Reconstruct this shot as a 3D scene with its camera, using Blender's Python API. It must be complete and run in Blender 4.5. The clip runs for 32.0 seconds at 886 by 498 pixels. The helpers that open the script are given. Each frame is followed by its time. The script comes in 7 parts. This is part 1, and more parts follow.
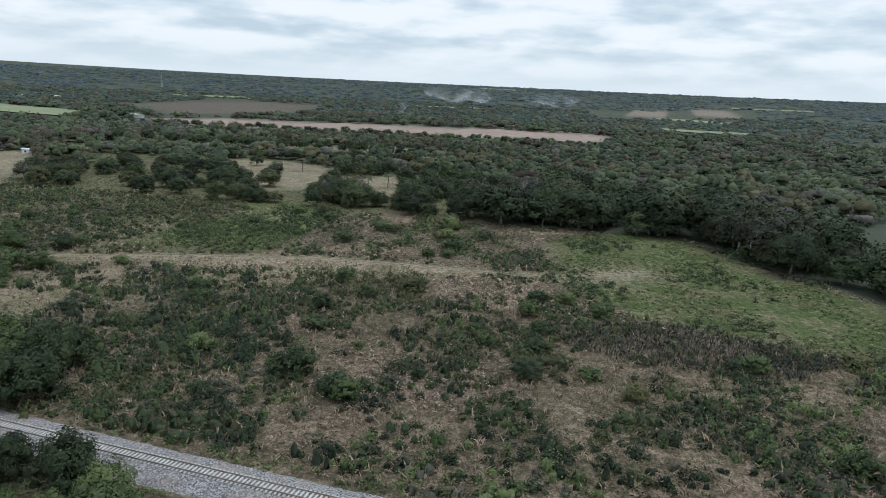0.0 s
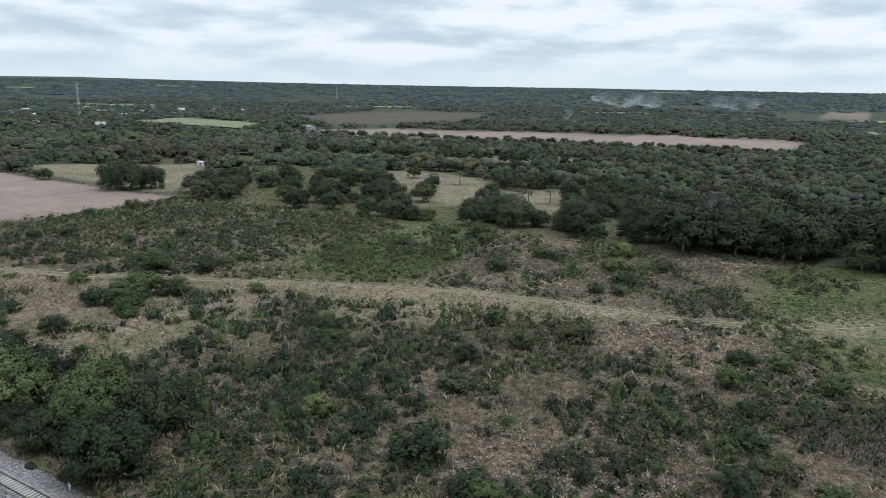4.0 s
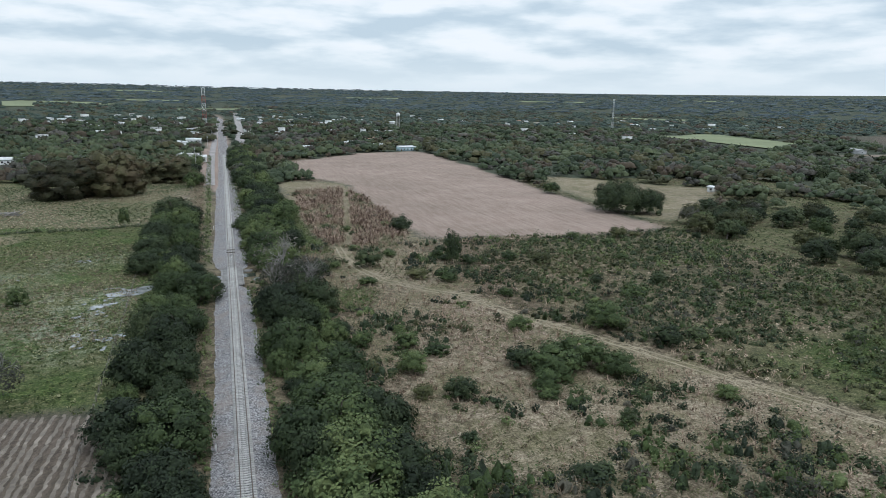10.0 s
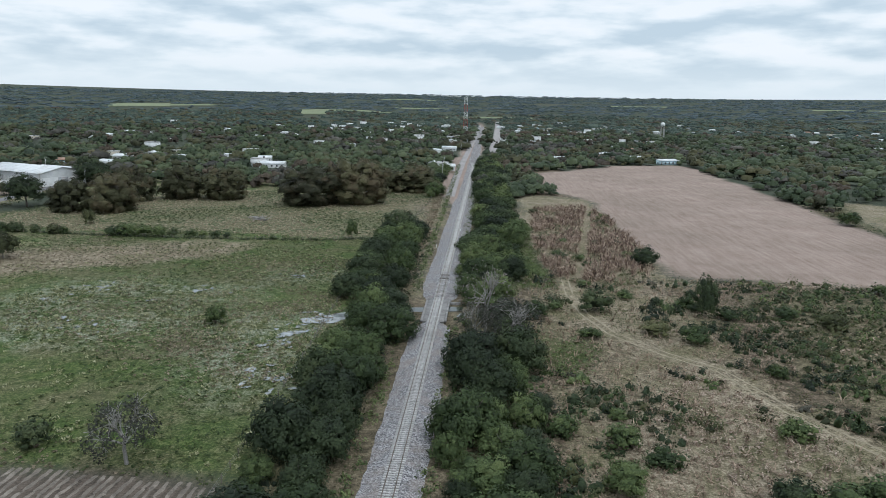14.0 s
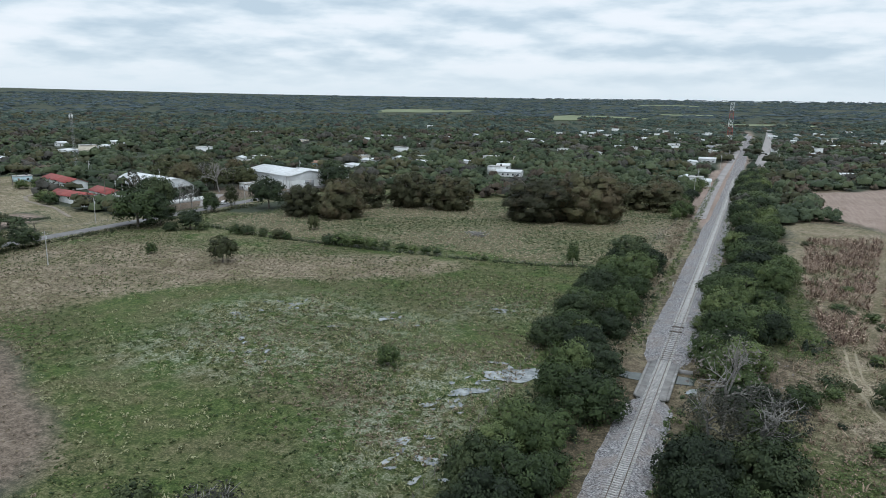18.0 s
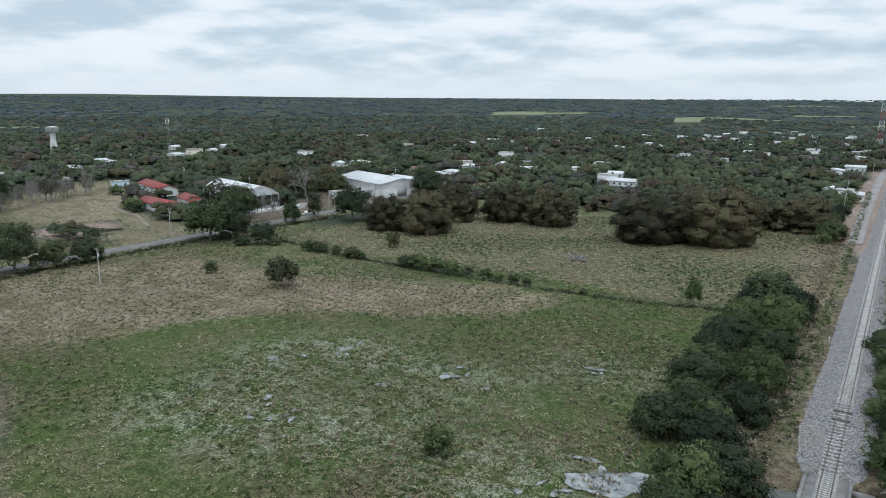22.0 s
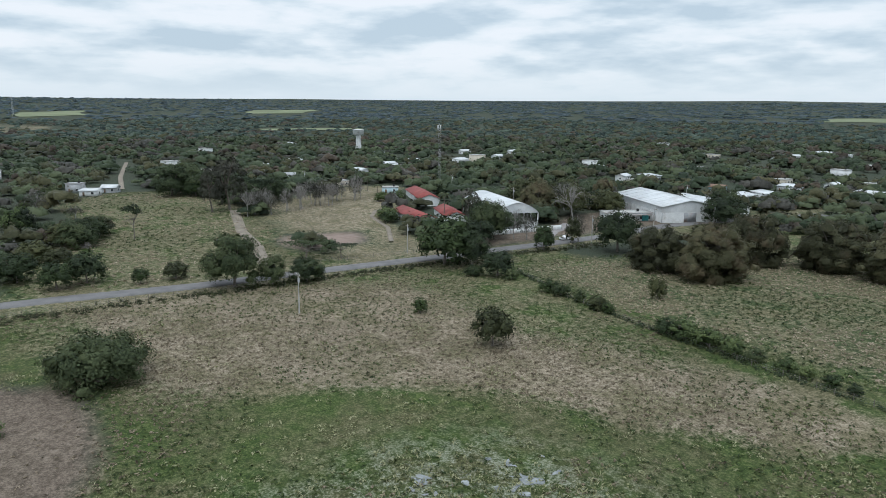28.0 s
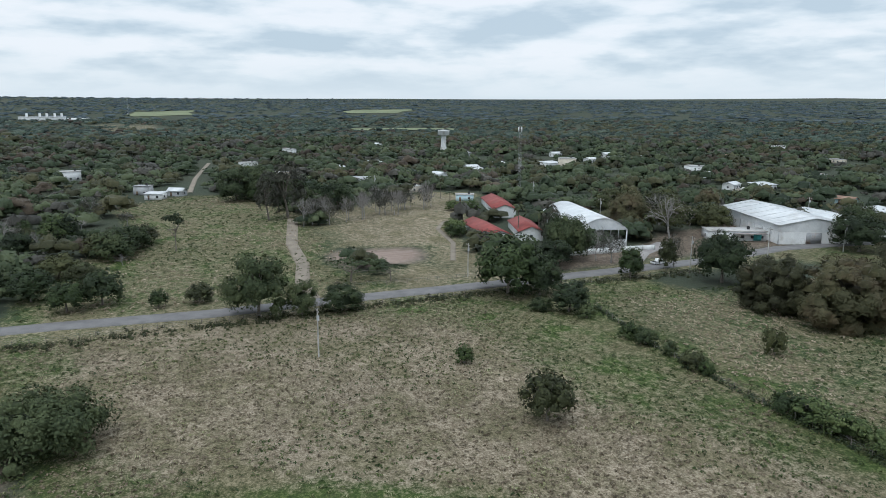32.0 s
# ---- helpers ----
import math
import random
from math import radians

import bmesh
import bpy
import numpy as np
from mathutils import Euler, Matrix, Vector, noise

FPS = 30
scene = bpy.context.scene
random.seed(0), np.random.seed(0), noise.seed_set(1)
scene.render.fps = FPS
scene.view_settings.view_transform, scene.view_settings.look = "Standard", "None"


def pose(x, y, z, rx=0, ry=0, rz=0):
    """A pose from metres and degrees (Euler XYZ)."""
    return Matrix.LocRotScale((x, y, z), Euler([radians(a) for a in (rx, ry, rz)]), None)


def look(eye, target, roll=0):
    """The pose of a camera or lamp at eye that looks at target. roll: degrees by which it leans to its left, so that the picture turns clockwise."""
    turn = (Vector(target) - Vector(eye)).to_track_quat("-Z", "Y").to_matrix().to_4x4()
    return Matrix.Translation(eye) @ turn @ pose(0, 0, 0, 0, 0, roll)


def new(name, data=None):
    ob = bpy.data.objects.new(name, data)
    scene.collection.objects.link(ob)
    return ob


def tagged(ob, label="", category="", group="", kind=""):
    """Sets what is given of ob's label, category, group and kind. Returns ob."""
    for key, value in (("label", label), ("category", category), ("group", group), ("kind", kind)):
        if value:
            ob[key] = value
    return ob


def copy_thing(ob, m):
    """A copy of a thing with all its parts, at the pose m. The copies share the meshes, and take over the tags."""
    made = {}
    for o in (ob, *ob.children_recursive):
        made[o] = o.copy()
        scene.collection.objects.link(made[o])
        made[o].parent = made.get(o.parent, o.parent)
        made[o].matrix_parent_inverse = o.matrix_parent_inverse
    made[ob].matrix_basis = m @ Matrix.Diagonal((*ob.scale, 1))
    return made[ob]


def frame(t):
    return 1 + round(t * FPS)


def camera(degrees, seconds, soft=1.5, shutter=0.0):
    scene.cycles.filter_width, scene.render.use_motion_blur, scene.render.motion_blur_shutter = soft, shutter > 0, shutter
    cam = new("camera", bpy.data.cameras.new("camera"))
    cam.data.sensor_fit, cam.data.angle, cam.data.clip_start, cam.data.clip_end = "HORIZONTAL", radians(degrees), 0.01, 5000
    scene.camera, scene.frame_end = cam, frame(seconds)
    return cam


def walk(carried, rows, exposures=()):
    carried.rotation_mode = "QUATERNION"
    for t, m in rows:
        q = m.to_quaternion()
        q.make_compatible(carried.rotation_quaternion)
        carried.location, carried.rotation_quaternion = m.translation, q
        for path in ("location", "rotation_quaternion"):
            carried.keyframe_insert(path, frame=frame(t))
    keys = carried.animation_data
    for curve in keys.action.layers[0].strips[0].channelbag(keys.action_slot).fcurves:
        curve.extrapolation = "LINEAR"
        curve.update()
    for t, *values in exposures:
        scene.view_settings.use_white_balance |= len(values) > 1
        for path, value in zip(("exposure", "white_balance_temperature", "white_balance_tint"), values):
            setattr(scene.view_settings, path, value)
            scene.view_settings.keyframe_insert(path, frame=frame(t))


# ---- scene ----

cam = camera(64.8, 32.0, soft=0.7, shutter=0.15)
PATH = [
    (0.0, (-68.49, -12.77, 50.09), (77.05, -2.54, -72.38)),
    (0.5, (-65.09, -11.06, 50.08), (76.97, -2.48, -70.63)),
    (1.0, (-61.65, -9.43, 50.07), (76.91, -2.45, -66.67)),
    (1.5, (-58.18, -7.86, 50.06), (76.93, -2.37, -64.46)),
    (2.0, (-54.67, -6.37, 50.05), (77.01, -2.23, -63.36)),
    (2.5, (-51.14, -4.95, 50.04), (77.06, -2.08, -62.79)),
    (4.5, (-36.74, 0.00, 50.00), (77.30, -0.90, -56.00)),
    (5.0, (-32.97, 2.23, 50.00), (77.40, -1.00, -51.50)),
    (5.5, (-29.54, 4.53, 50.00), (77.40, -1.00, -46.80)),
    (6.0, (-25.90, 6.96, 50.00), (77.40, -1.10, -41.70)),
    (6.5, (-22.27, 9.40, 50.00), (77.50, -1.20, -37.40)),
    (7.0, (-19.10, 12.10, 50.00), (77.50, -1.20, -34.00)),
    (7.5, (-15.74, 14.94, 50.24), (77.50, -1.20, -30.70)),
    (8.0, (-12.64, 18.18, 50.00), (77.60, -1.20, -28.00)),
    (8.5, (-9.55, 21.42, 50.24), (77.60, -1.20, -25.40)),
    (9.0, (-6.93, 24.93, 50.24), (77.60, -1.20, -22.80)),
    (9.5, (-4.31, 28.44, 50.24), (77.60, -1.10, -19.80)),
    (10.0, (-1.69, 31.95, 50.24), (77.60, -1.10, -17.90)),
    (10.5, (0.33, 35.93, 50.24), (77.70, -1.10, -15.40)),
    (11.0, (2.48, 39.70, 50.24), (77.70, -1.10, -12.20)),
    (11.5, (4.16, 43.75, 50.24), (77.70, -1.10, -9.70)),
    (12.0, (5.83, 47.80, 50.24), (77.80, -1.00, -7.40)),
    (12.5, (7.51, 51.84, 50.24), (77.80, -1.00, -5.20)),
    (13.0, (8.92, 56.30, 50.24), (77.80, -1.00, -2.30)),
    (13.5, (10.05, 60.27, 50.24), (77.80, -1.00, 0.70)),
    (14.0, (11.12, 64.79, 50.24), (77.90, -0.90, 3.20)),
    (14.5, (11.79, 69.04, 50.24), (77.90, -0.90, 6.10)),
    (15.0, (12.46, 73.29, 50.24), (77.90, -1.00, 9.80)),
    (15.5, (13.12, 77.53, 50.24), (77.90, -1.00, 12.90)),
    (17.5, (13.16, 94.52, 50.24), (78.00, -0.80, 22.30)),
    (18.0, (12.81, 98.97, 50.24), (78.10, -0.70, 23.60)),
    (18.5, (12.06, 103.14, 50.24), (78.10, -0.70, 24.90)),
    (19.0, (11.18, 107.52, 50.49), (78.10, -0.60, 26.20)),
    (19.5, (10.29, 111.90, 50.49), (78.10, -0.50, 27.30)),
    (20.0, (9.21, 116.14, 50.49), (78.10, -0.50, 28.30)),
    (20.5, (8.12, 120.39, 50.49), (78.20, -0.40, 29.30)),
    (21.0, (6.70, 124.70, 50.49), (78.20, -0.30, 30.20)),
    (21.5, (5.27, 129.01, 50.49), (78.20, -0.30, 31.40)),
    (22.0, (3.98, 133.12, 50.49), (78.20, -0.30, 32.80)),
    (22.5, (2.42, 137.63, 50.49), (78.20, -0.20, 34.20)),
    (23.0, (0.93, 141.60, 50.49), (78.30, -0.20, 35.70)),
    (23.5, (-0.89, 145.65, 50.49), (78.30, -0.20, 37.70)),
    (24.0, (-2.52, 149.82, 50.49), (78.30, -0.30, 40.20)),
    (24.5, (-4.35, 153.86, 50.49), (78.40, -0.40, 42.70)),
    (25.0, (-6.31, 158.10, 50.49), (78.40, -0.40, 45.30)),
    (25.5, (-8.34, 162.01, 50.49), (78.40, -0.50, 48.30)),
    (26.0, (-10.71, 165.98, 50.49), (78.40, -0.60, 51.70)),
    (26.5, (-12.73, 169.88, 50.49), (78.40, -0.60, 54.40)),
    (28.5, (-23.21, 184.22, 50.97), (78.40, -0.40, 58.60)),
    (29.0, (-25.84, 187.72, 50.97), (78.40, -0.40, 60.40)),
    (29.5, (-29.02, 191.15, 50.97), (78.40, -0.40, 60.90)),
    (30.0, (-32.06, 194.38, 50.97), (78.30, -0.30, 61.40)),
    (30.5, (-35.30, 197.47, 51.22), (78.30, -0.30, 63.00)),
    (31.0, (-38.67, 200.77, 51.22), (78.30, -0.30, 63.90)),
    (31.5, (-41.91, 203.86, 50.97), (78.30, -0.30, 64.40)),
    (32.0, (-45.49, 207.02, 51.22), (78.30, -0.30, 65.30)),
]
walk(cam, [(t, pose(*e, *a)) for t, e, a in PATH], [(0.0, -0.06, 5950, 8), (12.0, -0.06, 5950, 8), (22.0, -0.11, 5950, 8), (32.0, -0.11, 5950, 8)])

# ---- sky and sun ----
SUN_AZ, SUN_EL = radians(140), radians(60)      # azimuth from +y towards +x
world = bpy.data.worlds.new("overcast_sky")
scene.world = world
world.use_nodes = True
wt = world.node_tree
for n in list(wt.nodes):
    wt.nodes.remove(n)


def wn(kind, **kw):
    n = wt.nodes.new(kind)
    for k, v in kw.items():
        n.inputs[k].default_value = v
    return n


def wl(a, b):
    wt.links.new(a, b)


def wmath(op, a, b=None, clamp=False):
    n = wt.nodes.new("ShaderNodeMath")
    n.operation, n.use_clamp = op, clamp
    for i, v in enumerate((a, b)):
        if v is None:
            continue
        if isinstance(v, (int, float)):
            n.inputs[i].default_value = v
        else:
            wl(v, n.inputs[i])
    return n.outputs[0]


def wramp(fac, stops):
    n = wt.nodes.new("ShaderNodeValToRGB")
    e = n.color_ramp.elements
    while len(e) < len(stops):
        e.new(0.5)
    for s, (p, c) in zip(e, stops):
        s.position, s.color = p, (*c, 1)
    wl(fac, n.inputs[0])
    return n.outputs[0]


sky = wt.nodes.new("ShaderNodeTexSky")
sky.sky_type, sky.sun_disc = "NISHITA", False
sky.sun_elevation, sky.sun_rotation = SUN_EL, SUN_AZ
sky.air_density, sky.dust_density = 1.0, 1.5
geo = wt.nodes.new("ShaderNodeTexCoord")
sep = wt.nodes.new("ShaderNodeSeparateXYZ")
wl(geo.outputs["Generated"], sep.inputs[0])
reach = wmath("MAXIMUM", wmath("SQRT", wmath("ADD", wmath("MULTIPLY", sep.outputs[0], sep.outputs[0]), wmath("MULTIPLY", sep.outputs[1], sep.outputs[1]))), 0.05)


def cloud_noise(shift, scale, detail, rough, twist):
    """Cloud lumps on the sky's ring, wider than high; shift looks a little lower or higher."""
    at = wt.nodes.new("ShaderNodeCombineXYZ")
    wl(wmath("DIVIDE", sep.outputs[0], reach), at.inputs[0])
    wl(wmath("DIVIDE", sep.outputs[1], reach), at.inputs[1])
    wl(wmath("MULTIPLY", wmath("ADD", sep.outputs[2], shift), 4.2), at.inputs[2])
    n = wn("ShaderNodeTexNoise", Scale=scale, Detail=detail, Roughness=rough, Distortion=twist)
    wl(at.outputs[0], n.inputs["Vector"])
    return n.outputs[0]


big, fine = cloud_noise(0.0, 6.0, 6.0, 0.5, 0.0), cloud_noise(0.0, 2.2, 2.0, 0.5, 0.0)
under = cloud_noise(0.016, 6.0, 6.0, 0.5, 0.0)
body = wmath("ADD", wmath("MULTIPLY", big, 0.68), wmath("MULTIPLY", fine, 0.32))
body = wmath("ADD", body, wmath("MULTIPLY", wmath("SUBTRACT", big, under), 0.7))
cloud = wramp(body, [(0.34, (0.62, 0.71, 0.77)), (0.44, (0.745, 0.815, 0.855)), (0.50, (0.83, 0.885, 0.91)), (0.55, (0.92, 0.95, 0.96)), (0.64, (1.0, 1.0, 1.0))])
low = wramp(wmath("MULTIPLY", sep.outputs[2], 14.0, True), [(0.0, (1, 1, 1)), (0.35, (0.6, 0.6, 0.6)), (0.9, (0.0, 0.0, 0.0))])
pale = wt.nodes.new("ShaderNodeMixRGB")
wl(low, pale.inputs[0]); wl(cloud, pale.inputs[1]); pale.inputs[2].default_value = (0.84, 0.90, 0.92, 1)
veil = wt.nodes.new("ShaderNodeMixRGB")
veil.inputs[0].default_value = 0.93
dim = wt.nodes.new("ShaderNodeMixRGB")
dim.blend_type, dim.inputs[0].default_value, dim.inputs[2].default_value = "MULTIPLY", 1.0, (0.12, 0.12, 0.12, 1)
wl(sky.outputs[0], dim.inputs[1])
wl(dim.outputs[0], veil.inputs[1]); wl(pale.outputs[0], veil.inputs[2])
back = wn("ShaderNodeBackground")
wl(veil.outputs[0], back.inputs[0])
over = wmath("MULTIPLY", wmath("SUBTRACT", sep.outputs[2], 0.25, True), 1.1)
wl(wmath("ADD", over, 1.0), back.inputs[1])
wout = wt.nodes.new("ShaderNodeOutputWorld")
wl(back.outputs[0], wout.inputs[0])

sun_data = bpy.data.lights.new("sun", "SUN")
sun_data.energy, sun_data.angle, sun_data.color = 1.1, radians(18), (1.0, 0.97, 0.92)
sun = new("sun", sun_data)
sun_dir = Vector((math.sin(SUN_AZ) * math.cos(SUN_EL), math.cos(SUN_AZ) * math.cos(SUN_EL), math.sin(SUN_EL)))
sun.matrix_world = look(sun_dir * 500 + Vector((0, 200, 0)), (0, 200, 0))


# ---- materials ----
class Nodes:
    def __init__(self, name, rough=0.9, metal=0.0, spec=0.3):
        self.m = bpy.data.materials.new(name)
        self.m.use_nodes = True
        self.t = self.m.node_tree
        self.b = self.t.nodes["Principled BSDF"]
        self.out = self.t.nodes["Material Output"]
        self.b.inputs["Roughness"].default_value = rough
        self.b.inputs["Metallic"].default_value = metal
        self.b.inputs["Specular IOR Level"].default_value = spec

    def add(self, kind, **kw):
        n = self.t.nodes.new(kind)
        for k, v in kw.items():
            n.inputs[k].default_value = v
        return n

    def link(self, a, b):
        self.t.links.new(a, b)

    def place(self):
        return self.add("ShaderNodeNewGeometry").outputs["Position"]

    def noise(self, scale, detail=4.0, rough=0.6, vec=None, stretch=None):
        n = self.add("ShaderNodeTexNoise", Scale=scale, Detail=detail, Roughness=rough)
        v = vec or self.place()
        if stretch:
            mp = self.add("ShaderNodeMapping", Scale=stretch[:3], Rotation=(0, 0, stretch[3] if len(stretch) > 3 else 0))
            self.link(v, mp.inputs[0])
            v = mp.outputs[0]
        self.link(v, n.inputs["Vector"])
        return n.outputs[0]

    def math(self, op, a, b=None, clamp=False):
        n = self.t.nodes.new("ShaderNodeMath")
        n.operation, n.use_clamp = op, clamp
        for i, v in enumerate((a, b)):
            if v is None:
                continue
            if isinstance(v, (int, float)):
                n.inputs[i].default_value = v
            else:
                self.link(v, n.inputs[i])
        return n.outputs[0]

    def ramp(self, fac, stops):
        n = self.t.nodes.new("ShaderNodeValToRGB")
        e = n.color_ramp.elements
        while len(e) < len(stops):
            e.new(0.5)
        for s, (p, c) in zip(e, stops):
            s.position, s.color = p, (*c, 1)
        self.link(fac, n.inputs[0])
        return n.outputs[0]

    def mix(self, fac, a, b, mode="MIX"):
        n = self.t.nodes.new("ShaderNodeMixRGB")
        n.blend_type = mode
        for i, v in enumerate((fac, a, b)):
            if isinstance(v, (int, float)):
                n.inputs[i].default_value = v
            elif isinstance(v, tuple):
                n.inputs[i].default_value = (*v, 1)
            else:
                self.link(v, n.inputs[i])
        return n.outputs[0]

    def colour(self, c):
        if isinstance(c, tuple):
            self.b.inputs["Base Color"].default_value = (*c, 1)
        else:
            self.link(c, self.b.inputs["Base Color"])
        return self

    def bump(self, h, strength=0.3, dist=0.1):
        n = self.add("ShaderNodeBump", Strength=strength, Distance=dist)
        self.link(h, n.inputs["Height"])
        self.link(n.outputs[0], self.b.inputs["Normal"])
        return self


def surface(name, a, b, scale=1.0, rough=0.85, metal=0.0, fine=12.0, bump=0.2, spec=0.3, stain=None):
    """Two tones at a large and a small scale, with fine relief."""
    s = Nodes(name, rough, metal, spec)
    one, two = s.noise(scale, 5), s.noise(scale * fine, 3)
    f = s.math("ADD", s.math("MULTIPLY", one, 0.65), s.math("MULTIPLY", two, 0.35))
    c = s.ramp(f, [(0.36, a), (0.64, b)])
    if stain:
        c = s.mix(s.ramp(s.noise(scale * 0.6, 6, 0.7), [(0.52, (0, 0, 0)), (0.66, (0.8, 0.8, 0.8))]), c, stain)
    s.colour(c).bump(two, bump, 0.05)
    return s.m


def tone(c):
    return (c[0] * 0.68, c[1] * 0.635, c[2] * 0.64)


def foliage(name, dark, mid, light, flush=None, rough=0.65, grain=3.2):
    """Leaves: each leaf differs a little, each plant differs by its tint."""
    s = Nodes(name, rough, 0.0, 0.25)
    g = s.add("ShaderNodeNewGeometry")
    at = s.add("ShaderNodeAttribute")
    at.attribute_name = "tint"
    ob = s.add("ShaderNodeObjectInfo")
    f = s.math("ADD", s.math("MULTIPLY", g.outputs["Random Per Island"], 0.20), s.math("MULTIPLY", at.outputs["Fac"], 0.50))
    f = s.math("ADD", f, s.math("MULTIPLY", s.math("SUBTRACT", ob.outputs["Random"], 0.35), 0.45))
    leaf = s.noise(grain, 4, 0.75)
    f = s.math("ADD", f, s.math("MULTIPLY", s.math("SUBTRACT", leaf, 0.48), 1.15))
    c = s.ramp(f, [(0.12, tone(dark)), (0.5, tone(mid)), (0.95, tone(light))])
    if flush:
        amount = s.math("ADD", s.math("MULTIPLY", s.noise(0.14, 3), 0.85), s.math("MULTIPLY", ob.outputs["Random"], 0.14))
        c = s.mix(s.ramp(amount, [(0.50, (0, 0, 0)), (0.66, (0.6, 0.6, 0.6))]), c, flush)
    s.colour(c).bump(leaf, 0.7, 0.5 / grain)
    tr = s.add("ShaderNodeBsdfTranslucent")
    s.link(c, tr.inputs["Color"])
    mx = s.add("ShaderNodeMixShader", Fac=0.14)
    s.link(s.b.outputs[0], mx.inputs[1])
    s.link(tr.outputs[0], mx.inputs[2])
    s.link(mx.outputs[0], s.out.inputs[0])
    return s.m


M_LEAF = foliage("leaf_green", (0.034, 0.058, 0.022), (0.088, 0.138, 0.046), (0.25, 0.32, 0.12))
M_DARK = foliage("leaf_dark", (0.021, 0.036, 0.018), (0.052, 0.082, 0.033), (0.135, 0.175, 0.075))
M_OLIVE = foliage("leaf_olive", (0.05, 0.062, 0.028), (0.095, 0.115, 0.045), (0.19, 0.20, 0.085))
M_GREY = foliage("leaf_greyish", (0.045, 0.05, 0.038), (0.085, 0.092, 0.066), (0.17, 0.17, 0.125))
M_MANGO = foliage("leaf_mango", (0.046, 0.052, 0.026), (0.092, 0.102, 0.048), (0.19, 0.185, 0.09), flush=(0.130, 0.090, 0.056), grain=1.6)
M_LUSH = foliage("leaf_lush", (0.050, 0.085, 0.024), (0.10, 0.155, 0.045), (0.20, 0.26, 0.095))
M_STRAW = foliage("dry_stalks", (0.20, 0.15, 0.105), (0.48, 0.385, 0.275), (0.80, 0.68, 0.52))
M_CORN = foliage("dry_maize", (0.15, 0.10, 0.072), (0.42, 0.33, 0.25), (0.80, 0.70, 0.57))
M_WEED = foliage("pasture_tuft", (0.036, 0.066, 0.016), (0.098, 0.142, 0.038), (0.34, 0.35, 0.15))
M_RUSH = foliage("pale_rush", (0.11, 0.13, 0.055), (0.28, 0.31, 0.14), (0.56, 0.58, 0.35))
M_DRYT = foliage("dry_tuft", (0.12, 0.10, 0.062), (0.31, 0.265, 0.18), (0.62, 0.55, 0.40))
M_PALM = foliage("palm_frond", (0.04, 0.055, 0.025), (0.075, 0.10, 0.04), (0.15, 0.17, 0.07))
M_FAR = foliage("woodland_leaf", (0.034, 0.056, 0.030), (0.064, 0.098, 0.047), (0.13, 0.17, 0.082), grain=1.4)
# the next two have distance haze put into their bluish leaf colours
M_HAZE_MID = foliage("woodland_haze_mid", (0.024, 0.046, 0.038), (0.062, 0.104, 0.080), (0.155, 0.21, 0.145), grain=0.4)
M_HAZE_FAR = foliage("woodland_haze_far", (0.036, 0.064, 0.076), (0.074, 0.120, 0.138), (0.135, 0.19, 0.205), grain=0.12)
M_FARG = foliage("woodland_grey", (0.062, 0.065, 0.054), (0.105, 0.108, 0.088), (0.18, 0.175, 0.145), grain=1.4)
M_FARO = foliage("woodland_olive", (0.050, 0.056, 0.028), (0.088, 0.098, 0.044), (0.16, 0.155, 0.075), grain=1.4)
M_FARR = foliage("woodland_brown", (0.048, 0.042, 0.030), (0.092, 0.076, 0.052), (0.155, 0.13, 0.088), grain=1.4)
M_TWIG = foliage("bare_twig", (0.12, 0.11, 0.10), (0.22, 0.205, 0.185), (0.36, 0.34, 0.31))
M_BARK = surface("bark", (0.10, 0.085, 0.07), (0.24, 0.21, 0.18), 1.2, bump=0.5)
M_DEAD = surface("dead_wood", (0.17, 0.16, 0.15), (0.32, 0.305, 0.285), 1.5, bump=0.4)
s = Nodes("ballast_stone", 0.95, 0.0, 0.2)
vo = s.add("ShaderNodeTexVoronoi", Scale=5.5)
s.link(s.place(), vo.inputs["Vector"])
stone = s.add("ShaderNodeSeparateColor")
s.link(vo.outputs["Color"], stone.inputs[0])
grit = s.math("ADD", s.math("MULTIPLY", stone.outputs[0], 0.6), s.math("MULTIPLY", s.noise(11.0, 3, 0.7), 0.4))
c = s.ramp(grit, [(0.20, (0.06, 0.057, 0.06)), (0.5, (0.185, 0.18, 0.184)), (0.82, (0.40, 0.39, 0.39))])
c = s.mix(s.ramp(s.noise(0.22, 5, 0.65), [(0.46, (0, 0, 0)), (0.66, (0.55, 0.55, 0.55))]), c, (0.24, 0.20, 0.175))
s.colour(c).bump(grit, 0.9, 0.12)
M_BALLAST = s.m
M_SLEEPER = surface("concrete_sleeper", (0.33, 0.32, 0.31), (0.50, 0.49, 0.47), 0.7, bump=0.3)
M_TIMBER = surface("dark_timber", (0.05, 0.04, 0.035), (0.13, 0.105, 0.085), 1.0, bump=0.5)
M_RAIL = surface("rail_steel", (0.13, 0.10, 0.085), (0.27, 0.23, 0.20), 0.8, rough=0.5, metal=0.7)
M_DECK = surface("stained_concrete", (0.17, 0.165, 0.158), (0.30, 0.29, 0.28), 0.5, stain=(0.13, 0.12, 0.11))
M_SEAM = surface("roof_seam_metal", (0.46, 0.47, 0.48), (0.58, 0.59, 0.60), 0.4, rough=0.55, metal=0.1)
M_RUT = surface("trodden_straw", (0.17, 0.145, 0.10), (0.31, 0.265, 0.18), 0.35, fine=8, stain=(0.17, 0.14, 0.10))
M_CONC = surface("concrete", (0.34, 0.33, 0.315), (0.52, 0.51, 0.49), 0.5, stain=(0.22, 0.21, 0.19))
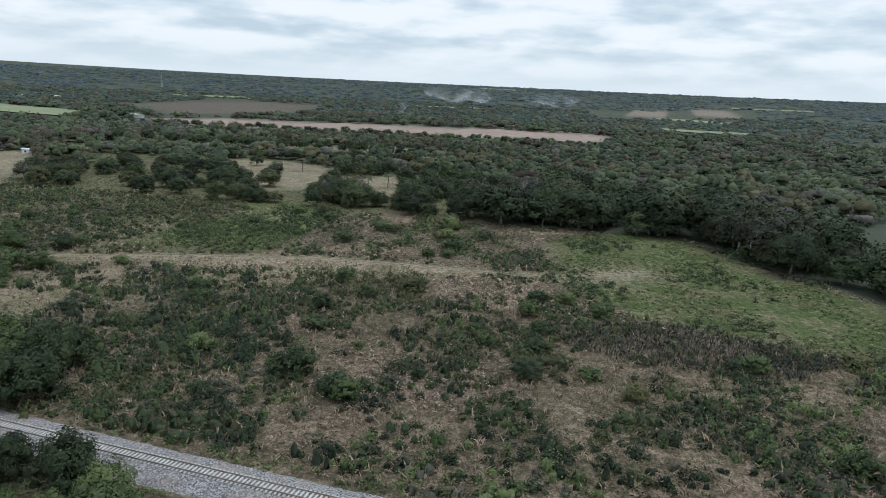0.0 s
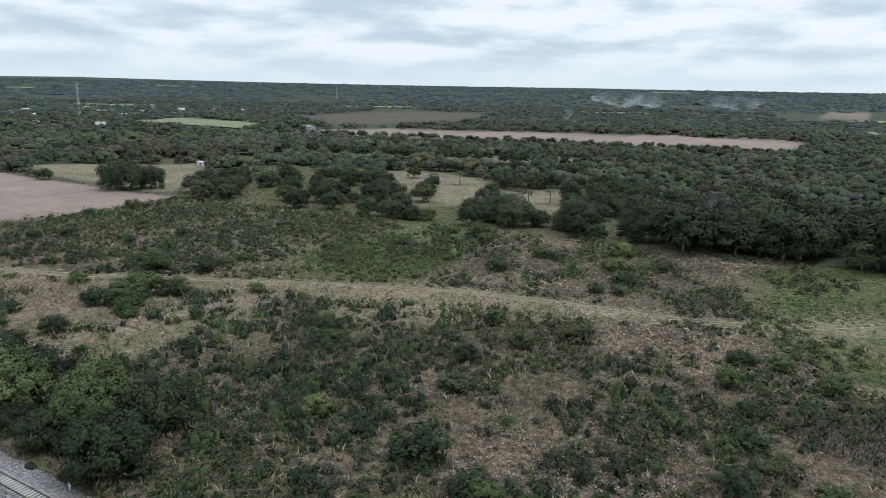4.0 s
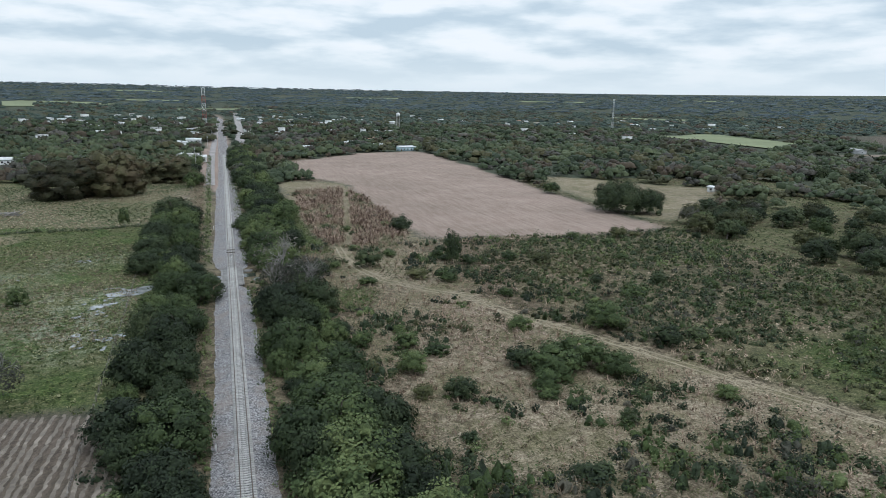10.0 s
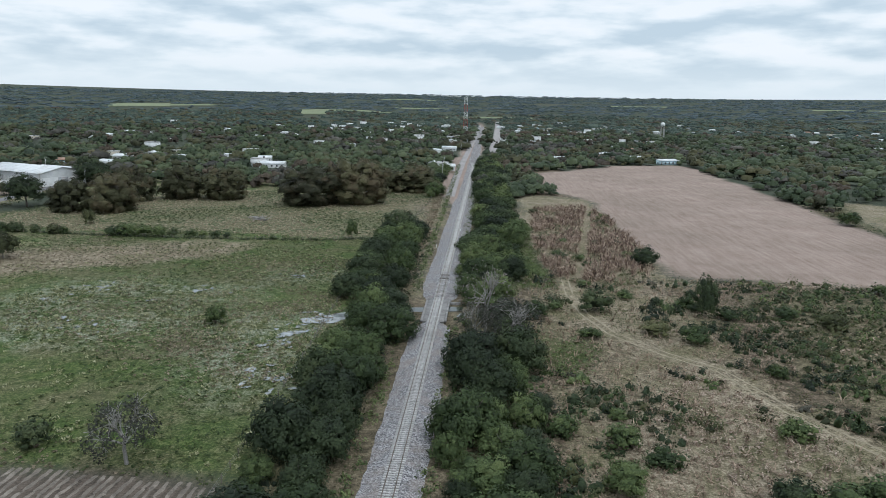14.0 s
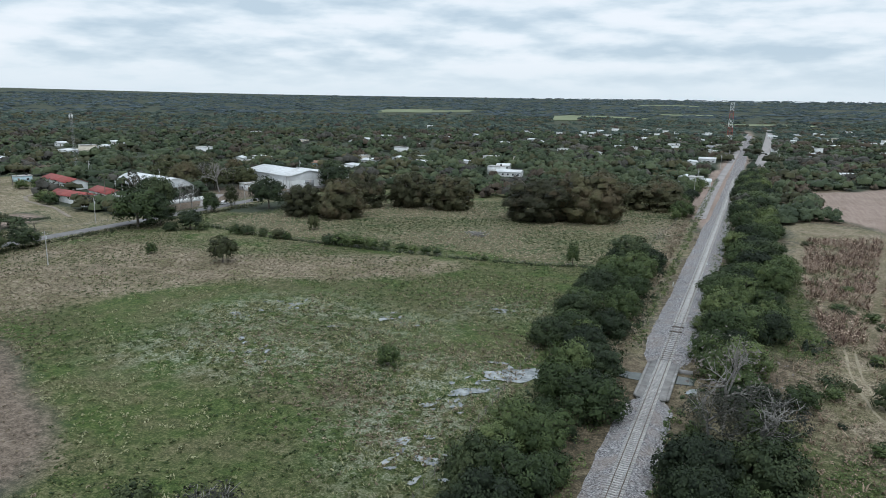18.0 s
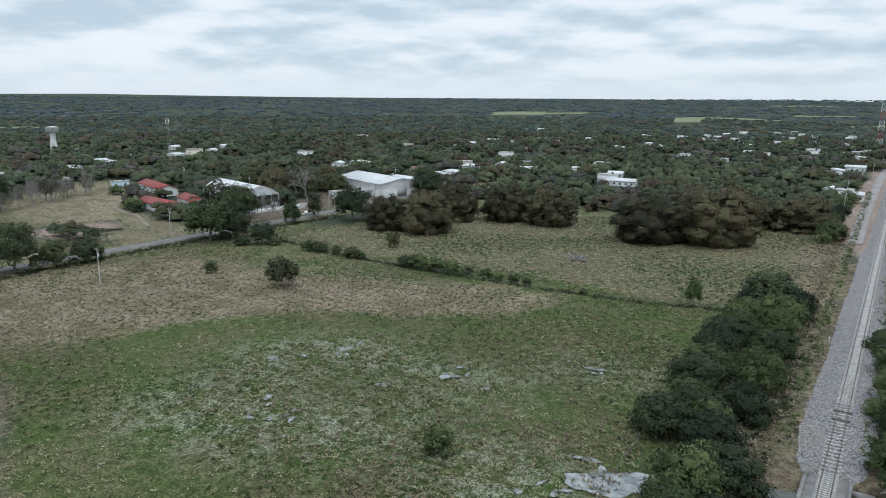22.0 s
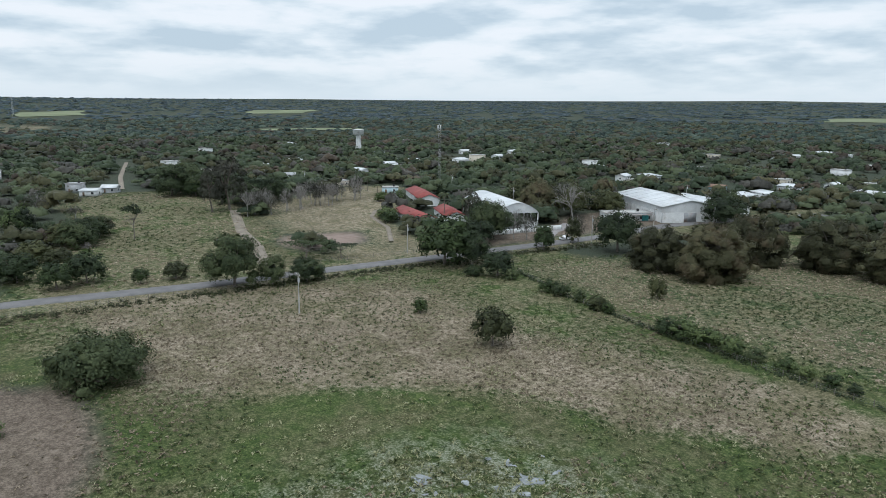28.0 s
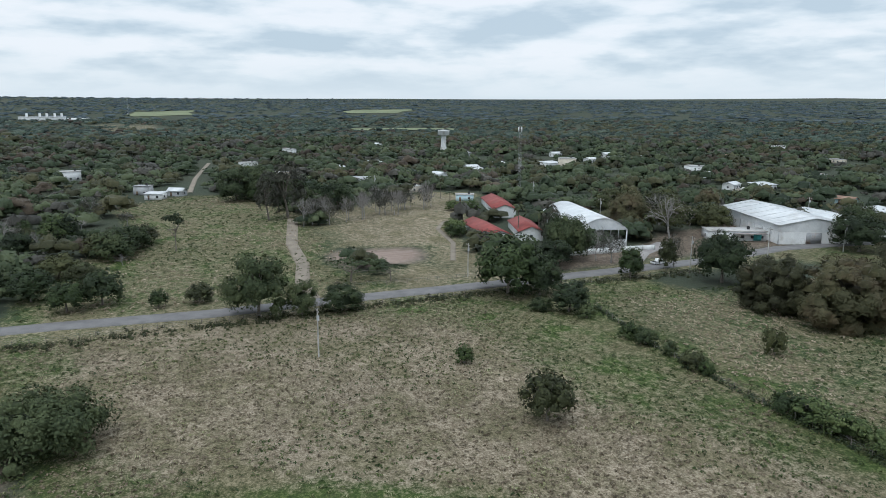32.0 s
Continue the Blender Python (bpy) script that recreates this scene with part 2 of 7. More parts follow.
M_ASPHALT = surface("worn_asphalt", (0.12, 0.115, 0.115), (0.195, 0.188, 0.184), 0.25, fine=18, bump=0.3)
M_DUST = surface("dusty_lane", (0.20, 0.183, 0.176), (0.31, 0.29, 0.28), 0.12, fine=10, bump=0.3)
M_FIELD = surface("distant_crop", (0.115, 0.138, 0.072), (0.20, 0.222, 0.118), 0.01, fine=20, bump=0.1)
M_WHITE = surface("white_wall", (0.62, 0.63, 0.63), (0.80, 0.81, 0.80), 0.3, stain=(0.50, 0.49, 0.46))
M_GREYW = surface("grey_wall", (0.34, 0.35, 0.36), (0.50, 0.51, 0.52), 0.3, stain=(0.28, 0.27, 0.26))
M_BLUEW = surface("pale_blue_wall", (0.42, 0.56, 0.62), (0.55, 0.68, 0.72), 0.3)
M_CREAM = surface("cream_wall", (0.52, 0.47, 0.38), (0.68, 0.62, 0.52), 0.3)
M_METAL = surface("pale_metal_roof", (0.50, 0.52, 0.53), (0.68, 0.69, 0.69), 0.25, rough=0.55, metal=0.1, stain=(0.48, 0.47, 0.45))
M_METALG = surface("grey_metal_roof", (0.26, 0.27, 0.28), (0.42, 0.42, 0.42), 0.3, rough=0.6, metal=0.1, stain=(0.28, 0.19, 0.14))
M_RED = surface("red_roof", (0.20, 0.05, 0.045), (0.30, 0.085, 0.075), 0.3, stain=(0.22, 0.08, 0.07))
M_RUST = surface("rust_roof", (0.20, 0.12, 0.085), (0.34, 0.23, 0.17), 0.4)
M_GLASS = surface("dark_window", (0.03, 0.035, 0.04), (0.07, 0.075, 0.08), 0.5, rough=0.15, spec=0.5)
M_DOOR = surface("brown_door", (0.12, 0.085, 0.06), (0.20, 0.15, 0.11), 0.8)
M_TEAL = surface("teal_paint", (0.05, 0.27, 0.28), (0.09, 0.37, 0.37), 0.6)
M_REDP = surface("red_paint", (0.27, 0.055, 0.045), (0.38, 0.09, 0.075), 0.6)
M_POST = surface("weathered_post", (0.11, 0.095, 0.08), (0.25, 0.22, 0.19), 1.5)
M_WIRE = surface("wire", (0.18, 0.18, 0.18), (0.30, 0.30, 0.30), 2.0, rough=0.5, metal=0.6)
M_CAR = surface("white_car_paint", (0.70, 0.70, 0.70), (0.78, 0.78, 0.78), 0.5, rough=0.3, spec=0.5, bump=0.0)
M_TYRE = surface("tyre", (0.02, 0.02, 0.02), (0.04, 0.04, 0.04), 2.0)
s = Nodes("pond_water", 0.06, 0.0, 0.5)
s.colour(s.ramp(s.noise(0.5, 5), [(0.4, (0.13, 0.14, 0.14)), (0.62, (0.30, 0.315, 0.31))])).bump(s.noise(3.0, 3), 0.05, 0.05)
M_WATER = s.m


# ---- plan ----
def rail_x(y):
    return 0.0105 * min(max(0.0, y - 110), 390) + 0.007 * max(0.0, y - 500)


def ground_z(x, y):
    """Flat farmland, raised very gently far away and westward to fit the camera's view."""
    d = np.hypot(np.asarray(x, float), np.asarray(y, float) - 200)
    u = np.clip((d - 1300) / 3700, 0, None)
    w = np.clip((-np.asarray(x, float) - 228) / 150, 0, 1)
    return 80 * u ** 1.35 + 3.5 * w * w * (3 - 2 * w)


def inside(poly, x, y):
    x, y = np.asarray(x, float), np.asarray(y, float)
    hit = np.zeros(x.shape, bool)
    for (ax, ay), (bx, by) in zip(poly, poly[1:] + poly[:1]):
        if ay != by:
            hit ^= ((ay > y) != (by > y)) & (x < (bx - ax) * (y - ay) / (by - ay) + ax)
    return hit


def box_poly(cx, cy, w, h, a=0.0):
    c, s_ = math.cos(a), math.sin(a)
    return [(cx + u * w / 2 * c - v * h / 2 * s_, cy + u * w / 2 * s_ + v * h / 2 * c) for u, v in ((-1, -1), (1, -1), (1, 1), (-1, 1))]


PINK = [(42, 555), (120, 635), (180, 655), (174, 450), (169, 365), (169, 268), (143, 260), (95, 264), (70, 268), (66, 350), (68, 430), (50, 470)]
MAIZE = [(36, 392), (62, 404), (67, 381), (68, 300), (64, 272), (57, 258), (42, 250), (33, 262), (30, 285), (31, 330)]
MAIZE_PATH = [(65, 410), (40, 262)]
THICKET = [(20, 75), (8, 90), (20, 130), (33, 112), (48, 108), (65, 107), (75, 101), (80, 84), (77, 74), (70, 60), (56, 50), (40, 52), (27, 62)]
LUSH = [[(114, 141), (141, 141), (158, 114), (138, 98), (122, 101), (109, 132)], [(24, 195), (33, 212), (38, 206), (34, 195), (29, 188)], [(23, 250), (23, 300), (27, 345), (31, 340), (30, 280), (34, 250)]]
TREEMASS = [(158, 158), (160, 229), (176, 272), (236, 306), (232, 234), (208, 198)]
SCRUB = [(4, -190), (90, -130), (131, -74), (165, -45), (198, -24), (196, 12), (190, 60), (185, 110), (182, 160), (172, 264), (24, 264), (22, 150), (6, 90)]
SLOPE = [(178, 26), (203, -3), (190, -28), (155, -48), (125, -80), (100, -100), (84, -70), (86, -35), (93, -8), (118, 14)]
TAN = [(24, 264), (75, 245), (66, 215), (62, 195), (68, 170), (78, 148), (88, 122), (100, 100), (112, 75), (112, 40), (92, 62), (60, 95), (25, 112)]
LEAFY = [(75, 255), (172, 264), (182, 160), (190, 90), (150, 100), (122, 112), (112, 80), (100, 105), (90, 125), (81, 150), (72, 174), (66, 200), (80, 228)]
PALE = [[(321, 258), (335, 216), (311, 171), (273, 155), (223, 149), (207, 163)], [(275, 153), (316, 129), (240, 102), (229, 105), (250, 135)],
        [(205, 451), (254, 391), (281, 370), (236, 319), (178, 276), (172, 292), (180, 393)]]
PALE.append([(396, 385), (440, 300), (500, 165), (445, 120), (412, 220), (384, 320)])
FARPINK = [[(600, 600), (710, 540), (860, 206), (850, 48), (690, 44), (650, 194), (600, 400), (583, 480)], [(1906, 196), (2708, -324), (2142, -261), (1620, 141)]]
DARKSOIL = [[(912, 879), (1407, 1018), (1327, 706), (1033, 594), (866, 584), (754, 644)]]
FARGREEN = [[(581, 883), (714, 910), (675, 708), (570, 642)]]
PASTURE = [(-213, 60), (-213, 345), (-190, 352), (-186, 312), (-24, 312), (-20, 200), (-16, 130), (-12, 60)]
NORTH = [(-190, 312), (-190, 372), (-180, 425), (-140, 436), (-95, 440), (-20, 474), (-10, 470), (-8, 330), (-24, 312)]
PLOUGH = [(-70, 100), (-80, 147), (-45, 149), (-18, 146), (-13, 100)]
DIRT = [(-215, 60), (-190, 165), (-161, 178), (-157, 187), (-138, 191), (-119, 186), (-104, 180), (-87, 168), (-69, 156), (-75, 100), (-70, 60)]
DRYP = [(-213, 175), (-213, 345), (-190, 350), (-186, 309), (-80, 303), (-72, 280), (-90, 262), (-125, 248), (-140, 222), (-135, 200), (-160, 185)]
BAND = [(-213, 200), (-213, 236), (-184, 276), (-137, 278), (-93, 298), (-60, 302), (-70, 282), (-90, 268), (-122, 250), (-130, 228), (-150, 205), (-170, 190)]
WESTFIELD = [(-229, 175), (-229, 272), (-382, 278), (-425, 262), (-432, 232), (-403, 204), (-330, 205), (-292, 192), (-260, 180)]
LAWN = [(-229, 276), (-229, 318), (-285, 322), (-300, 335), (-385, 384), (-405, 362), (-352, 285), (-320, 280)]
YARD = [(-226, 320), (-226, 470), (-236, 478), (-285, 470), (-262, 440), (-262, 400), (-245, 385), (-245, 335)]
CORRIDOR = [(-8, 400), (-16, 470), (-17, 600), (-10, 700), (-4, 900), (2, 1700), (22, 1700), (14, 1000), (12, 800), (13, 700), (9, 400)]
MIDEAST = [(165, 45), (340, 60), (345, 420), (172, 430), (165, 250)]
TRACK = [(40, 285), (36, 262), (35.5, 245), (37, 228), (41, 214), (50, 202), (58, 194), (64, 176), (72, 162), (79, 148), (90, 125), (101, 103), (110, 80), (115, 55), (118, 30), (124, 8), (140, -12)]
HAY = [(88, 110), (100, 92), (108, 70), (111, 45)]


def near_line(x, y, line, gap):
    x, y = np.asarray(x, float), np.asarray(y, float)
    hit = np.zeros(x.shape, bool)
    for (ax, ay), (bx_, by_) in zip(line, line[1:]):
        t = np.clip(((x - ax) * (bx_ - ax) + (y - ay) * (by_ - ay)) / ((bx_ - ax) ** 2 + (by_ - ay) ** 2), 0, 1)
        hit |= np.hypot(x - ax - t * (bx_ - ax), y - ay - t * (by_ - ay)) < gap
    return hit


rs = np.random.RandomState(4)
FARFIELDS = []
for i in range(34):
    a, d = rs.uniform(-1.85, 1.9), rs.uniform(1150, 4300)
    FARFIELDS.append((box_poly(math.sin(a) * d, 200 + math.cos(a) * d, rs.uniform(80, 180) + d * 0.04, rs.uniform(40, 80) + d * 0.025, -a + rs.uniform(-0.4, 0.4)), rs.uniform()))
for f in ([(-446, 1837), (-536, 2177), (-468, 2228), (-390, 1883)], [(-1081, 2140), (-1130, 2240), (-930, 2490), (-860, 2370)], [(-2332, 902), (-2692, 1019), (-2717, 1330), (-2329, 1075)],
          [(-2110, 240), (-2470, 250), (-2680, 450), (-2260, 411)], [(-1214, 2337), (-1080, 2503), (-945, 2199), (-1071, 2068)]):
    FARFIELDS.append((f, 0.2))
GAPS = [[(20, 255), (76, 255), (76, 440), (30, 440)]]
OPEN = GAPS + [[(24, 215), (165, 215), (165, 285), (24, 285)], PINK, MAIZE, SCRUB, PASTURE, NORTH, WESTFIELD, LAWN, YARD, CORRIDOR] + PALE + FARPINK + DARKSOIL + FARGREEN + [f for f, k in FARFIELDS]


# ---- mesh tools ----
def quads(name, verts, faces, material, tint=None, smooth=False, normals=None):
    """A mesh out of arrays of corners and four-sided faces."""
    me = bpy.data.meshes.new(name)
    v, f = np.asarray(verts, np.float32).reshape(-1, 3), np.asarray(faces, np.int32).reshape(-1, 4)
    me.vertices.add(len(v))
    me.vertices.foreach_set("co", v.ravel())
    me.loops.add(f.size)
    me.loops.foreach_set("vertex_index", f.ravel())
    me.polygons.add(len(f))
    me.polygons.foreach_set("loop_start", np.arange(len(f), dtype=np.int32) * 4)
    if smooth:
        me.polygons.foreach_set("use_smooth", np.ones(len(f), bool))
    me.update(calc_edges=True)
    if tint is not None:
        me.attributes.new("tint", "FLOAT", "POINT").data.foreach_set("value", np.asarray(tint, np.float32))
    if normals is not None:
        me.attributes.new("custom_normal", "FLOAT_VECTOR", "POINT").data.foreach_set("vector", np.asarray(normals, np.float32).ravel())
    me.materials.append(material)
    return me


def join(shapes):
    vs, fs, n = [], [], 0
    for v, f in shapes:
        v = np.asarray(v, float).reshape(-1, 3)
        vs.append(v)
        fs.append(np.asarray(f, int).reshape(-1, 4) + n)
        n += len(v)
    return np.concatenate(vs), np.concatenate(fs)


def slab(x0, x1, y0, y1, z0, z1):
    v = [(x, y, z) for z in (z0, z1) for x, y in ((x0, y0), (x1, y0), (x1, y1), (x0, y1))]
    return v, [(3, 2, 1, 0), (4, 5, 6, 7), (0, 1, 5, 4), (1, 2, 6, 5), (2, 3, 7, 6), (3, 0, 4, 7)]


def tube(points, radii, sides=6):
    """A tapered limb along a line of points."""
    pts = np.asarray(points, float)
    v, f = [], []
    for i, (p, r) in enumerate(zip(pts, radii)):
        d = pts[min(i + 1, len(pts) - 1)] - pts[max(i - 1, 0)]
        d = d / (np.linalg.norm(d) + 1e-9)
        a = np.cross(d, (0.31, 0.95, 0.05) if abs(d[2]) > 0.8 else (0, 0, 1))
        a /= np.linalg.norm(a) + 1e-9
        b = np.cross(d, a)
        for k in range(sides):
            w = 2 * math.pi * k / sides
            v.append(p + r * (a * math.cos(w) + b * math.sin(w)))
    for i in range(len(pts) - 1):
        for k in range(sides):
            j = (k + 1) % sides
            f.append((i * sides + k, i * sides + j, (i + 1) * sides + j, (i + 1) * sides + k))
    return v, f


def leaf_cards(rg, centre, out, size, up=0.35):
    """Bent leaf sprays: one four-sided blade for each centre, facing roughly outwards."""
    n = len(centre)
    nrm = out + rg.normal(0, 0.42, (n, 3)) + (0, 0, up)
    nrm /= np.linalg.norm(nrm, axis=1)[:, None] + 1e-9
    u = np.cross(nrm, rg.normal(0, 1, (n, 3)))
    u /= np.linalg.norm(u, axis=1)[:, None] + 1e-9
    w = np.cross(nrm, u)
    s_ = np.asarray(size)[:, None] * rg.uniform(0.65, 1.3, (n, 1))
    lift_ = nrm * s_ * rg.uniform(0.05, 0.22, (n, 1))
    k = rg.uniform(0.22, 0.42, (n, 1))
    v = np.stack([centre + u * s_ * 0.5, centre + w * s_ * k + lift_, centre - u * s_ * 0.5, centre - w * s_ * k + lift_], 1)
    soft_n = out * 0.9 + nrm * 0.35 + (0, 0, 0.25)
    soft_n /= np.linalg.norm(soft_n, axis=1)[:, None] + 1e-9
    return v.reshape(-1, 3), np.arange(n * 4).reshape(-1, 4), soft_n.repeat(4, 0)


DOME = [(math.cos(a) * r, math.sin(a) * r, z) for r, z in ((1.0, -0.25), (0.82, 0.45)) for a in np.arange(6) * math.pi / 3] + [(0, 0, 0.85)]
DOME_F = [(i, (i + 1) % 6, 6 + (i + 1) % 6, 6 + i) for i in range(6)] + [(6, 7, 8, 12), (8, 9, 10, 12), (10, 11, 6, 12)]


def part(name, vf, material, parent, label="", smooth=False, tint=None):
    v, f = vf
    ob = new(name, quads(name, v, f, material, tint, smooth))
    ob.parent = parent
    if label:
        tagged(ob, label)
    return ob


def thing(name, m, label, category, group="", kind=""):
    ob = new(name)
    ob.empty_display_size = 0.5
    ob.matrix_basis = m
    return tagged(ob, label, category, group, kind)


# ---- ground ----
def spread_axis(lo, hi, step, far):
    a = list(np.arange(lo, hi + 0.1, step))
    w, x = step, lo
    left = []
    while x > -far:
        w *= 1.16
        x -= w
        left.append(max(x, -far))
    w, x, right = step, a[-1], []
    while x < far:
        w *= 1.16
        x += w
        right.append(min(x, far))
    return np.array(left[::-1] + a + right)


gx, gy = spread_axis(-440, 340, 3.8, 4900), spread_axis(-150, 680, 3.8, 4900)
GX, GY = np.meshgrid(gx, gy)
wob = np.clip(np.hypot(GX, GY - 200) / 300, 0.6, 6)
WX = GX + wob * (1.6 * np.sin(GX * 0.11 + GY * 0.07) + 1.3 * np.sin(GY * 0.23 - GX * 0.05))
WY = GY + wob * (1.6 * np.sin(GY * 0.10 - GX * 0.08) + 1.3 * np.sin(GX * 0.21 + GY * 0.06))
zone = {k: np.zeros(GX.shape, np.float32) for k in ("green", "dry", "stubble", "soil", "weedy", "wet", "plough", "woods")}


def paint(key, poly, value=1.0, clear=True):
    m = inside(poly, WX, WY)
    if clear:
        for k in zone:
            zone[k][m] = 0
    zone[key][m] = value


zone["woods"][:] = 1
for f, k in FARFIELDS:
    paint("green" if k < 0.6 else "dry", f)
for f in FARPINK:
    paint("stubble", f)
for f in DARKSOIL:
    paint("plough", f)
for f in FARGREEN:
    paint("green", f)
for f in PALE:
    paint("dry", f, 0.75)
    paint("green", f, 0.45, False)
for p in ([(-233, -170), (-205, -170), (-205, 560), (-233, 560)],):
    paint("green", p, 0.7)
    paint("dry", p, 0.55, False)
paint("weedy", [(-24, -170), (27, -170), (27, 640), (-24, 640)])
paint("green", [(-24, -170), (27, -170), (27, 640), (-24, 640)], 0.35, False)
paint("weedy", [(20, 420), (62, 420), (70, 640), (20, 640)])
paint("green", [(-215, 415), (0, 415), (0, 500), (-215, 500)], 0.7)
paint("dry", [(-215, 415), (0, 415), (0, 500), (-215, 500)], 0.4, False)
paint("weedy", MIDEAST)
paint("green", MIDEAST, 0.55, False)
for f in PALE:
    paint("dry", f, 0.75)
    paint("green", f, 0.45, False)
paint("weedy", SCRUB)
paint("dry", TAN, 0.80, False)
paint("dry", GAPS[0], 0.8)
paint("green", LEAFY, 0.42, False)
paint("green", SLOPE, 0.72)
paint("dry", SLOPE, 0.30, False)
paint("weedy", SLOPE, 0.8, False)
paint("green", box_poly(160, 122, 62, 26, 0.5), 1.0, False)
paint("green", box_poly(110, 118, 20, 40, 0.4), 0.7, False)
paint("green", box_poly(22, 206, 10, 26, 0.0), 1.0, False)
zone["dry"][near_line(WX, WY, TRACK, 3.2)] = 1.0
zone["dry"][near_line(WX, WY, HAY, 8.0)] = 0.8
zone["dry"][inside([(26, 265), (50, 262), (48, 225), (62, 190), (45, 175), (30, 165), (24, 215)], WX, WY)] = 0.75
zone["stubble"][inside(box_poly(38, 20, 18, 36, 0.3), WX, WY)] = 0.45
paint("stubble", PINK)
paint("weedy", MAIZE)
paint("dry", MAIZE, 0.9, False)
for f in LUSH:
    paint("green", f, 1.0)
paint("green", PASTURE)
paint("green", [(-232, -175), (-20, -175), (-14, 66), (-232, 66)], 0.9)
paint("dry", [(-232, -175), (-20, -175), (-14, 66), (-232, 66)], 0.35, False)
paint("green", NORTH, 0.65)
paint("dry", NORTH, 0.45, False)
paint("dry", DRYP, 0.42)
paint("green", DRYP, 0.85, False)
zone["dry"][inside(BAND, WX, WY)] = 0.92
paint("soil", DIRT)
paint("plough", PLOUGH)
paint("green", WESTFIELD, 0.8)
paint("dry", WESTFIELD, 0.46, False)
paint("green", LAWN, 0.8)
paint("dry", LAWN, 0.72, False)
paint("soil", YARD)
paint("stubble", CORRIDOR, 0.95)
for f in ([(-266, 262), (-278, 274), (-273, 305), (-259, 300), (-250, 272)], [(-252, 296), (-246, 306), (-240, 302), (-238, 290)]):
    paint("stubble", f, 0.9)
for cx, cy, w, h in ((-88, 238, 30, 18), (-60, 236, 26, 14), (-38, 258, 26, 12), (-36, 205, 22, 34), (-80, 205, 44, 20), (-62, 215, 20, 12), (-95, 225, 26, 16), (-30, 186, 16, 26)):
    paint("wet", box_poly(cx, cy, w, h, 0.2), 1.0, False)

paint("dry", [(-14, 236), (-4, 236), (-4, 420), (-15, 420)], 0.95)
for k in zone:
    a = zone[k]
    for i in range(5):
        b = np.pad(a, 1, mode="edge")
        a = (b[:-2, 1:-1] + b[2:, 1:-1] + b[1:-1, :-2] + b[1:-1, 2:] + 2 * b[1:-1, 1:-1]) / 6
    zone[k] = a
nx, ny = len(gx), len(gy)
idx = np.arange(nx * ny).reshape(ny, nx)
gf = np.stack([idx[:-1, :-1], idx[:-1, 1:], idx[1:, 1:], idx[1:, :-1]], -1).reshape(-1, 4)
GZ = ground_z(GX, GY) + 0.12 * np.sin(GX * 0.13) * np.sin(GY * 0.11) * (np.hypot(GX, GY - 200) < 1200) * (np.abs(GX) > 12)
ground_mesh = quads("ground", np.stack([GX, GY, GZ], -1), gf, M_CONC, smooth=True)
for nm, keys in (("zone_a", ("green", "dry", "stubble", "soil")), ("zone_b", ("weedy", "wet", "plough", "woods"))):
    at = ground_mesh.attributes.new(nm, "FLOAT_COLOR", "POINT")
    at.data.foreach_set("color", np.stack([zone[k] for k in keys], -1).astype(np.float32).ravel())

s = Nodes("farmland", 0.95, 0.0, 0.15)
n_big, n_mid, n_fine, n_tiny = s.noise(0.018, 4), s.noise(0.09, 5, 0.65), s.noise(0.6, 5, 0.75), s.noise(2.4, 4, 0.8)
za, zb = s.add("ShaderNodeVertexColor"), s.add("ShaderNodeVertexColor")
za.layer_name, zb.layer_name = "zone_a", "zone_b"
sa, sb = s.add("ShaderNodeSeparateColor"), s.add("ShaderNodeSeparateColor")
s.link(za.outputs["Color"], sa.inputs[0])
s.link(zb.outputs["Color"], sb.inputs[0])
patch = s.math("ADD", s.math("MULTIPLY", n_mid, 0.5), s.math("MULTIPLY", n_fine, 0.5))
grain = s.math("ADD", s.math("MULTIPLY", n_fine, 0.5), s.math("MULTIPLY", n_tiny, 0.5))


def soft_mask(value, gain=1.6):
    v = s.math("ADD", s.math("MULTIPLY", value, 1.0), s.math("MULTIPLY", s.math("SUBTRACT", patch, 0.5), gain))
    n = s.add("ShaderNodeMapRange")
    n.inputs["From Min"].default_value, n.inputs["From Max"].default_value = 0.30, 0.70
    s.link(v, n.inputs["Value"])
    return n.outputs[0]


woods_c = s.ramp(grain, [(0.35, (0.044, 0.060, 0.044)), (0.65, (0.092, 0.115, 0.076))])
green_c = s.mix(s.ramp(n_mid, [(0.40, (0, 0, 0)), (0.62, (1, 1, 1))]), s.ramp(grain, [(0.38, (0.030, 0.058, 0.014)), (0.50, (0.070, 0.122, 0.028)), (0.60, (0.18, 0.225, 0.08))]),
                s.ramp(grain, [(0.38, (0.055, 0.07, 0.028)), (0.50, (0.125, 0.135, 0.06)), (0.60, (0.28, 0.265, 0.155))]))
dry_c = s.mix(s.ramp(n_mid, [(0.42, (0, 0, 0)), (0.6, (1, 1, 1))]), s.ramp(grain, [(0.38, (0.15, 0.125, 0.08)), (0.50, (0.34, 0.292, 0.21)), (0.60, (0.58, 0.515, 0.39))]),
              s.ramp(grain, [(0.38, (0.095, 0.095, 0.048)), (0.50, (0.20, 0.186, 0.108)), (0.60, (0.37, 0.335, 0.215))]))
rows_n = s.noise(0.6, 4, 0.65, stretch=(1.0, 0.09, 1.0, 0.35))
stub_c = s.mix(0.55, s.ramp(rows_n, [(0.36, (0.30, 0.225, 0.185)), (0.62, (0.50, 0.41, 0.355))]), s.ramp(s.math("ADD", s.math("MULTIPLY", n_mid, 0.6), s.math("MULTIPLY", n_fine, 0.4)), [(0.38, (0.31, 0.24, 0.20)), (0.62, (0.47, 0.385, 0.33))]))
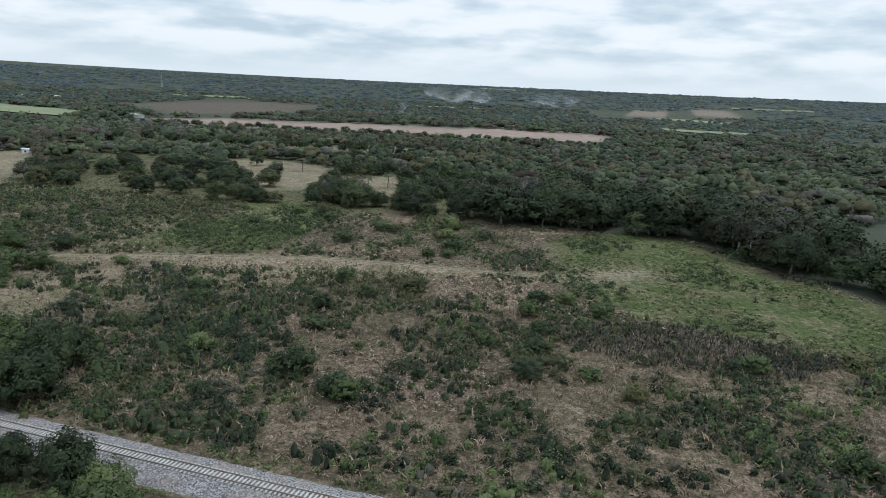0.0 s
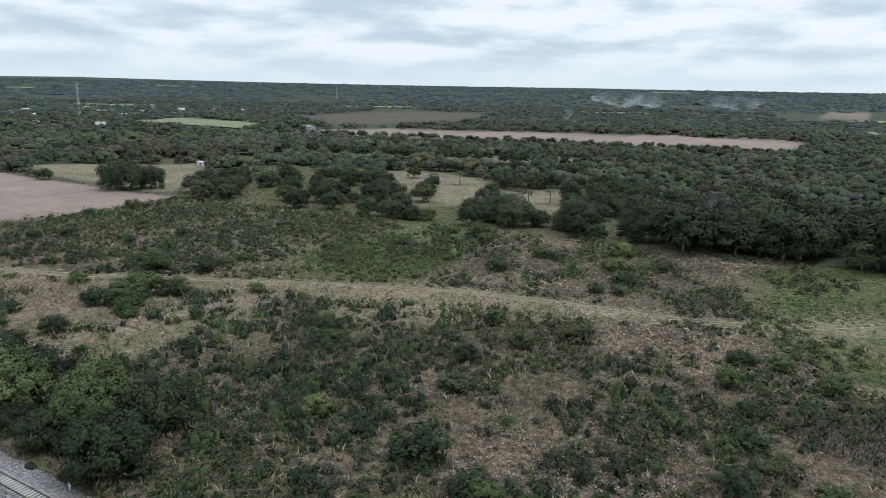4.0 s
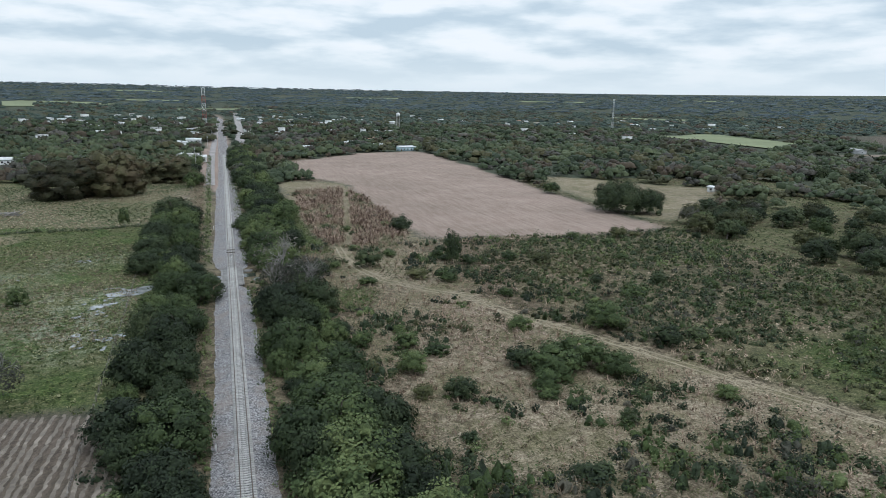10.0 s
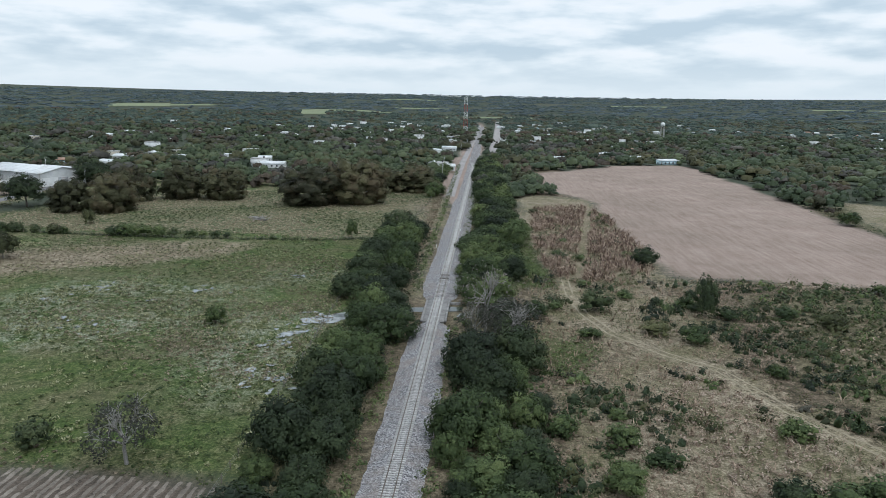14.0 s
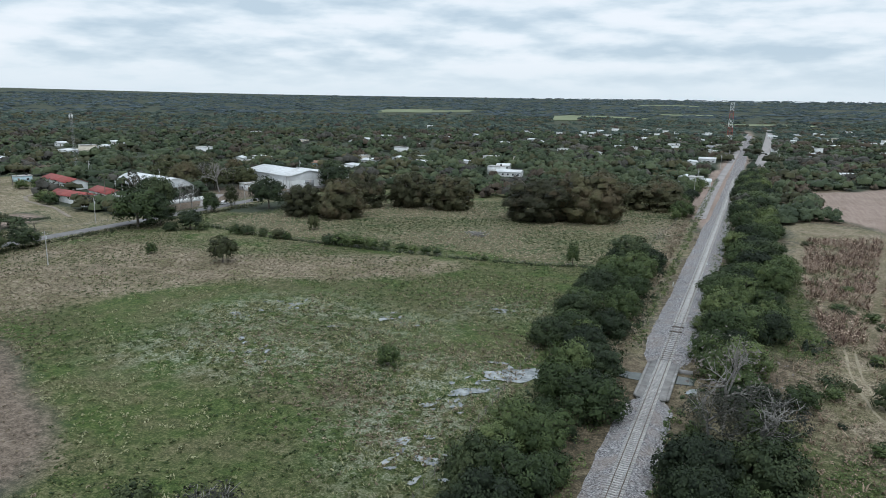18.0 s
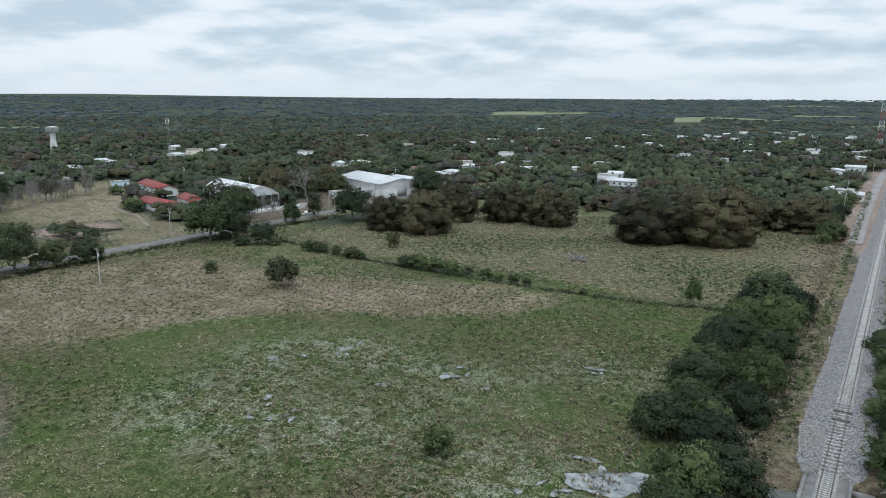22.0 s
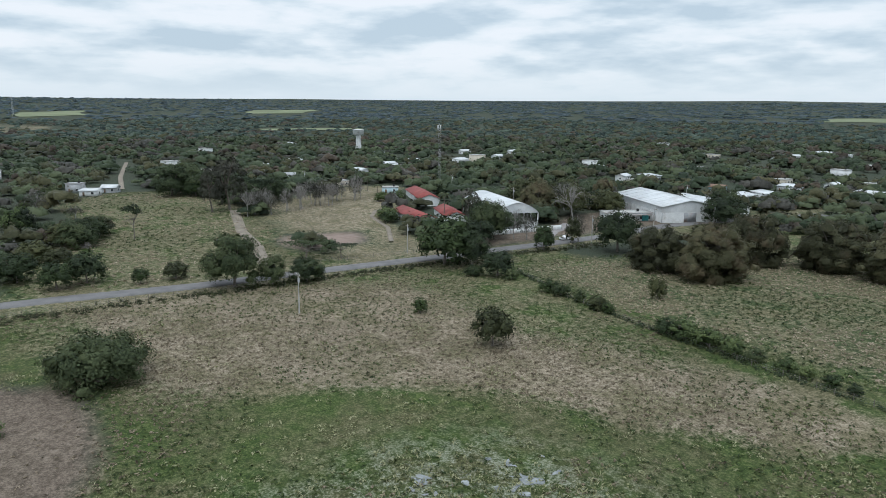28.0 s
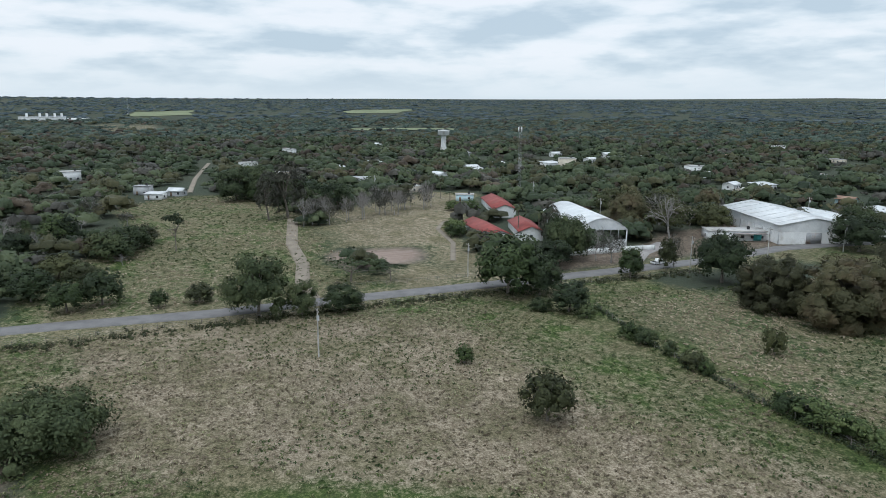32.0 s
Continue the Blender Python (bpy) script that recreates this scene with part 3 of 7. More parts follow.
soil_c = s.ramp(s.math("ADD", s.math("MULTIPLY", patch, 0.35), s.math("MULTIPLY", grain, 0.65)), [(0.40, (0.105, 0.085, 0.066)), (0.50, (0.215, 0.176, 0.138)), (0.60, (0.36, 0.305, 0.245))])
weed_c = s.ramp(s.math("ADD", s.math("MULTIPLY", patch, 0.55), s.math("MULTIPLY", grain, 0.45)), [(0.40, (0.046, 0.046, 0.026)), (0.47, (0.115, 0.096, 0.064)), (0.53, (0.225, 0.18, 0.13)), (0.60, (0.40, 0.33, 0.25))])
wave = s.add("ShaderNodeTexWave", Scale=0.20, Distortion=4.0, Detail=3.0)
wave.bands_direction = "X"
s.link(s.place(), wave.inputs["Vector"])
plough_c = s.mix(0.72, s.ramp(wave.outputs[1], [(0.3, (0.07, 0.056, 0.046)), (0.8, (0.21, 0.175, 0.145))]), s.ramp(grain, [(0.38, (0.065, 0.055, 0.045)), (0.62, (0.21, 0.175, 0.145))]))
wet_glint_c = s.ramp(n_tiny, [(0.42, (0.16, 0.19, 0.10)), (0.55, (0.42, 0.46, 0.36)), (0.66, (0.62, 0.66, 0.58))])
c = woods_c
for v, col, g in ((sb.outputs[0], weed_c, 1.0), (sa.outputs[0], green_c, 1.0), (sa.outputs[1], dry_c, 2.1), (sa.outputs[2], stub_c, 0.5), (za.outputs["Alpha"], soil_c, 1.0), (sb.outputs[2], plough_c, 0.8)):
    c = s.mix(soft_mask(v, g), c, col)
# pale flecks in the ground colour stand for glints on wet patches
fleck = s.math("MULTIPLY", sb.outputs[1], s.ramp(s.math("ADD", s.math("MULTIPLY", n_fine, 0.55), s.math("MULTIPLY", s.noise(0.22, 3), 0.45)), [(0.47, (0, 0, 0)), (0.57, (0.9, 0.9, 0.9))]))
c = s.mix(fleck, c, wet_glint_c)
c = s.mix(s.ramp(n_big, [(0.35, (0.25, 0.25, 0.25)), (0.65, (0, 0, 0))]), c, (0.09, 0.085, 0.055))
c = s.mix(1.0, c, (0.71, 0.68, 0.67), "MULTIPLY")
s.colour(c).bump(s.math("ADD", n_fine, s.math("MULTIPLY", n_tiny, 0.6)), 0.8, 0.35)
ground_mesh.materials[0] = s.m
ground = tagged(new("ground", ground_mesh), "flat farmland with pasture, weedy scrub, stubble fields and woods", "ground", kind="structure")


def gz(x, y):
    return float(ground_z(x, y))


# ---- railway, roads and ponds ----
M_CLOD = surface("turned_soil", (0.095, 0.080, 0.065), (0.18, 0.153, 0.126), 0.5, fine=7, bump=0.6, stain=(0.27, 0.235, 0.195))
M_SOIL = surface("bare_earth", (0.16, 0.135, 0.105), (0.27, 0.23, 0.18), 0.2, fine=9)
def ribbon(profile, line):
    """A profile of x, z pairs carried along a line of (x, y)."""
    v, f, n = [], [], len(profile)
    for x, y in line:
        v += [(x + px, y, pz) for px, pz in profile]
    for i in range(len(line) - 1):
        for k in range(n - 1):
            f.append((i * n + k, i * n + k + 1, (i + 1) * n + k + 1, (i + 1) * n + k))
    return v, f


def bed(y0, y1):
    rg = np.random.RandomState(int(y0) + 500)
    v, f, ys = [], [], np.arange(y0, y1 + 0.1, 1.5)
    for y in ys:
        a, b = 0.18 * math.sin(y * 0.09) + rg.uniform(-0.14, 0.14), 0.18 * math.sin(y * 0.07 + 2) + rg.uniform(-0.14, 0.14)
        w = 1.7 + 1.9 * min(1.0, max(0.0, abs(y - 226) - 8) / 5) + 0.9 * min(1.0, max(0.0, y - 237) / 14) * min(1.0, max(0.0, 430 - y) / 20)
        for px, pz in ((-w - 0.9 + a, -0.05), (-w * 0.75 + a * 0.5, 0.45), (-1.6, 0.74), (0, 0.76), (1.6, 0.74), (w * 0.75 + b * 0.5, 0.43), (w + 0.9 + b, -0.05)):
            v.append((rail_x(y) + px, y, pz + rg.uniform(-0.03, 0.03)))
    for i in range(len(ys) - 1):
        for k in range(6):
            f.append((i * 7 + k, i * 7 + k + 1, i * 7 + k + 8, i * 7 + k + 7))
    return v, f


railway = thing("railway_track", pose(0, 0, 0), "single railway track with concrete sleepers on grey ballast", "railway", kind="structure")
part("ballast", bed(-160, 217), M_BALLAST, railway, "grey crushed stone ballast", True)
part("ballast", bed(235, 1400), M_BALLAST, railway, "grey crushed stone ballast", True)
RY = [-160, 110] + list(range(150, 1401, 50))
RAILP = [(-0.075, 0.93), (-0.075, 0.96), (-0.02, 0.99), (-0.035, 1.08), (0.035, 1.08), (0.02, 0.99), (0.075, 0.96), (0.075, 0.93)]
for side in (-0.75, 0.75):
    part("rail", ribbon([(px + side, pz) for px, pz in RAILP], [(rail_x(y), y) for y in RY]), M_RAIL, railway, "worn steel rail")

bridge = thing("railway_bridge", pose(rail_x(226), 226, 0, 0, 0, -0.6), "short concrete railway bridge over a ditch", "bridge")
part("deck", slab(-2.5, 2.5, -9.4, 9.4, 0.42, 0.74), M_DECK, bridge)
for x in (-2.75, 2.75):
    part("parapet", slab(x - 0.25, x + 0.25, -8.8, 8.8, 0.30, 0.86), M_DECK, bridge)
for y in (-9.0, 0, 9.0):
    part("pier", slab(-2.4, 2.4, y - 0.35, y + 0.35, -0.3, 0.42), M_CONC, bridge)
part("wing_wall", slab(3.0, 5.6, 6.4, 6.9, -0.3, 0.7), M_DECK, bridge)

s = Nodes("ditch_water", 0.1, 0, 0.5)
s.colour(s.ramp(s.noise(0.8, 4), [(0.4, (0.025, 0.03, 0.025)), (0.6, (0.06, 0.065, 0.05))]))
ditch_line = [(-6.5, 227), (0, 227.5), (4, 228), (7.5, 229)]
dv, df = [], []
for i, (x, y) in enumerate(ditch_line):
    dv += [(x, y - 1.6 - 0.5 * (i % 2), 0.14), (x, y + 1.6 + 0.5 * (i % 3), 0.14)]
    if i:
        df.append((2 * i - 2, 2 * i, 2 * i + 1, 2 * i - 1))
tagged(new("ditch", quads("ditch", dv, df, s.m)), "dark muddy ditch passing under the railway", "ditch", kind="structure")


def strip(name, line, width, material, label, z=0.03, category="road"):
    """A road: a low slab with a crown, along a line of points."""
    v, f = [], []
    pts = [Vector((x, y, 0)) for x, y in line]
    for i, p in enumerate(pts):
        d = (pts[min(i + 1, len(pts) - 1)] - pts[max(i - 1, 0)]).normalized()
        nrm = Vector((-d.y, d.x, 0))
        for k, zz in ((-0.52, -0.25), (-0.5, z), (-0.2, z + 0.05), (0.2, z + 0.05), (0.5, z), (0.52, -0.25)):
            q = p + nrm * (k * width)
            v.append((q.x, q.y, gz(q.x, q.y) + zz + 0.14))
    for i in range(len(pts) - 1):
        for k in range(5):
            f.append((i * 6 + k, (i + 1) * 6 + k, (i + 1) * 6 + k + 1, i * 6 + k + 1))
    return tagged(new(name, quads(name, v, f, material, smooth=False)), label, category, kind="structure")


def curve_line(points, step=6.0):
    out = []
    for (ax, ay), (bx, by) in zip(points, points[1:]):
        n = max(1, int(math.hypot(bx - ax, by - ay) / step))
        out += [(ax + (bx - ax) * i / n, ay + (by - ay) * i / n) for i in range(n)]
    return out + [points[-1]]


strip("road", curve_line([(-230, 40), (-227, 150), (-224.5, 190), (-220.5, 225), (-220, 262), (-218.2, 303), (-217.4, 345), (-217, 385), (-222, 425), (-216, 470), (-205, 520)]), 6.6, M_ASPHALT, "worn grey asphalt country road along the pasture")
strip("town_road", curve_line([(18, 690), (24, 800), (30, 1000), (38, 1300), (46, 1700)], 25), 10, M_DUST, "pale dusty street beside the railway", 0.05)
strip("lane", curve_line([(-5, 430), (-5, 520), (-4, 640), (-2, 760), (1, 1000), (6, 1500)], 20), 5, M_DUST, "pale dirt lane beside the railway", 0.05)
strip("dirt_lane", curve_line([(-446, 240), (-520, 250), (-640, 272)], 20), 2.8, M_SOIL, "pale dirt lane between trees", 0.05)
strip("school_path", curve_line([(-250, 305), (-275, 317), (-300, 322), (-312, 330), (-318, 342)], 4), 1.8, M_SOIL, "curved pale path at the school lawn", 0.02)
strip("entrance_lane", curve_line([(-222, 356), (-236, 372), (-246, 392)], 4), 6, M_DUST, "pale paved entrance by the road", 0.02)
strip("dirt_path", curve_line([(-224, 251), (-240, 252), (-264, 258), (-293, 261), (-340, 272)], 6), 4.2, M_SOIL, "worn dirt path along the field edge", 0.0)


def ruts(name, line, gauge, width, material, label, seed):
    """Two worn wheel ruts with ragged edges, along a line of points."""
    rg = random.Random(seed)
    pts = curve_line(line, 1.6)
    shapes = []
    for side in (-gauge / 2, gauge / 2):
        v, f = [], []
        for i, (x, y) in enumerate(pts):
            (ax, ay), (bx, by) = pts[max(i - 2, 0)], pts[min(i + 2, len(pts) - 1)]
            n = math.hypot(bx - ax, by - ay)
            nx_, ny_ = -(by - ay) / n, (bx - ax) / n
            w0, w1 = width * rg.uniform(0.25, 0.75), width * rg.uniform(0.25, 0.75)
            z = gz(x, y) + 0.12 * math.sin(x * 0.13) * math.sin(y * 0.11) + 0.035
            v += [(x + nx_ * (side - w0), y + ny_ * (side - w0), z), (x + nx_ * side, y + ny_ * side, z + 0.02), (x + nx_ * (side + w1), y + ny_ * (side + w1), z)]
        for i in range(len(pts) - 1):
            f += [(i * 3, i * 3 + 1, i * 3 + 4, i * 3 + 3), (i * 3 + 1, i * 3 + 2, i * 3 + 5, i * 3 + 4)]
        shapes.append((v, f))
    return tagged(new(name, quads(name, *join(shapes), material)), label, "track", kind="structure")


ruts("farm_track", TRACK, 1.9, 0.5, M_RUT, "straw-coloured wheel ruts through the weedy fallow field", 5)
ruts("farm_track", [(36, 250), (44, 256), (60, 260), (95, 262), (140, 257)], 1.9, 0.45, M_RUT, "straw-coloured wheel ruts along the stubble edge", 6)


def furrows(poly, step, seed):
    """Low uneven ridges of turned soil, side by side."""
    rg = np.random.RandomState(seed)
    a = np.array(poly)
    shapes = []
    for x0 in np.arange(a[:, 0].min(), a[:, 0].max(), step):
        ys = np.arange(a[:, 1].min(), a[:, 1].max(), 0.9)
        xs = x0 + 0.05 * (ys - ys[0]) + 0.25 * np.sin(ys * 0.21 + x0) + rg.uniform(-0.12, 0.12, len(ys))
        ok = inside(poly, xs, ys)
        if ok.sum() < 4:
            continue
        xs, ys = xs[ok], ys[ok]
        z = ground_z(xs, ys) + 0.12 * np.sin(xs * 0.13) * np.sin(ys * 0.11)
        h = rg.uniform(0.0, 0.20, len(xs))
        w = rg.uniform(0.3, 0.5, len(xs))
        v = np.stack([np.stack([xs - w, ys, z - 0.03], -1), np.stack([xs + rg.uniform(-0.12, 0.12, len(xs)), ys, z + h], -1), np.stack([xs + w, ys, z - 0.03], -1)], 1).reshape(-1, 3)
        n = np.arange(len(xs) - 1)[:, None] * 3
        shapes.append((v, np.concatenate([n + (0, 1, 4, 3), n + (1, 2, 5, 4)])))
    return tagged(new("plough_furrows", quads("plough_furrows", *join(shapes), M_CLOD)), "uneven furrows of turned brown soil with grey crumbs", "ploughed soil", kind="stuff")


furrows(PLOUGH, 1.35, 12)


def pond(cx, cy, rx, ry, a, seed):
    rg = np.random.RandomState(seed)
    n, v, f = 36, [], []
    k = [1 + 0.28 * math.sin(2 * i * 2 * math.pi / n + seed) + 0.14 * math.sin(3 * i * 2 * math.pi / n + 2 * seed) + 0.07 * math.sin(7 * i * 2 * math.pi / n + seed) + rg.uniform(-0.07, 0.07) for i in range(n)]
    k = [max(0.4, v_) for v_ in k]
    for ring in (0.02, 1.0):
        for i in range(n):
            w = 2 * math.pi * i / n
            x, y = rx * math.cos(w) * k[i] * ring, ry * math.sin(w) * k[i] * ring
            v.append((cx + x * math.cos(a) - y * math.sin(a), cy + x * math.sin(a) + y * math.cos(a), 0.15 + 0.0013 * (seed % 60)))
    for i in range(n):
        j = (i + 1) % n
        f.append((i, n + i, n + j, j))
    tagged(new("pond", quads("pond", v, f, M_WATER)), "shallow puddle of pale water in the wet pasture", "pond", kind="structure")


for i, p in enumerate(((-22.8, 218.5, 6.6, 3.2, 0.3), (-29, 207, 3.0, 1.8, 0.6), (-28.5, 222.5, 1.8, 0.7, 0.2), (-25, 182, 2.0, 1.2, 0.4),
                       (-33, 199, 1.6, 0.7, 0.9), (-31, 186, 1.4, 0.8, 0.3), (-88, 239, 1.6, 1.2, 0.2), (-62, 238, 1.5, 1.1, 0.4), (-40, 257, 1.4, 1.0, 0.2), (-70, 228, 1.1, 0.8, 1.0), (-96, 226, 1.2, 0.9, 0.2))):
    pond(*p, i)
pond(7.4, 223.6, 1.5, 1.0, 0.9, 19)
rp = random.Random(21)
for i, (cx, cy, w, h, n) in enumerate(((-28, 212, 7, 7, 12), (-26, 184, 5, 8, 16), (-31, 200, 4, 6, 8), (-88, 239, 7, 4, 12), (-62, 238, 6, 4, 8), (-40, 257, 6, 3, 8), (-75, 208, 9, 6, 12), (-96, 226, 6, 5, 6))):
    for j in range(n):
        e = rp.uniform(0.25, 0.95)
        pond(cx + rp.gauss(0, 0.5) * w, cy + rp.gauss(0, 0.5) * h, e * rp.uniform(0.8, 1.6), e * 0.6, rp.uniform(0, 3), 40 + 30 * i + j)


# ---- plants: shapes shared by many ----
def limbs(rg, height, radius, count, r0, reach=0.6, bend=0.3, sides=6, fork=0.35):
    """A tapered, slightly bent trunk with limbs."""
    top = height * fork
    lean = rg.uniform(-0.06, 0.06, 2) * height
    shapes = [tube([(0, 0, -0.4), (lean[0] * 0.3, lean[1] * 0.3, top * 0.5), (lean[0], lean[1], top), (lean[0] * 1.3, lean[1] * 1.3, height * 0.72)], [r0 * 1.25, r0 * 0.9, r0 * 0.75, r0 * 0.2], sides)]
    for i in range(count):
        w = 2 * math.pi * (i + rg.uniform(0, 0.6)) / count
        z0 = top * rg.uniform(0.75, 1.25)
        e = radius * reach * rg.uniform(0.7, 1.1)
        z1 = height * rg.uniform(0.5, 0.88)
        p0 = np.array([lean[0], lean[1], z0])
        p2 = np.array([math.cos(w) * e, math.sin(w) * e, z1])
        p1 = (p0 + p2) / 2 + (rg.uniform(-bend, bend), rg.uniform(-bend, bend), height * 0.05)
        shapes.append(tube([p0, p1, p2], [r0 * 0.55, r0 * 0.34, r0 * 0.1], 5))
    return join(shapes)


def twigs(rg, height, radius, levels=3, r0=0.29, first=6):
    """A leafless branching tree."""
    shapes = []
    def grow(p, d, length, r, level):
        mid = p + d * length * 0.5 + rg.normal(0, 0.05, 3) * length
        end = p + d * length + rg.normal(0, 0.07, 3) * length
        shapes.append(tube([p, mid, end], [r, r * 0.8, r * 0.55], 4 if level else 6))
        if level >= levels:
            return
        for i in range(first if level == 0 else 4):
            nd = d + rg.normal(0, 0.62, 3) + (0, 0, 0.12)
            nd /= np.linalg.norm(nd)
            grow(end if i % 2 == 0 else (mid + end) / 2, nd, length * rg.uniform(0.55, 0.8), r * 0.55, level + 1)
    grow(np.array([0, 0, -0.3]), np.array([rg.uniform(-0.1, 0.1), rg.uniform(-0.1, 0.1), 1.0]), height * 0.36, r0, 0)
    v, f = join(shapes)
    k = np.array([radius / (np.abs(v[:, :2]).max() + 1e-6)] * 2 + [height / v[:, 2].max()])
    return v * k, f


def leaf_mesh(name, seed, mat, count, rx, rz, base, lobes, size, core=True, tight=False):
    """A crown of billows: leafy lobes round a domed form, each with a leafy mound inside."""
    rg = np.random.RandomState(seed)
    lobes = int(lobes * 3.6)
    i = np.arange(lobes) + 0.5
    z = 1 - (1.86 if tight else 1.42) * i / lobes
    w = i * 2.39996 + rg.uniform(-0.5, 0.5, lobes)
    flat_ = np.sqrt(np.clip(1 - z * z, 0, 1))
    d = np.stack([np.cos(w) * flat_, np.sin(w) * flat_, z], 1) + rg.normal(0, 0.10, (lobes, 3))
    d /= np.linalg.norm(d, axis=1)[:, None]
    e = rg.uniform(0.52, 0.86, lobes)
    rho = rg.uniform(0.20, 0.40, lobes) * (24 / lobes) ** 0.4 * rx
    mid = base + rz * 0.36
    c_ = np.stack([d[:, 0] * e * rx, d[:, 1] * e * rx, mid + d[:, 2] * e * rz * np.where(d[:, 2] > 0, 0.60, 0.72)], 1)
    c_[:, 2] = np.maximum(c_[:, 2], rho * 0.45)
    which = rg.choice(lobes, count, p=rho ** 2 / (rho ** 2).sum())
    u = rg.normal(0, 0.62, (count, 3)) + d[which] * 0.55 + (0, 0, 0.30)
    u /= np.linalg.norm(u, axis=1)[:, None] + 1e-9
    p = c_[which] + u * (rho[which] * (rg.uniform(0.84, 1.10, count) if tight else rg.uniform(0.86, 1.32, count)))[:, None] * (1, 1, 0.9)
    p[:, 2] = np.maximum(p[:, 2], 0.12)
    way = u * 0.8 + d[which] * 0.35
    v, f, nn = leaf_cards(rg, p, way / (np.linalg.norm(way, axis=1)[:, None] + 1e-9), np.full(count, size))
    shade = rg.uniform(0.2, 0.8) + rg.uniform(-0.30, 0.30, lobes)
    t_ = shade[which].repeat(4)
    if core:
        dome = np.array(DOME)
        pv = c_[:, None] + dome[None] * (rho * (0.88 if tight else 0.74))[:, None, None] * rg.uniform(0.82, 1.1, (lobes, 13, 1)) * (1, 1, 0.9)
        fill = np.array([0, 0, mid]) + dome[None] * (rx * 0.6, rx * 0.6, rz * 0.36) * rg.uniform(0.85, 1.05, (1, 13, 1))
        pv = np.concatenate([pv, fill])
        pv[:, :, 2] = np.maximum(pv[:, :, 2], 0.05)
        pn_ = dome[None] * 0.8 + np.concatenate([d, [(0, 0, 0.2)]])[:, None] * 0.35 + rg.normal(0, 0.45, (lobes + 1, 13, 3))
        pn_ /= np.linalg.norm(pn_, axis=2)[:, :, None] + 1e-9
        f = np.concatenate([f, (np.array(DOME_F)[None] + 13 * np.arange(lobes + 1)[:, None, None]).reshape(-1, 4) + len(v)])
        v, nn = np.concatenate([v, pv.reshape(-1, 3)]), np.concatenate([nn, pn_.reshape(-1, 3)])
        t_ = np.concatenate([t_, np.append(shade, 0.3).repeat(13)])
    return quads(name, v, f, mat, t_, smooth=True, normals=nn)


KINDS = {}


def kind(name, size, *sets):
    """size: the radius and height of the shape; sets: for each variant its parts as (part name, mesh)."""
    KINDS[name] = (size, sets)


def broad(seed, mat, count=540, size=0.9, r=5.0, h=9.0, lobes=12, base=1.0, tight=False):
    rg = np.random.RandomState(seed)
    tv, tf = limbs(rg, h, r, 6, 0.26 * r / 5, fork=0.3)
    return (("trunk", quads("trunk", tv, tf, M_BARK, smooth=True)), ("crown", leaf_mesh("crown", seed, mat, count, r, h - base, base, lobes, size, tight=tight)))


def shrub(seed, mat, count=240, size=0.55, r=2.5, h=3.4, lobes=6):
    rg = np.random.RandomState(seed)
    sv = join([tube([(0, 0, -0.2), (math.cos(w) * r * 0.25, math.sin(w) * r * 0.25, h * 0.35), (math.cos(w) * r * 0.5, math.sin(w) * r * 0.5, h * 0.7)], [0.07, 0.05, 0.02], 4) for w in np.arange(0, 6.2, 1.05)])
    return (("stem", quads("stem", *sv, M_BARK)), ("crown", leaf_mesh("crown", seed, mat, count, r, h - 0.1, 0.1, lobes, size)))


def bare(seed, leaves=0, mat=None, h=12.0, r=6.0, levels=3):
    rg = np.random.RandomState(seed)
    tv, tf = twigs(rg, h, r, levels)
    out = [("trunk", quads("trunk", tv, tf, M_DEAD))]
    if not leaves:
        out.append(("twig", leaf_mesh("twig", seed, M_TWIG, 420, r * 0.95, h * 0.62, h * 0.36, 10, 0.34, core=False)))
    if leaves:
        out.append(("crown", leaf_mesh("crown", seed, mat, leaves, r * 0.95, h * 0.72, h * 0.26, 11, 0.42, core=False)))
    return tuple(out)


def flat_top(seed, mat, r=8.0, h=11.0, count=800):
    rg = np.random.RandomState(seed)
    tv, tf = limbs(rg, h, r, 8, 0.3, reach=0.75, fork=0.45)
    parts = [("trunk", quads("trunk", tv, tf, M_BARK, smooth=True))]
    n = 9
    cs, ds = [], []
    for i in range(n):
        w, e = 2 * math.pi * i / n + rg.uniform(-0.3, 0.3), r * rg.uniform(0.15, 0.78)
        c0 = np.array([math.cos(w) * e, math.sin(w) * e, h * rg.uniform(0.72, 0.92)])
        d = rg.normal(0, 1, (count // n, 3))
        d /= np.linalg.norm(d, axis=1)[:, None]
        d[:, 2] = np.abs(d[:, 2])
        cs.append(c0 + d * rg.uniform(0.55, 1, (count // n, 1)) * (r * 0.36, r * 0.36, h * 0.10))
        ds.append(d)
    cs, ds = np.concatenate(cs), np.concatenate(ds)
    v, f, nn = leaf_cards(rg, cs, ds, np.full(len(cs), 0.7))
    parts.append(("crown", quads("crown", v, f, mat, np.full(len(v), 0.4), normals=nn)))
    return tuple(parts)


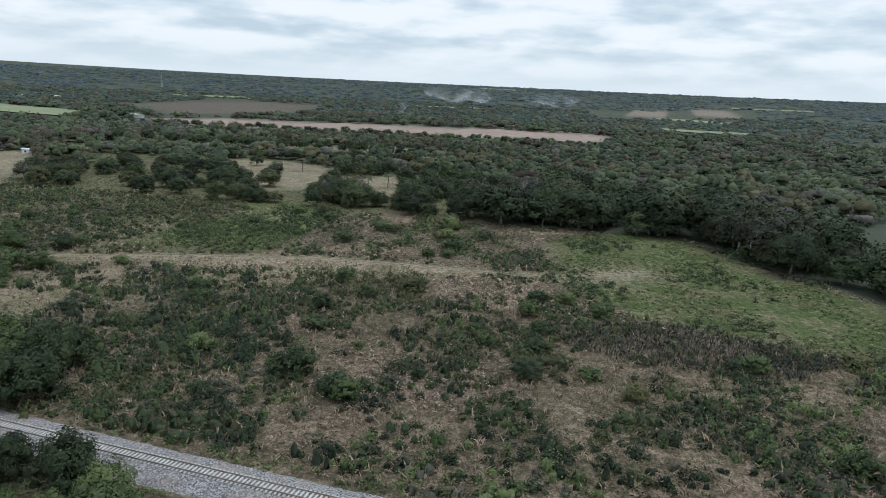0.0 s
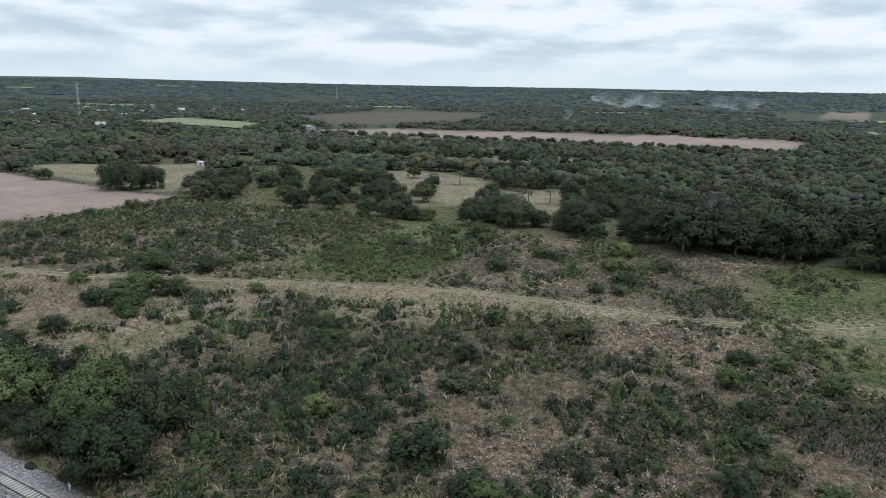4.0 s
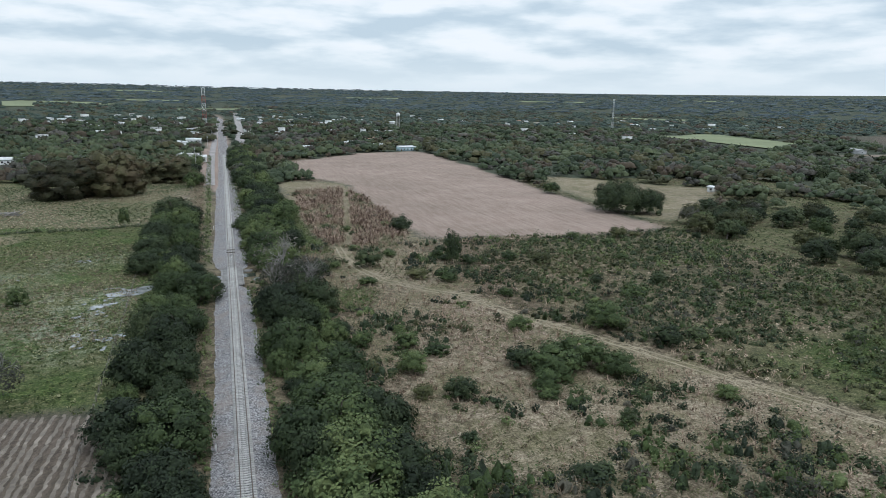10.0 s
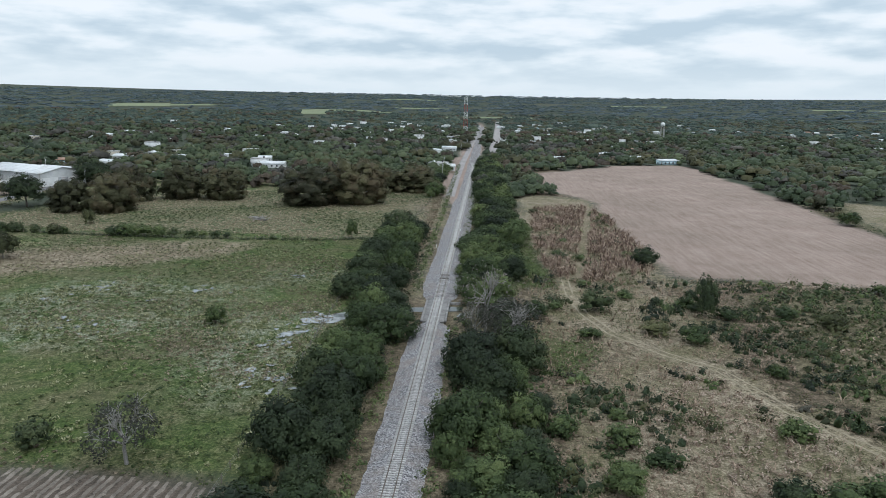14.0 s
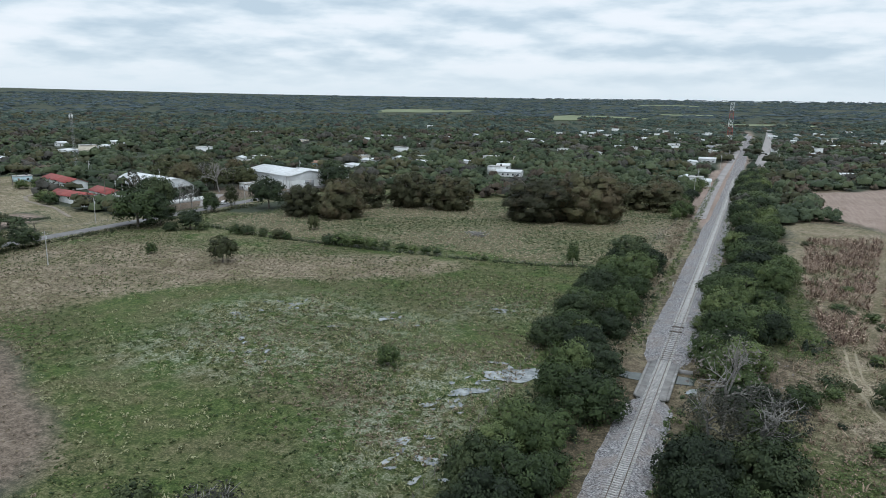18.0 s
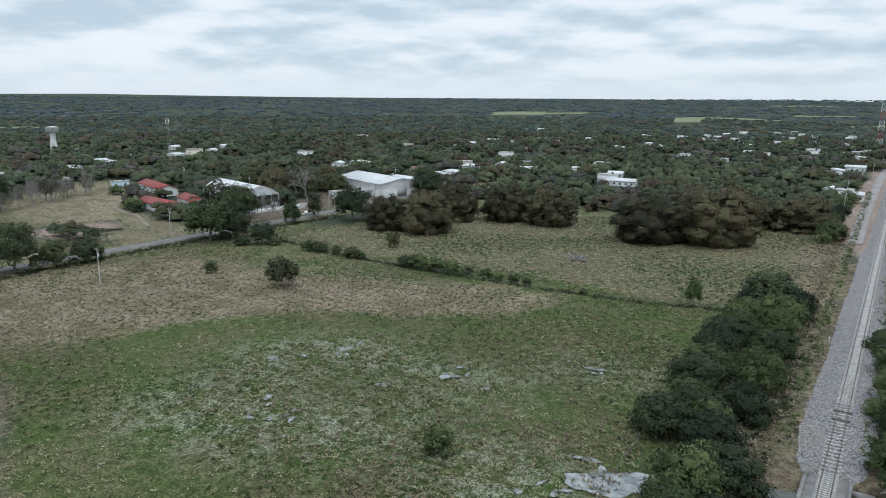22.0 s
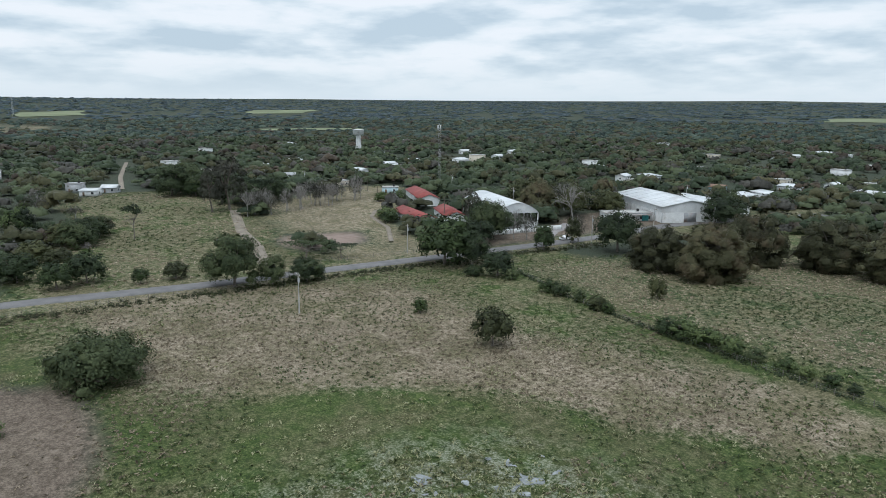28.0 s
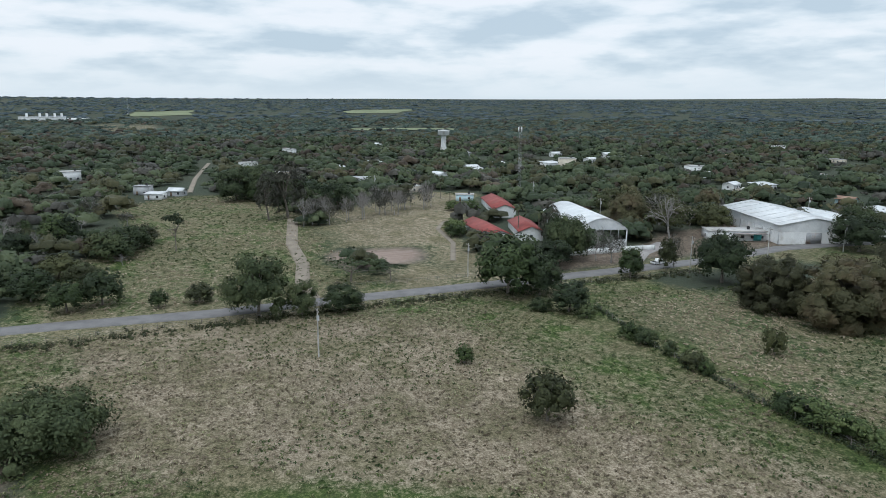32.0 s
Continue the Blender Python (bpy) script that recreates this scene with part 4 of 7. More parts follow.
def palm(seed, h=9.0):
    rg = np.random.RandomState(seed)
    tv, tf = tube([(0, 0, -0.3), (0.2, 0.1, h * 0.5), (0.35, 0.1, h)], [0.22, 0.16, 0.13], 8)
    parts = [("trunk", quads("trunk", tv, tf, M_BARK, smooth=True))]
    for i in range(15):
        w, up = 2 * math.pi * i / 15 + rg.uniform(-0.15, 0.15), rg.uniform(-0.1, 0.9)
        L, v, f = rg.uniform(2.4, 3.2), [], []
        for k in range(7):
            q = k / 6
            cx, cz = L * q * math.cos(up * 0.8), h + L * q * math.sin(up) - 1.9 * q * q
            wd = 0.55 * math.sin(math.pi * min(1, q * 0.9 + 0.08)) + 0.03
            for sgn in (-1, 0, 1):
                v.append((0.35 + math.cos(w) * cx - math.sin(w) * wd * sgn, 0.1 + math.sin(w) * cx + math.cos(w) * wd * sgn, cz - 0.22 * abs(sgn)))
        for k in range(6):
            f += [(k * 3, k * 3 + 1, k * 3 + 4, k * 3 + 3), (k * 3 + 1, k * 3 + 2, k * 3 + 5, k * 3 + 4)]
        parts.append(("frond", quads("frond", v, f, M_PALM, np.full(len(v), rg.uniform(0, 1)))))
    return tuple(parts)


kind("broad", (5, 9), *[broad(i, m, 1500, 0.56) for i, m in enumerate((M_LEAF, M_DARK, M_LEAF, M_DARK, M_OLIVE))])
kind("track", (4.5, 6), *[broad(100 + i, m, 3000, 0.36, 4.5, 6.0, 10 + i, 0.2) for i, m in enumerate((M_LEAF, M_DARK, M_LEAF, M_DARK, M_LEAF, M_LEAF))])
kind("dark", (7.5, 12), *[broad(20 + i, M_DARK, 4600, 0.48, 7.5, 12.0, 14, 0.9) for i in range(3)])
kind("young", (5, 9), *[broad(25 + i, M_DARK, 1400, 0.58) for i in range(2)])
kind("mango", (12, 17), *[broad(30 + i, M_MANGO, 12500, 0.46, 12.0, 17.0, 24, 0.1, True) for i in range(3)])
kind("olive", (5, 9), *[broad(40 + i, M_OLIVE, 1400, 0.58) for i in range(2)])
kind("shrub", (2.5, 3.4), *[shrub(50 + i, m, 620, 0.36) for i, m in enumerate((M_LEAF, M_DARK, M_LEAF, M_OLIVE))])
kind("bigshrub", (5, 7), *[shrub(60 + i, m, 1700, 0.46, 5.0, 7.0, 10) for i, m in enumerate((M_DARK, M_LEAF))])
kind("hugebush", (9.5, 9.4), shrub(66, M_DARK, 6500, 0.5, 9.5, 9.4, 16))
kind("bare", (6, 12), *[bare(70 + i) for i in range(3)])
kind("greyish", (6, 12), *[bare(75 + i, 2000, M_GREY, levels=3) for i in range(3)])
kind("flat", (8, 11), *[flat_top(80 + i, M_DARK) for i in range(2)])
kind("feather", (5, 18), *[tuple([("trunk", quads("trunk", *limbs(np.random.RandomState(95 + i), 18.0, 5.0, 9, 0.35, fork=0.3), M_BARK, smooth=True)), ("crown", leaf_mesh("crown", 95 + i, M_GREY, 3000, 5.0, 16.0, 2.0, 18, 0.6, core=False))]) for i in range(2)])
kind("palm", (3, 10), *[palm(90 + i) for i in range(2)])


def plant(name, species, x, y, r, h, label, category="tree", group="", variant=None, turn=None):
    (r0, h0), sets = KINDS[species]
    rg = random.Random(int(x * 31 + y * 17) & 0xFFFF)
    parts = sets[rg.randrange(len(sets)) if variant is None else variant]
    m = pose(x, y, gz(x, y), 0, 0, rg.uniform(0, 360) if turn is None else turn) @ Matrix.Diagonal((r / r0, r / r0, h / h0, 1))
    ob = thing(name, m, label, category, group)
    for pn, me in parts:
        p = new(pn, me)
        p.parent = ob
        if pn == "twig":
            tagged(p, kind="stuff")
    return ob


MANGOES = ((-149, 361, 11.4, 18.4), (-167, 357, 9.1, 15.3), (-156, 391, 9.2, 19.2), (-137, 403, 10.6, 18), (-117, 405, 11.7, 17.5), (-69, 395, 16, 21), (-50, 401, 16, 23.5), (-26, 451, 13, 16.3), (-42, 448, 9, 14))
for x, y, r, h in MANGOES:
    plant("mango_tree", "mango", x, y, r * 1.14, h * 1.0, "broad dense mango tree with reddish-brown new leaves in the pasture", group="mango trees")
plant("roadside_tree", "dark", -193, 366, 8.6, 16, "round dark green tree at the pasture corner")
plant("dark_tree", "dark", -206, 446, 10, 15, "tall dark green tree beside the white warehouse")
plant("dark_tree", "dark", -216, 458, 8, 16, "tall dark green tree beside the white warehouse")
plant("oak_tree", "dark", -214.5, 235, 8.3, 16, "large dark leafy tree beside the road", variant=1)
plant("roadside_tree", "dark", -211, 245, 4.2, 9, "small dark tree beside the road")
plant("roadside_tree", "dark", -210, 255, 5.6, 7.2, "low spreading dark tree beside the road")
plant("umbrella_tree", "flat", -238, 266, 9, 6.6, "low flat-topped tree with feathery dark crown")
plant("umbrella_tree", "flat", -234, 277, 6, 5.6, "low flat-topped tree with feathery dark crown")
plant("ficus_tree", "broad", -208, 302, 9.9, 17.4, "large spreading green tree with pale limbs by the road", variant=0)
plant("roadside_tree", "dark", -203, 309, 6.5, 11, "dense dark tree by the road")
plant("roadside_tree", "broad", -186, 307, 5.2, 8.3, "ragged small tree at the fence corner", variant=1)
plant("roadside_bush", "bigshrub", -190, 301, 3.2, 3.6, "dark bush at the fence corner", "bush")
plant("roadside_tree", "dark", -235, 340, 7.0, 16.5, "tall feathery dark tree at the school", variant=0)
plant("roadside_tree", "young", -229, 331, 6, 10, "feathery dark tree beside the road", variant=1)
plant("roadside_tree", "broad", -209, 345, 3.8, 9, "young green tree by the roadside fence", variant=2)
plant("roadside_tree", "bare", -231, 349, 5, 12, "nearly leafless grey tree by the entrance")
plant("roadside_tree", "olive", -212, 362, 3, 11, "slim tree beside the road entrance")
plant("paddock_tree", "broad", -136, 268, 4.6, 9.1, "small lone tree standing in the dry pasture", variant=4)
plant("paddock_tree", "broad", -35.3, 313, 2.2, 7.6, "slender young tree by the fence", variant=0)
plant("hedge_tree", "broad", -18, 316, 7.4, 11.5, "leafy green tree where the fence meets the railway", variant=3)
plant("pasture_bush", "shrub", -47.6, 212, 2.5, 4.5, "lone palm-like ragged bush in the wet pasture", "bush", variant=0)
plant("pasture_bush", "shrub", -165, 267, 2.0, 4, "lone green bush in the dry pasture", "bush")
plant("large_bush", "hugebush", -158, 193, 9.5, 9.4, "large rounded dark bush in the pasture", "bush")
plant("pasture_bush", "shrub", -142, 175, 2.8, 3.0, "small dark bush on bare soil", "bush")
plant("pasture_tree", "greyish", -37, 151, 5.6, 9.5, "half-leafless grey tree at the pasture edge")
plant("pasture_bush", "shrub", -53, 155, 2.6, 4, "small dark bush at the pasture edge", "bush")
plant("pasture_bush", "shrub", -143, 329, 2.4, 6.2, "upright green bush in the north pasture", "bush")
for x, r, h in ((-164, 2.4, 3.8), (-159, 2.6, 4.0), (-152, 1.8, 3.2), (-144, 2.6, 3.8), (-140, 1.7, 3.0), (-122, 2.8, 3.8), (-117, 3.6, 4.6), (-111, 3.4, 4.4), (-105, 3.0, 4.0), (-100, 2.2, 3.0), (-93, 2.4, 3.0), (-89, 1.8, 2.6), (-84, 2.0, 2.6), (-80, 1.5, 2.0), (-63, 1.3, 1.8), (-180, 2.2, 3.6)):
    plant("fence_bush", "shrub", x, 307 + 0.02 * x % 1.5, r, h, "dark green bush growing along the fence", "bush", "bushes along the fence")
plant("cypress_tree", "bigshrub", 66, 229, 3.3, 10.4, "narrow dark upright tree at the field edge", variant=0)
plant("field_bush", "bigshrub", 63, 282, 4.8, 6.1, "round dark bush at the edge of the stubble", "bush", variant=0)
plant("round_tree", "hugebush", 172, 307, 11.5, 15, "large round dark tree beside the pale field")
plant("round_tree", "hugebush", 183, 300, 8, 11.5, "large round dark tree beside the pale field")
plant("small_tree", "broad", 169, 368, 4.7, 6.5, "small spreading tree at the field edge")
plant("clump_bush", "shrub", 40, 231, 3.9, 5.6, "dark bush beside the grassy track", "bush")
plant("clump_bush", "bigshrub", 80, 163, 5, 6, "olive green bush in the scrub", "bush", variant=1)
for x, y, r, h in ((56, 141, 5.5, 5.8), (63, 144, 5.5, 6.0), (68, 138, 4, 4.6), (52, 135, 3, 4)):
    plant("clump_bush", "bigshrub", x, y, r, h, "broad light green bush in the dry scrub", "bush", "clump of bushes in the scrub", variant=1)
plant("dead_tree", "bare", 13, 211, 8.5, 15.5, "grey leafless tree beside the railway bridge", variant=0)
plant("dead_tree", "greyish", 18, 203, 6.5, 11, "grey half-dead tree beside the railway", variant=1)
plant("dead_tree", "greyish", 11, 204, 5, 9, "grey half-dead tree beside the railway", variant=2)
plant("dead_tree", "bare", 200, -36, 10, 17, "pale leafless tree at the edge of the woods", variant=1)
plant("yellow_tree", "olive", 208, 28, 6.7, 14, "yellowish green tree at the edge of the woods")
plant("yellow_tree", "olive", 173, 109, 3.6, 5.2, "small yellowish green tree in the scrub")
for x, y, r, h in ((210, 176, 7.7, 12.4), (199, 108, 8, 10.5), (206, 118, 7, 11), (203, 84, 8.2, 12.1), (199, 60, 8.5, 13.7), (207, 52, 8, 13), (202, 44, 7, 12)):
    plant("edge_tree", "dark", x, y, r, h, "round dark tree at the edge of the scrub", group="trees along the scrub")
for x, y, r, h in ((-232, 213, 2.5, 4.8), (-233, 223, 4, 5.4), (-236, 192, 4.8, 8.5), (-240, 200, 5.8, 10), (-296, 222, 5.2, 13.5), (-262, 195, 5, 7), (-292, 205, 6, 8), (-303, 209, 6, 9), (-250, 183, 6, 9), (-272, 188, 6, 8)):
    plant("field_tree", "flat" if h > 11 else "broad", x, y, r, h, "loose-crowned tree standing in the rough western field", group="trees in the western field")
re_ = random.Random(33)
for x, y, r, h, sp in ((235, 198, 5.5, 8, "broad"), (271, 189, 4.2, 7, "broad"), (291, 184, 4.6, 8, "palm"), (287, 146, 4.0, 6.5, "broad"), (322, 161, 5, 8, "broad"), (252, 227, 5, 8.5, "young"), (280, 194, 3.6, 7, "palm"),
                       (245, 177, 5.2, 8, "broad"), (216, 214, 5.6, 8.5, "olive"), (228, 168, 6.2, 9, "broad"), (216, 186, 5.4, 8, "young"), (300, 220, 4.4, 7, "broad"), (268, 215, 4, 6.5, "olive"), (262, 150, 4.2, 7, "young"),
                       (242, 88, 6.2, 10, "dark"), (228, 96, 6, 9.5, "dark"), (224, 130, 5.2, 8, "broad"), (305, 150, 4.4, 7, "broad"), (248, 124, 4.2, 7, "palm"), (258, 118, 4.2, 7.5, "palm")):
    plant("pasture_tree", sp, x, y, r, h, "round leafy tree standing in a pale eastern pasture", group="trees in the eastern pasture")
for line, gap, tall in (([(372, 400), (392, 300), (410, 225), (425, 150), (440, 90)], 7.0, 8.5), ([(545, 520), (585, 400), (610, 250), (625, 120), (640, 20)], 9.0, 6.5), ([(330, 250), (352, 200), (372, 150), (380, 95)], 10.0, 7.5)):
    for x, y in curve_line(line, gap):
        r = re_.uniform(3.6, 6.4)
        plant("hedge_tree", re_.choice(("broad", "young", "broad", "dark")), x + re_.uniform(-5, 5), y + re_.uniform(-3, 3), r, tall * re_.uniform(0.75, 1.2), "dark leafy tree in a dense hedgerow between fields", group="hedgerow trees")
for i in range(34):
    u = re_.random()
    x, y = (re_.uniform(60, 68), re_.uniform(272, 385)) if i % 3 else (re_.uniform(32, 60), re_.uniform(268, 395))
    r = re_.uniform(1.0, 2.4)
    plant("maize_bush", "shrub", x, y, r, r * re_.uniform(0.6, 1.1), "low green bush among the dry maize", "bush", "bushes in the maize")
rw = random.Random(9)
for i in range(46):
    x, y = rw.uniform(-420, -232), rw.uniform(150, 215)
    lim = 218 + (-x - 232) * 0.02
    if y > 185 and -330 < x and rw.random() < 0.6:
        continue
    r = rw.uniform(2.6, 6.0)
    plant("field_tree", rw.choice(("broad", "young", "greyish", "olive", "bare")), x, y, r, r * rw.uniform(1.2, 2.0), "scrubby tree at the southern edge of the western field", group="trees in the western field")
for i in range(14):
    x, y = rw.uniform(-400, -345), rw.uniform(268, 300)
    r = rw.uniform(4, 7)
    plant("field_tree", rw.choice(("dark", "broad", "dark", "flat")), x, y, r, r * rw.uniform(1.3, 2.0), "dense dark tree behind the western field", group="trees behind the western field")
plant("poplar_tree", "feather", -344, 271, 7.5, 29, "very tall feathery grey-green tree at the field corner", variant=0)
plant("poplar_tree", "feather", -340, 262, 5.5, 23, "very tall feathery grey-green tree at the field corner", variant=1)
rgp = random.Random(3)
for i in range(26):
    u = i / 25
    x, y = -322 - 30 * u + rgp.uniform(-5, 5), 276 + 64 * u + rgp.uniform(-7, 7)
    plant("bare_tree", "bare" if i % 3 else "greyish", x, y, rgp.uniform(3.2, 4.6), rgp.uniform(9, 13), "pale leafless tree in a grove behind the lawn", group="grove of bare trees")
for x, y, h in ((-268, 350, 12), (-274, 344, 14), (-372, 356, 9), (-352, 352, 7), (-262, 398, 9), (-258, 470, 8), (-292, 478, 10), (-300, 470, 9), (-420, 372, 9), (-330, 420, 9)):
    plant("palm_tree", "palm", x, y, 3.2, h, "coconut palm with drooping fronds", group="palms by the buildings")
for x, y, r, h in ((-292, 326, 5, 5.6), (-285, 323, 4, 5), (-330, 352, 5, 6), (-336, 346, 4, 5)):
    plant("garden_bush", "bigshrub", x, y, r, h, "clipped bright green bush beside the red roof", "bush", variant=1)
for x, y, r, h in ((-262, 408, 9, 15), (-275, 415, 9, 14), (-286, 425, 10, 15), (-256, 428, 7, 12), (-300, 410, 9, 14), (-268, 435, 8, 11)):
    plant("yard_tree", "greyish" if int(x) % 2 else "olive", x, y, r, h, "broad dull-leaved tree between the school and the shops", group="trees by the school")

plant("court_tree", "dark", -240.5, 343, 8.6, 15.5, "dense dark tree in front of the arched hall", variant=2)
plant("court_tree", "feather", -262, 351, 3.9, 17, "tall thin feathery tree beside the arched hall", variant=1)
plant("court_tree", "greyish", -227, 352, 4.2, 11, "small pale-limbed tree by the school entrance")
plant("court_tree", "young", -211, 347, 3.8, 9.5, "small leaning dark tree at the roadside")
plant("court_tree", "greyish", -214, 367, 3.4, 11, "slim greyish tree beside the road entrance")
plant("yard_tree", "mango", -271, 394, 10.8, 18, "large olive green tree behind the shops", group="trees by the school")
plant("yard_tree", "bare", -252, 400, 10.5, 17, "broad grey leafless tree behind the shops", group="trees by the school")
plant("yard_tree", "mango", -283, 450, 7.3, 14, "reddish-brown mango tree beside the warehouse", group="trees by the school")
for x, y, r, h in ((-303, 206, 8.0, 8.6), (-311, 212, 6.0, 7.5), (-296, 199, 6.0, 8.0), (-404, 258, 10, 16), (-416, 268, 11, 18), (-398, 271, 9, 15), (-388, 280, 9, 13)):
    plant("field_tree", "olive" if x > -320 and r < 7 else "dark", x, y, r, h, "dense dark tree beside the western field", group="trees in the western field")

# rows of trees on both sides of the railway
rg = np.random.RandomState(11)
left_rows = [(-8.2, 0, 4.0), (-14.5, 4, 4.0)]
for x0, off, r in left_rows:
    y = -140 + off
    while y < 560:
        skip = (y > 330 and x0 < -10) or (318 < y < 420) or y > 440 and rg.uniform() < 0.5 or -60 < y < 38
        if not skip:
            rr = r * (0.55 + 0.95 * rg.uniform() ** 1.2)
            plant("trackside_tree", "track", x0 + rg.uniform(-3.2, 1.2) - (0.8 if 120 < y < 200 else 0.0) - (4.6 if y > 233 else 0.0), y, rr, min(8.5, rr * rg.uniform(1.0, 1.9)), "leafy tree in the row along the railway", group="trees along the railway")
        y += r * rg.uniform(1.35, 2.15)
for x0, off, r in ((8.8, 0, 4.2), (13.5, 3, 4.8), (19.0, 6, 4.0)):
    y = 78 + off
    while y < 640:
        gap = (x0 > 16 and 222 < y < 258) or (abs(x0 - 14) < 4 and 198 < y < 212) or (x0 < 12 and 221 < y < 232)
        if not gap:
            rr = r * (0.55 + 0.95 * rg.uniform() ** 1.2) * (0.55 if 194 < y < 222 else 1.0)
            plant("trackside_tree", "track", x0 + rg.uniform(-1.2, 2.6) + (3 if y > 300 else 0), y, rr, min(8.5, rr * rg.uniform(1.0, 1.9)), "leafy tree in the row along the railway", group="trees along the railway")
        y += r * rg.uniform(1.4, 2.3)


# ---- buildings ----
def at_pose(x, y, ux, uy):
    return pose(x, y, gz(x, y), 0, 0, math.degrees(math.atan2(uy, ux)))


def windowed(ob, side, positions, z, w, h, depth, mat=None, name="window"):
    """Windows on a wall: side is 'front' (y = -depth), 'back', 'left' or 'right'."""
    for p in positions:
        if side in ("front", "back"):
            y = -depth if side == "front" else depth
            o = -1 if side == "front" else 1
            fr = slab(p - w / 2 - 0.08, p + w / 2 + 0.08, min(y, y + o * 0.05), max(y, y + o * 0.05), z - 0.08, z + h + 0.08)
            pn = slab(p - w / 2, p + w / 2, min(y + o * 0.05, y + o * 0.07), max(y + o * 0.05, y + o * 0.07), z, z + h)
        else:
            x = -depth if side == "left" else depth
            o = -1 if side == "left" else 1
            fr = slab(min(x, x + o * 0.05), max(x, x + o * 0.05), p - w / 2 - 0.08, p + w / 2 + 0.08, z - 0.08, z + h + 0.08)
            pn = slab(min(x + o * 0.05, x + o * 0.07), max(x + o * 0.05, x + o * 0.07), p - w / 2, p + w / 2, z, z + h)
        win = part(name, fr, M_WHITE, ob)
        part("pane", pn, mat or M_GLASS, win)


def gable_roof(L, W, h, rise, over=0.5, thick=0.15):
    a, b = L / 2 + over, W / 2 + over
    drop = rise * over / (W / 2)
    v, f = [], []
    for x in (-a, a):
        v += [(x, -b, h - drop), (x, 0, h + rise), (x, b, h - drop), (x, b, h - drop + thick), (x, 0, h + rise + thick), (x, -b, h - drop + thick)]
    f = [(0, 1, 7, 6), (1, 2, 8, 7), (2, 3, 9, 8), (3, 4, 10, 9), (4, 5, 11, 10), (5, 0, 6, 11), (0, 5, 4, 1), (1, 4, 3, 2), (6, 7, 10, 11), (7, 8, 9, 10)]
    return v, f


def gable_walls(L, W, h, rise):
    a, b = L / 2, W / 2
    v = [(-a, -b, -0.5), (a, -b, -0.5), (a, b, -0.5), (-a, b, -0.5), (-a, -b, h), (a, -b, h), (a, b, h), (-a, b, h), (-a, 0, h + rise - 0.02), (a, 0, h + rise - 0.02), (-a, 0, -0.5), (a, 0, -0.5)]
    f = [(0, 1, 5, 4), (2, 3, 7, 6), (1, 11, 9, 5), (11, 2, 6, 9), (3, 10, 8, 7), (10, 0, 4, 8)]
    return v, f


def house(m, L, W, h, wall, roof, style, label, name="house", group="village houses", rise=1.3):
    ob = thing(name, m, label, "house", group)
    if style == "gable":
        part("wall", gable_walls(L, W, h, rise), wall, ob)
        part("roof", gable_roof(L, W, h, rise), roof, ob)
    elif style == "shed":
        part("wall", slab(-L / 2, L / 2, -W / 2, W / 2, -0.5, h), wall, ob)
        v, f = slab(-L / 2 - 0.5, L / 2 + 0.5, -W / 2 - 0.6, W / 2 + 0.6, h + 0.02, h + 0.17)
        v = [(x, y, z + (y + W / 2) * 0.10) for x, y, z in v]
        part("roof", (v, f), roof, ob)
    else:
        part("wall", slab(-L / 2, L / 2, -W / 2, W / 2, -0.5, h), wall, ob)
        part("roof", slab(-L / 2 - 0.35, L / 2 + 0.35, -W / 2 - 0.35, W / 2 + 0.35, h + 0.003, h + 0.2), roof, ob)
        part("water_tank", tube([(L * 0.25, 0, h + 0.2), (L * 0.25, 0, h + 1.3), (L * 0.25, 0, h + 1.45)], [0.6, 0.6, 0.3], 10), M_TYRE, ob, "black plastic water tank")
    n = max(2, int(L / 3.2))
    xs = [(-L / 2) + L * (i + 0.5) / n for i in range(n)]
    windowed(ob, "front", xs[1:], 0.95, 1.2, 1.15, W / 2)
    door = part("door", slab(xs[0] - 0.5, xs[0] + 0.5, -W / 2 - 0.05, -W / 2 - 0.003, 0.0, 2.1), M_DOOR, ob)
    part("handle", slab(xs[0] + 0.34, xs[0] + 0.42, -W / 2 - 0.11, -W / 2 - 0.053, 0.95, 1.08), M_RAIL, door)
    windowed(ob, "right", [0.0], 0.95, 1.1, 1.1, L / 2)
    windowed(ob, "left", [0.0], 0.95, 1.1, 1.1, L / 2)
    return ob


# white warehouse: long axis (-0.92, 0.39), facade towards the road
ware = thing("warehouse", at_pose(-226 + 6, 433 + 25, -0.92, 0.39) @ Matrix.Identity(4), "long white warehouse with pale metal cladding and ribbed metal roof", "warehouse")
L, W, H, R = 52.0, 27.0, 7.2, 2.6
ware.matrix_basis = at_pose(-228 - 0.92 * L / 2 + 0.39 * W / 2, 431 + 0.39 * L / 2 + 0.92 * W / 2, -0.92, 0.39)
part("wall", gable_walls(L, W, 4.6, 0.02), M_WHITE, ware, "white painted wall")
v, f = gable_walls(L + 0.1, W + 0.1, H, R)
part("upper_wall", ([(x, y, max(z, 4.55)) for x, y, z in v], f), M_METAL, ware, "pale grey metal cladding")
part("roof", gable_roof(L, W, H, R, 0.6), M_METAL, ware, "pale corrugated metal roof")
for i in range(7):
    x = -L / 2 + L * (i + 0.5) / 7
    v, f = gable_roof(0.5, W, H + 0.2, R, 0.0, 0.06)
    part("roof_seam", ([(px + x, py, pz) for px, py, pz in v], f), M_SEAM, ware)
part("gate", slab(-L / 2 - 0.08, -L / 2 - 0.003, -3, 3, 0, 4.2), M_METALG, ware, "grey roller gate")
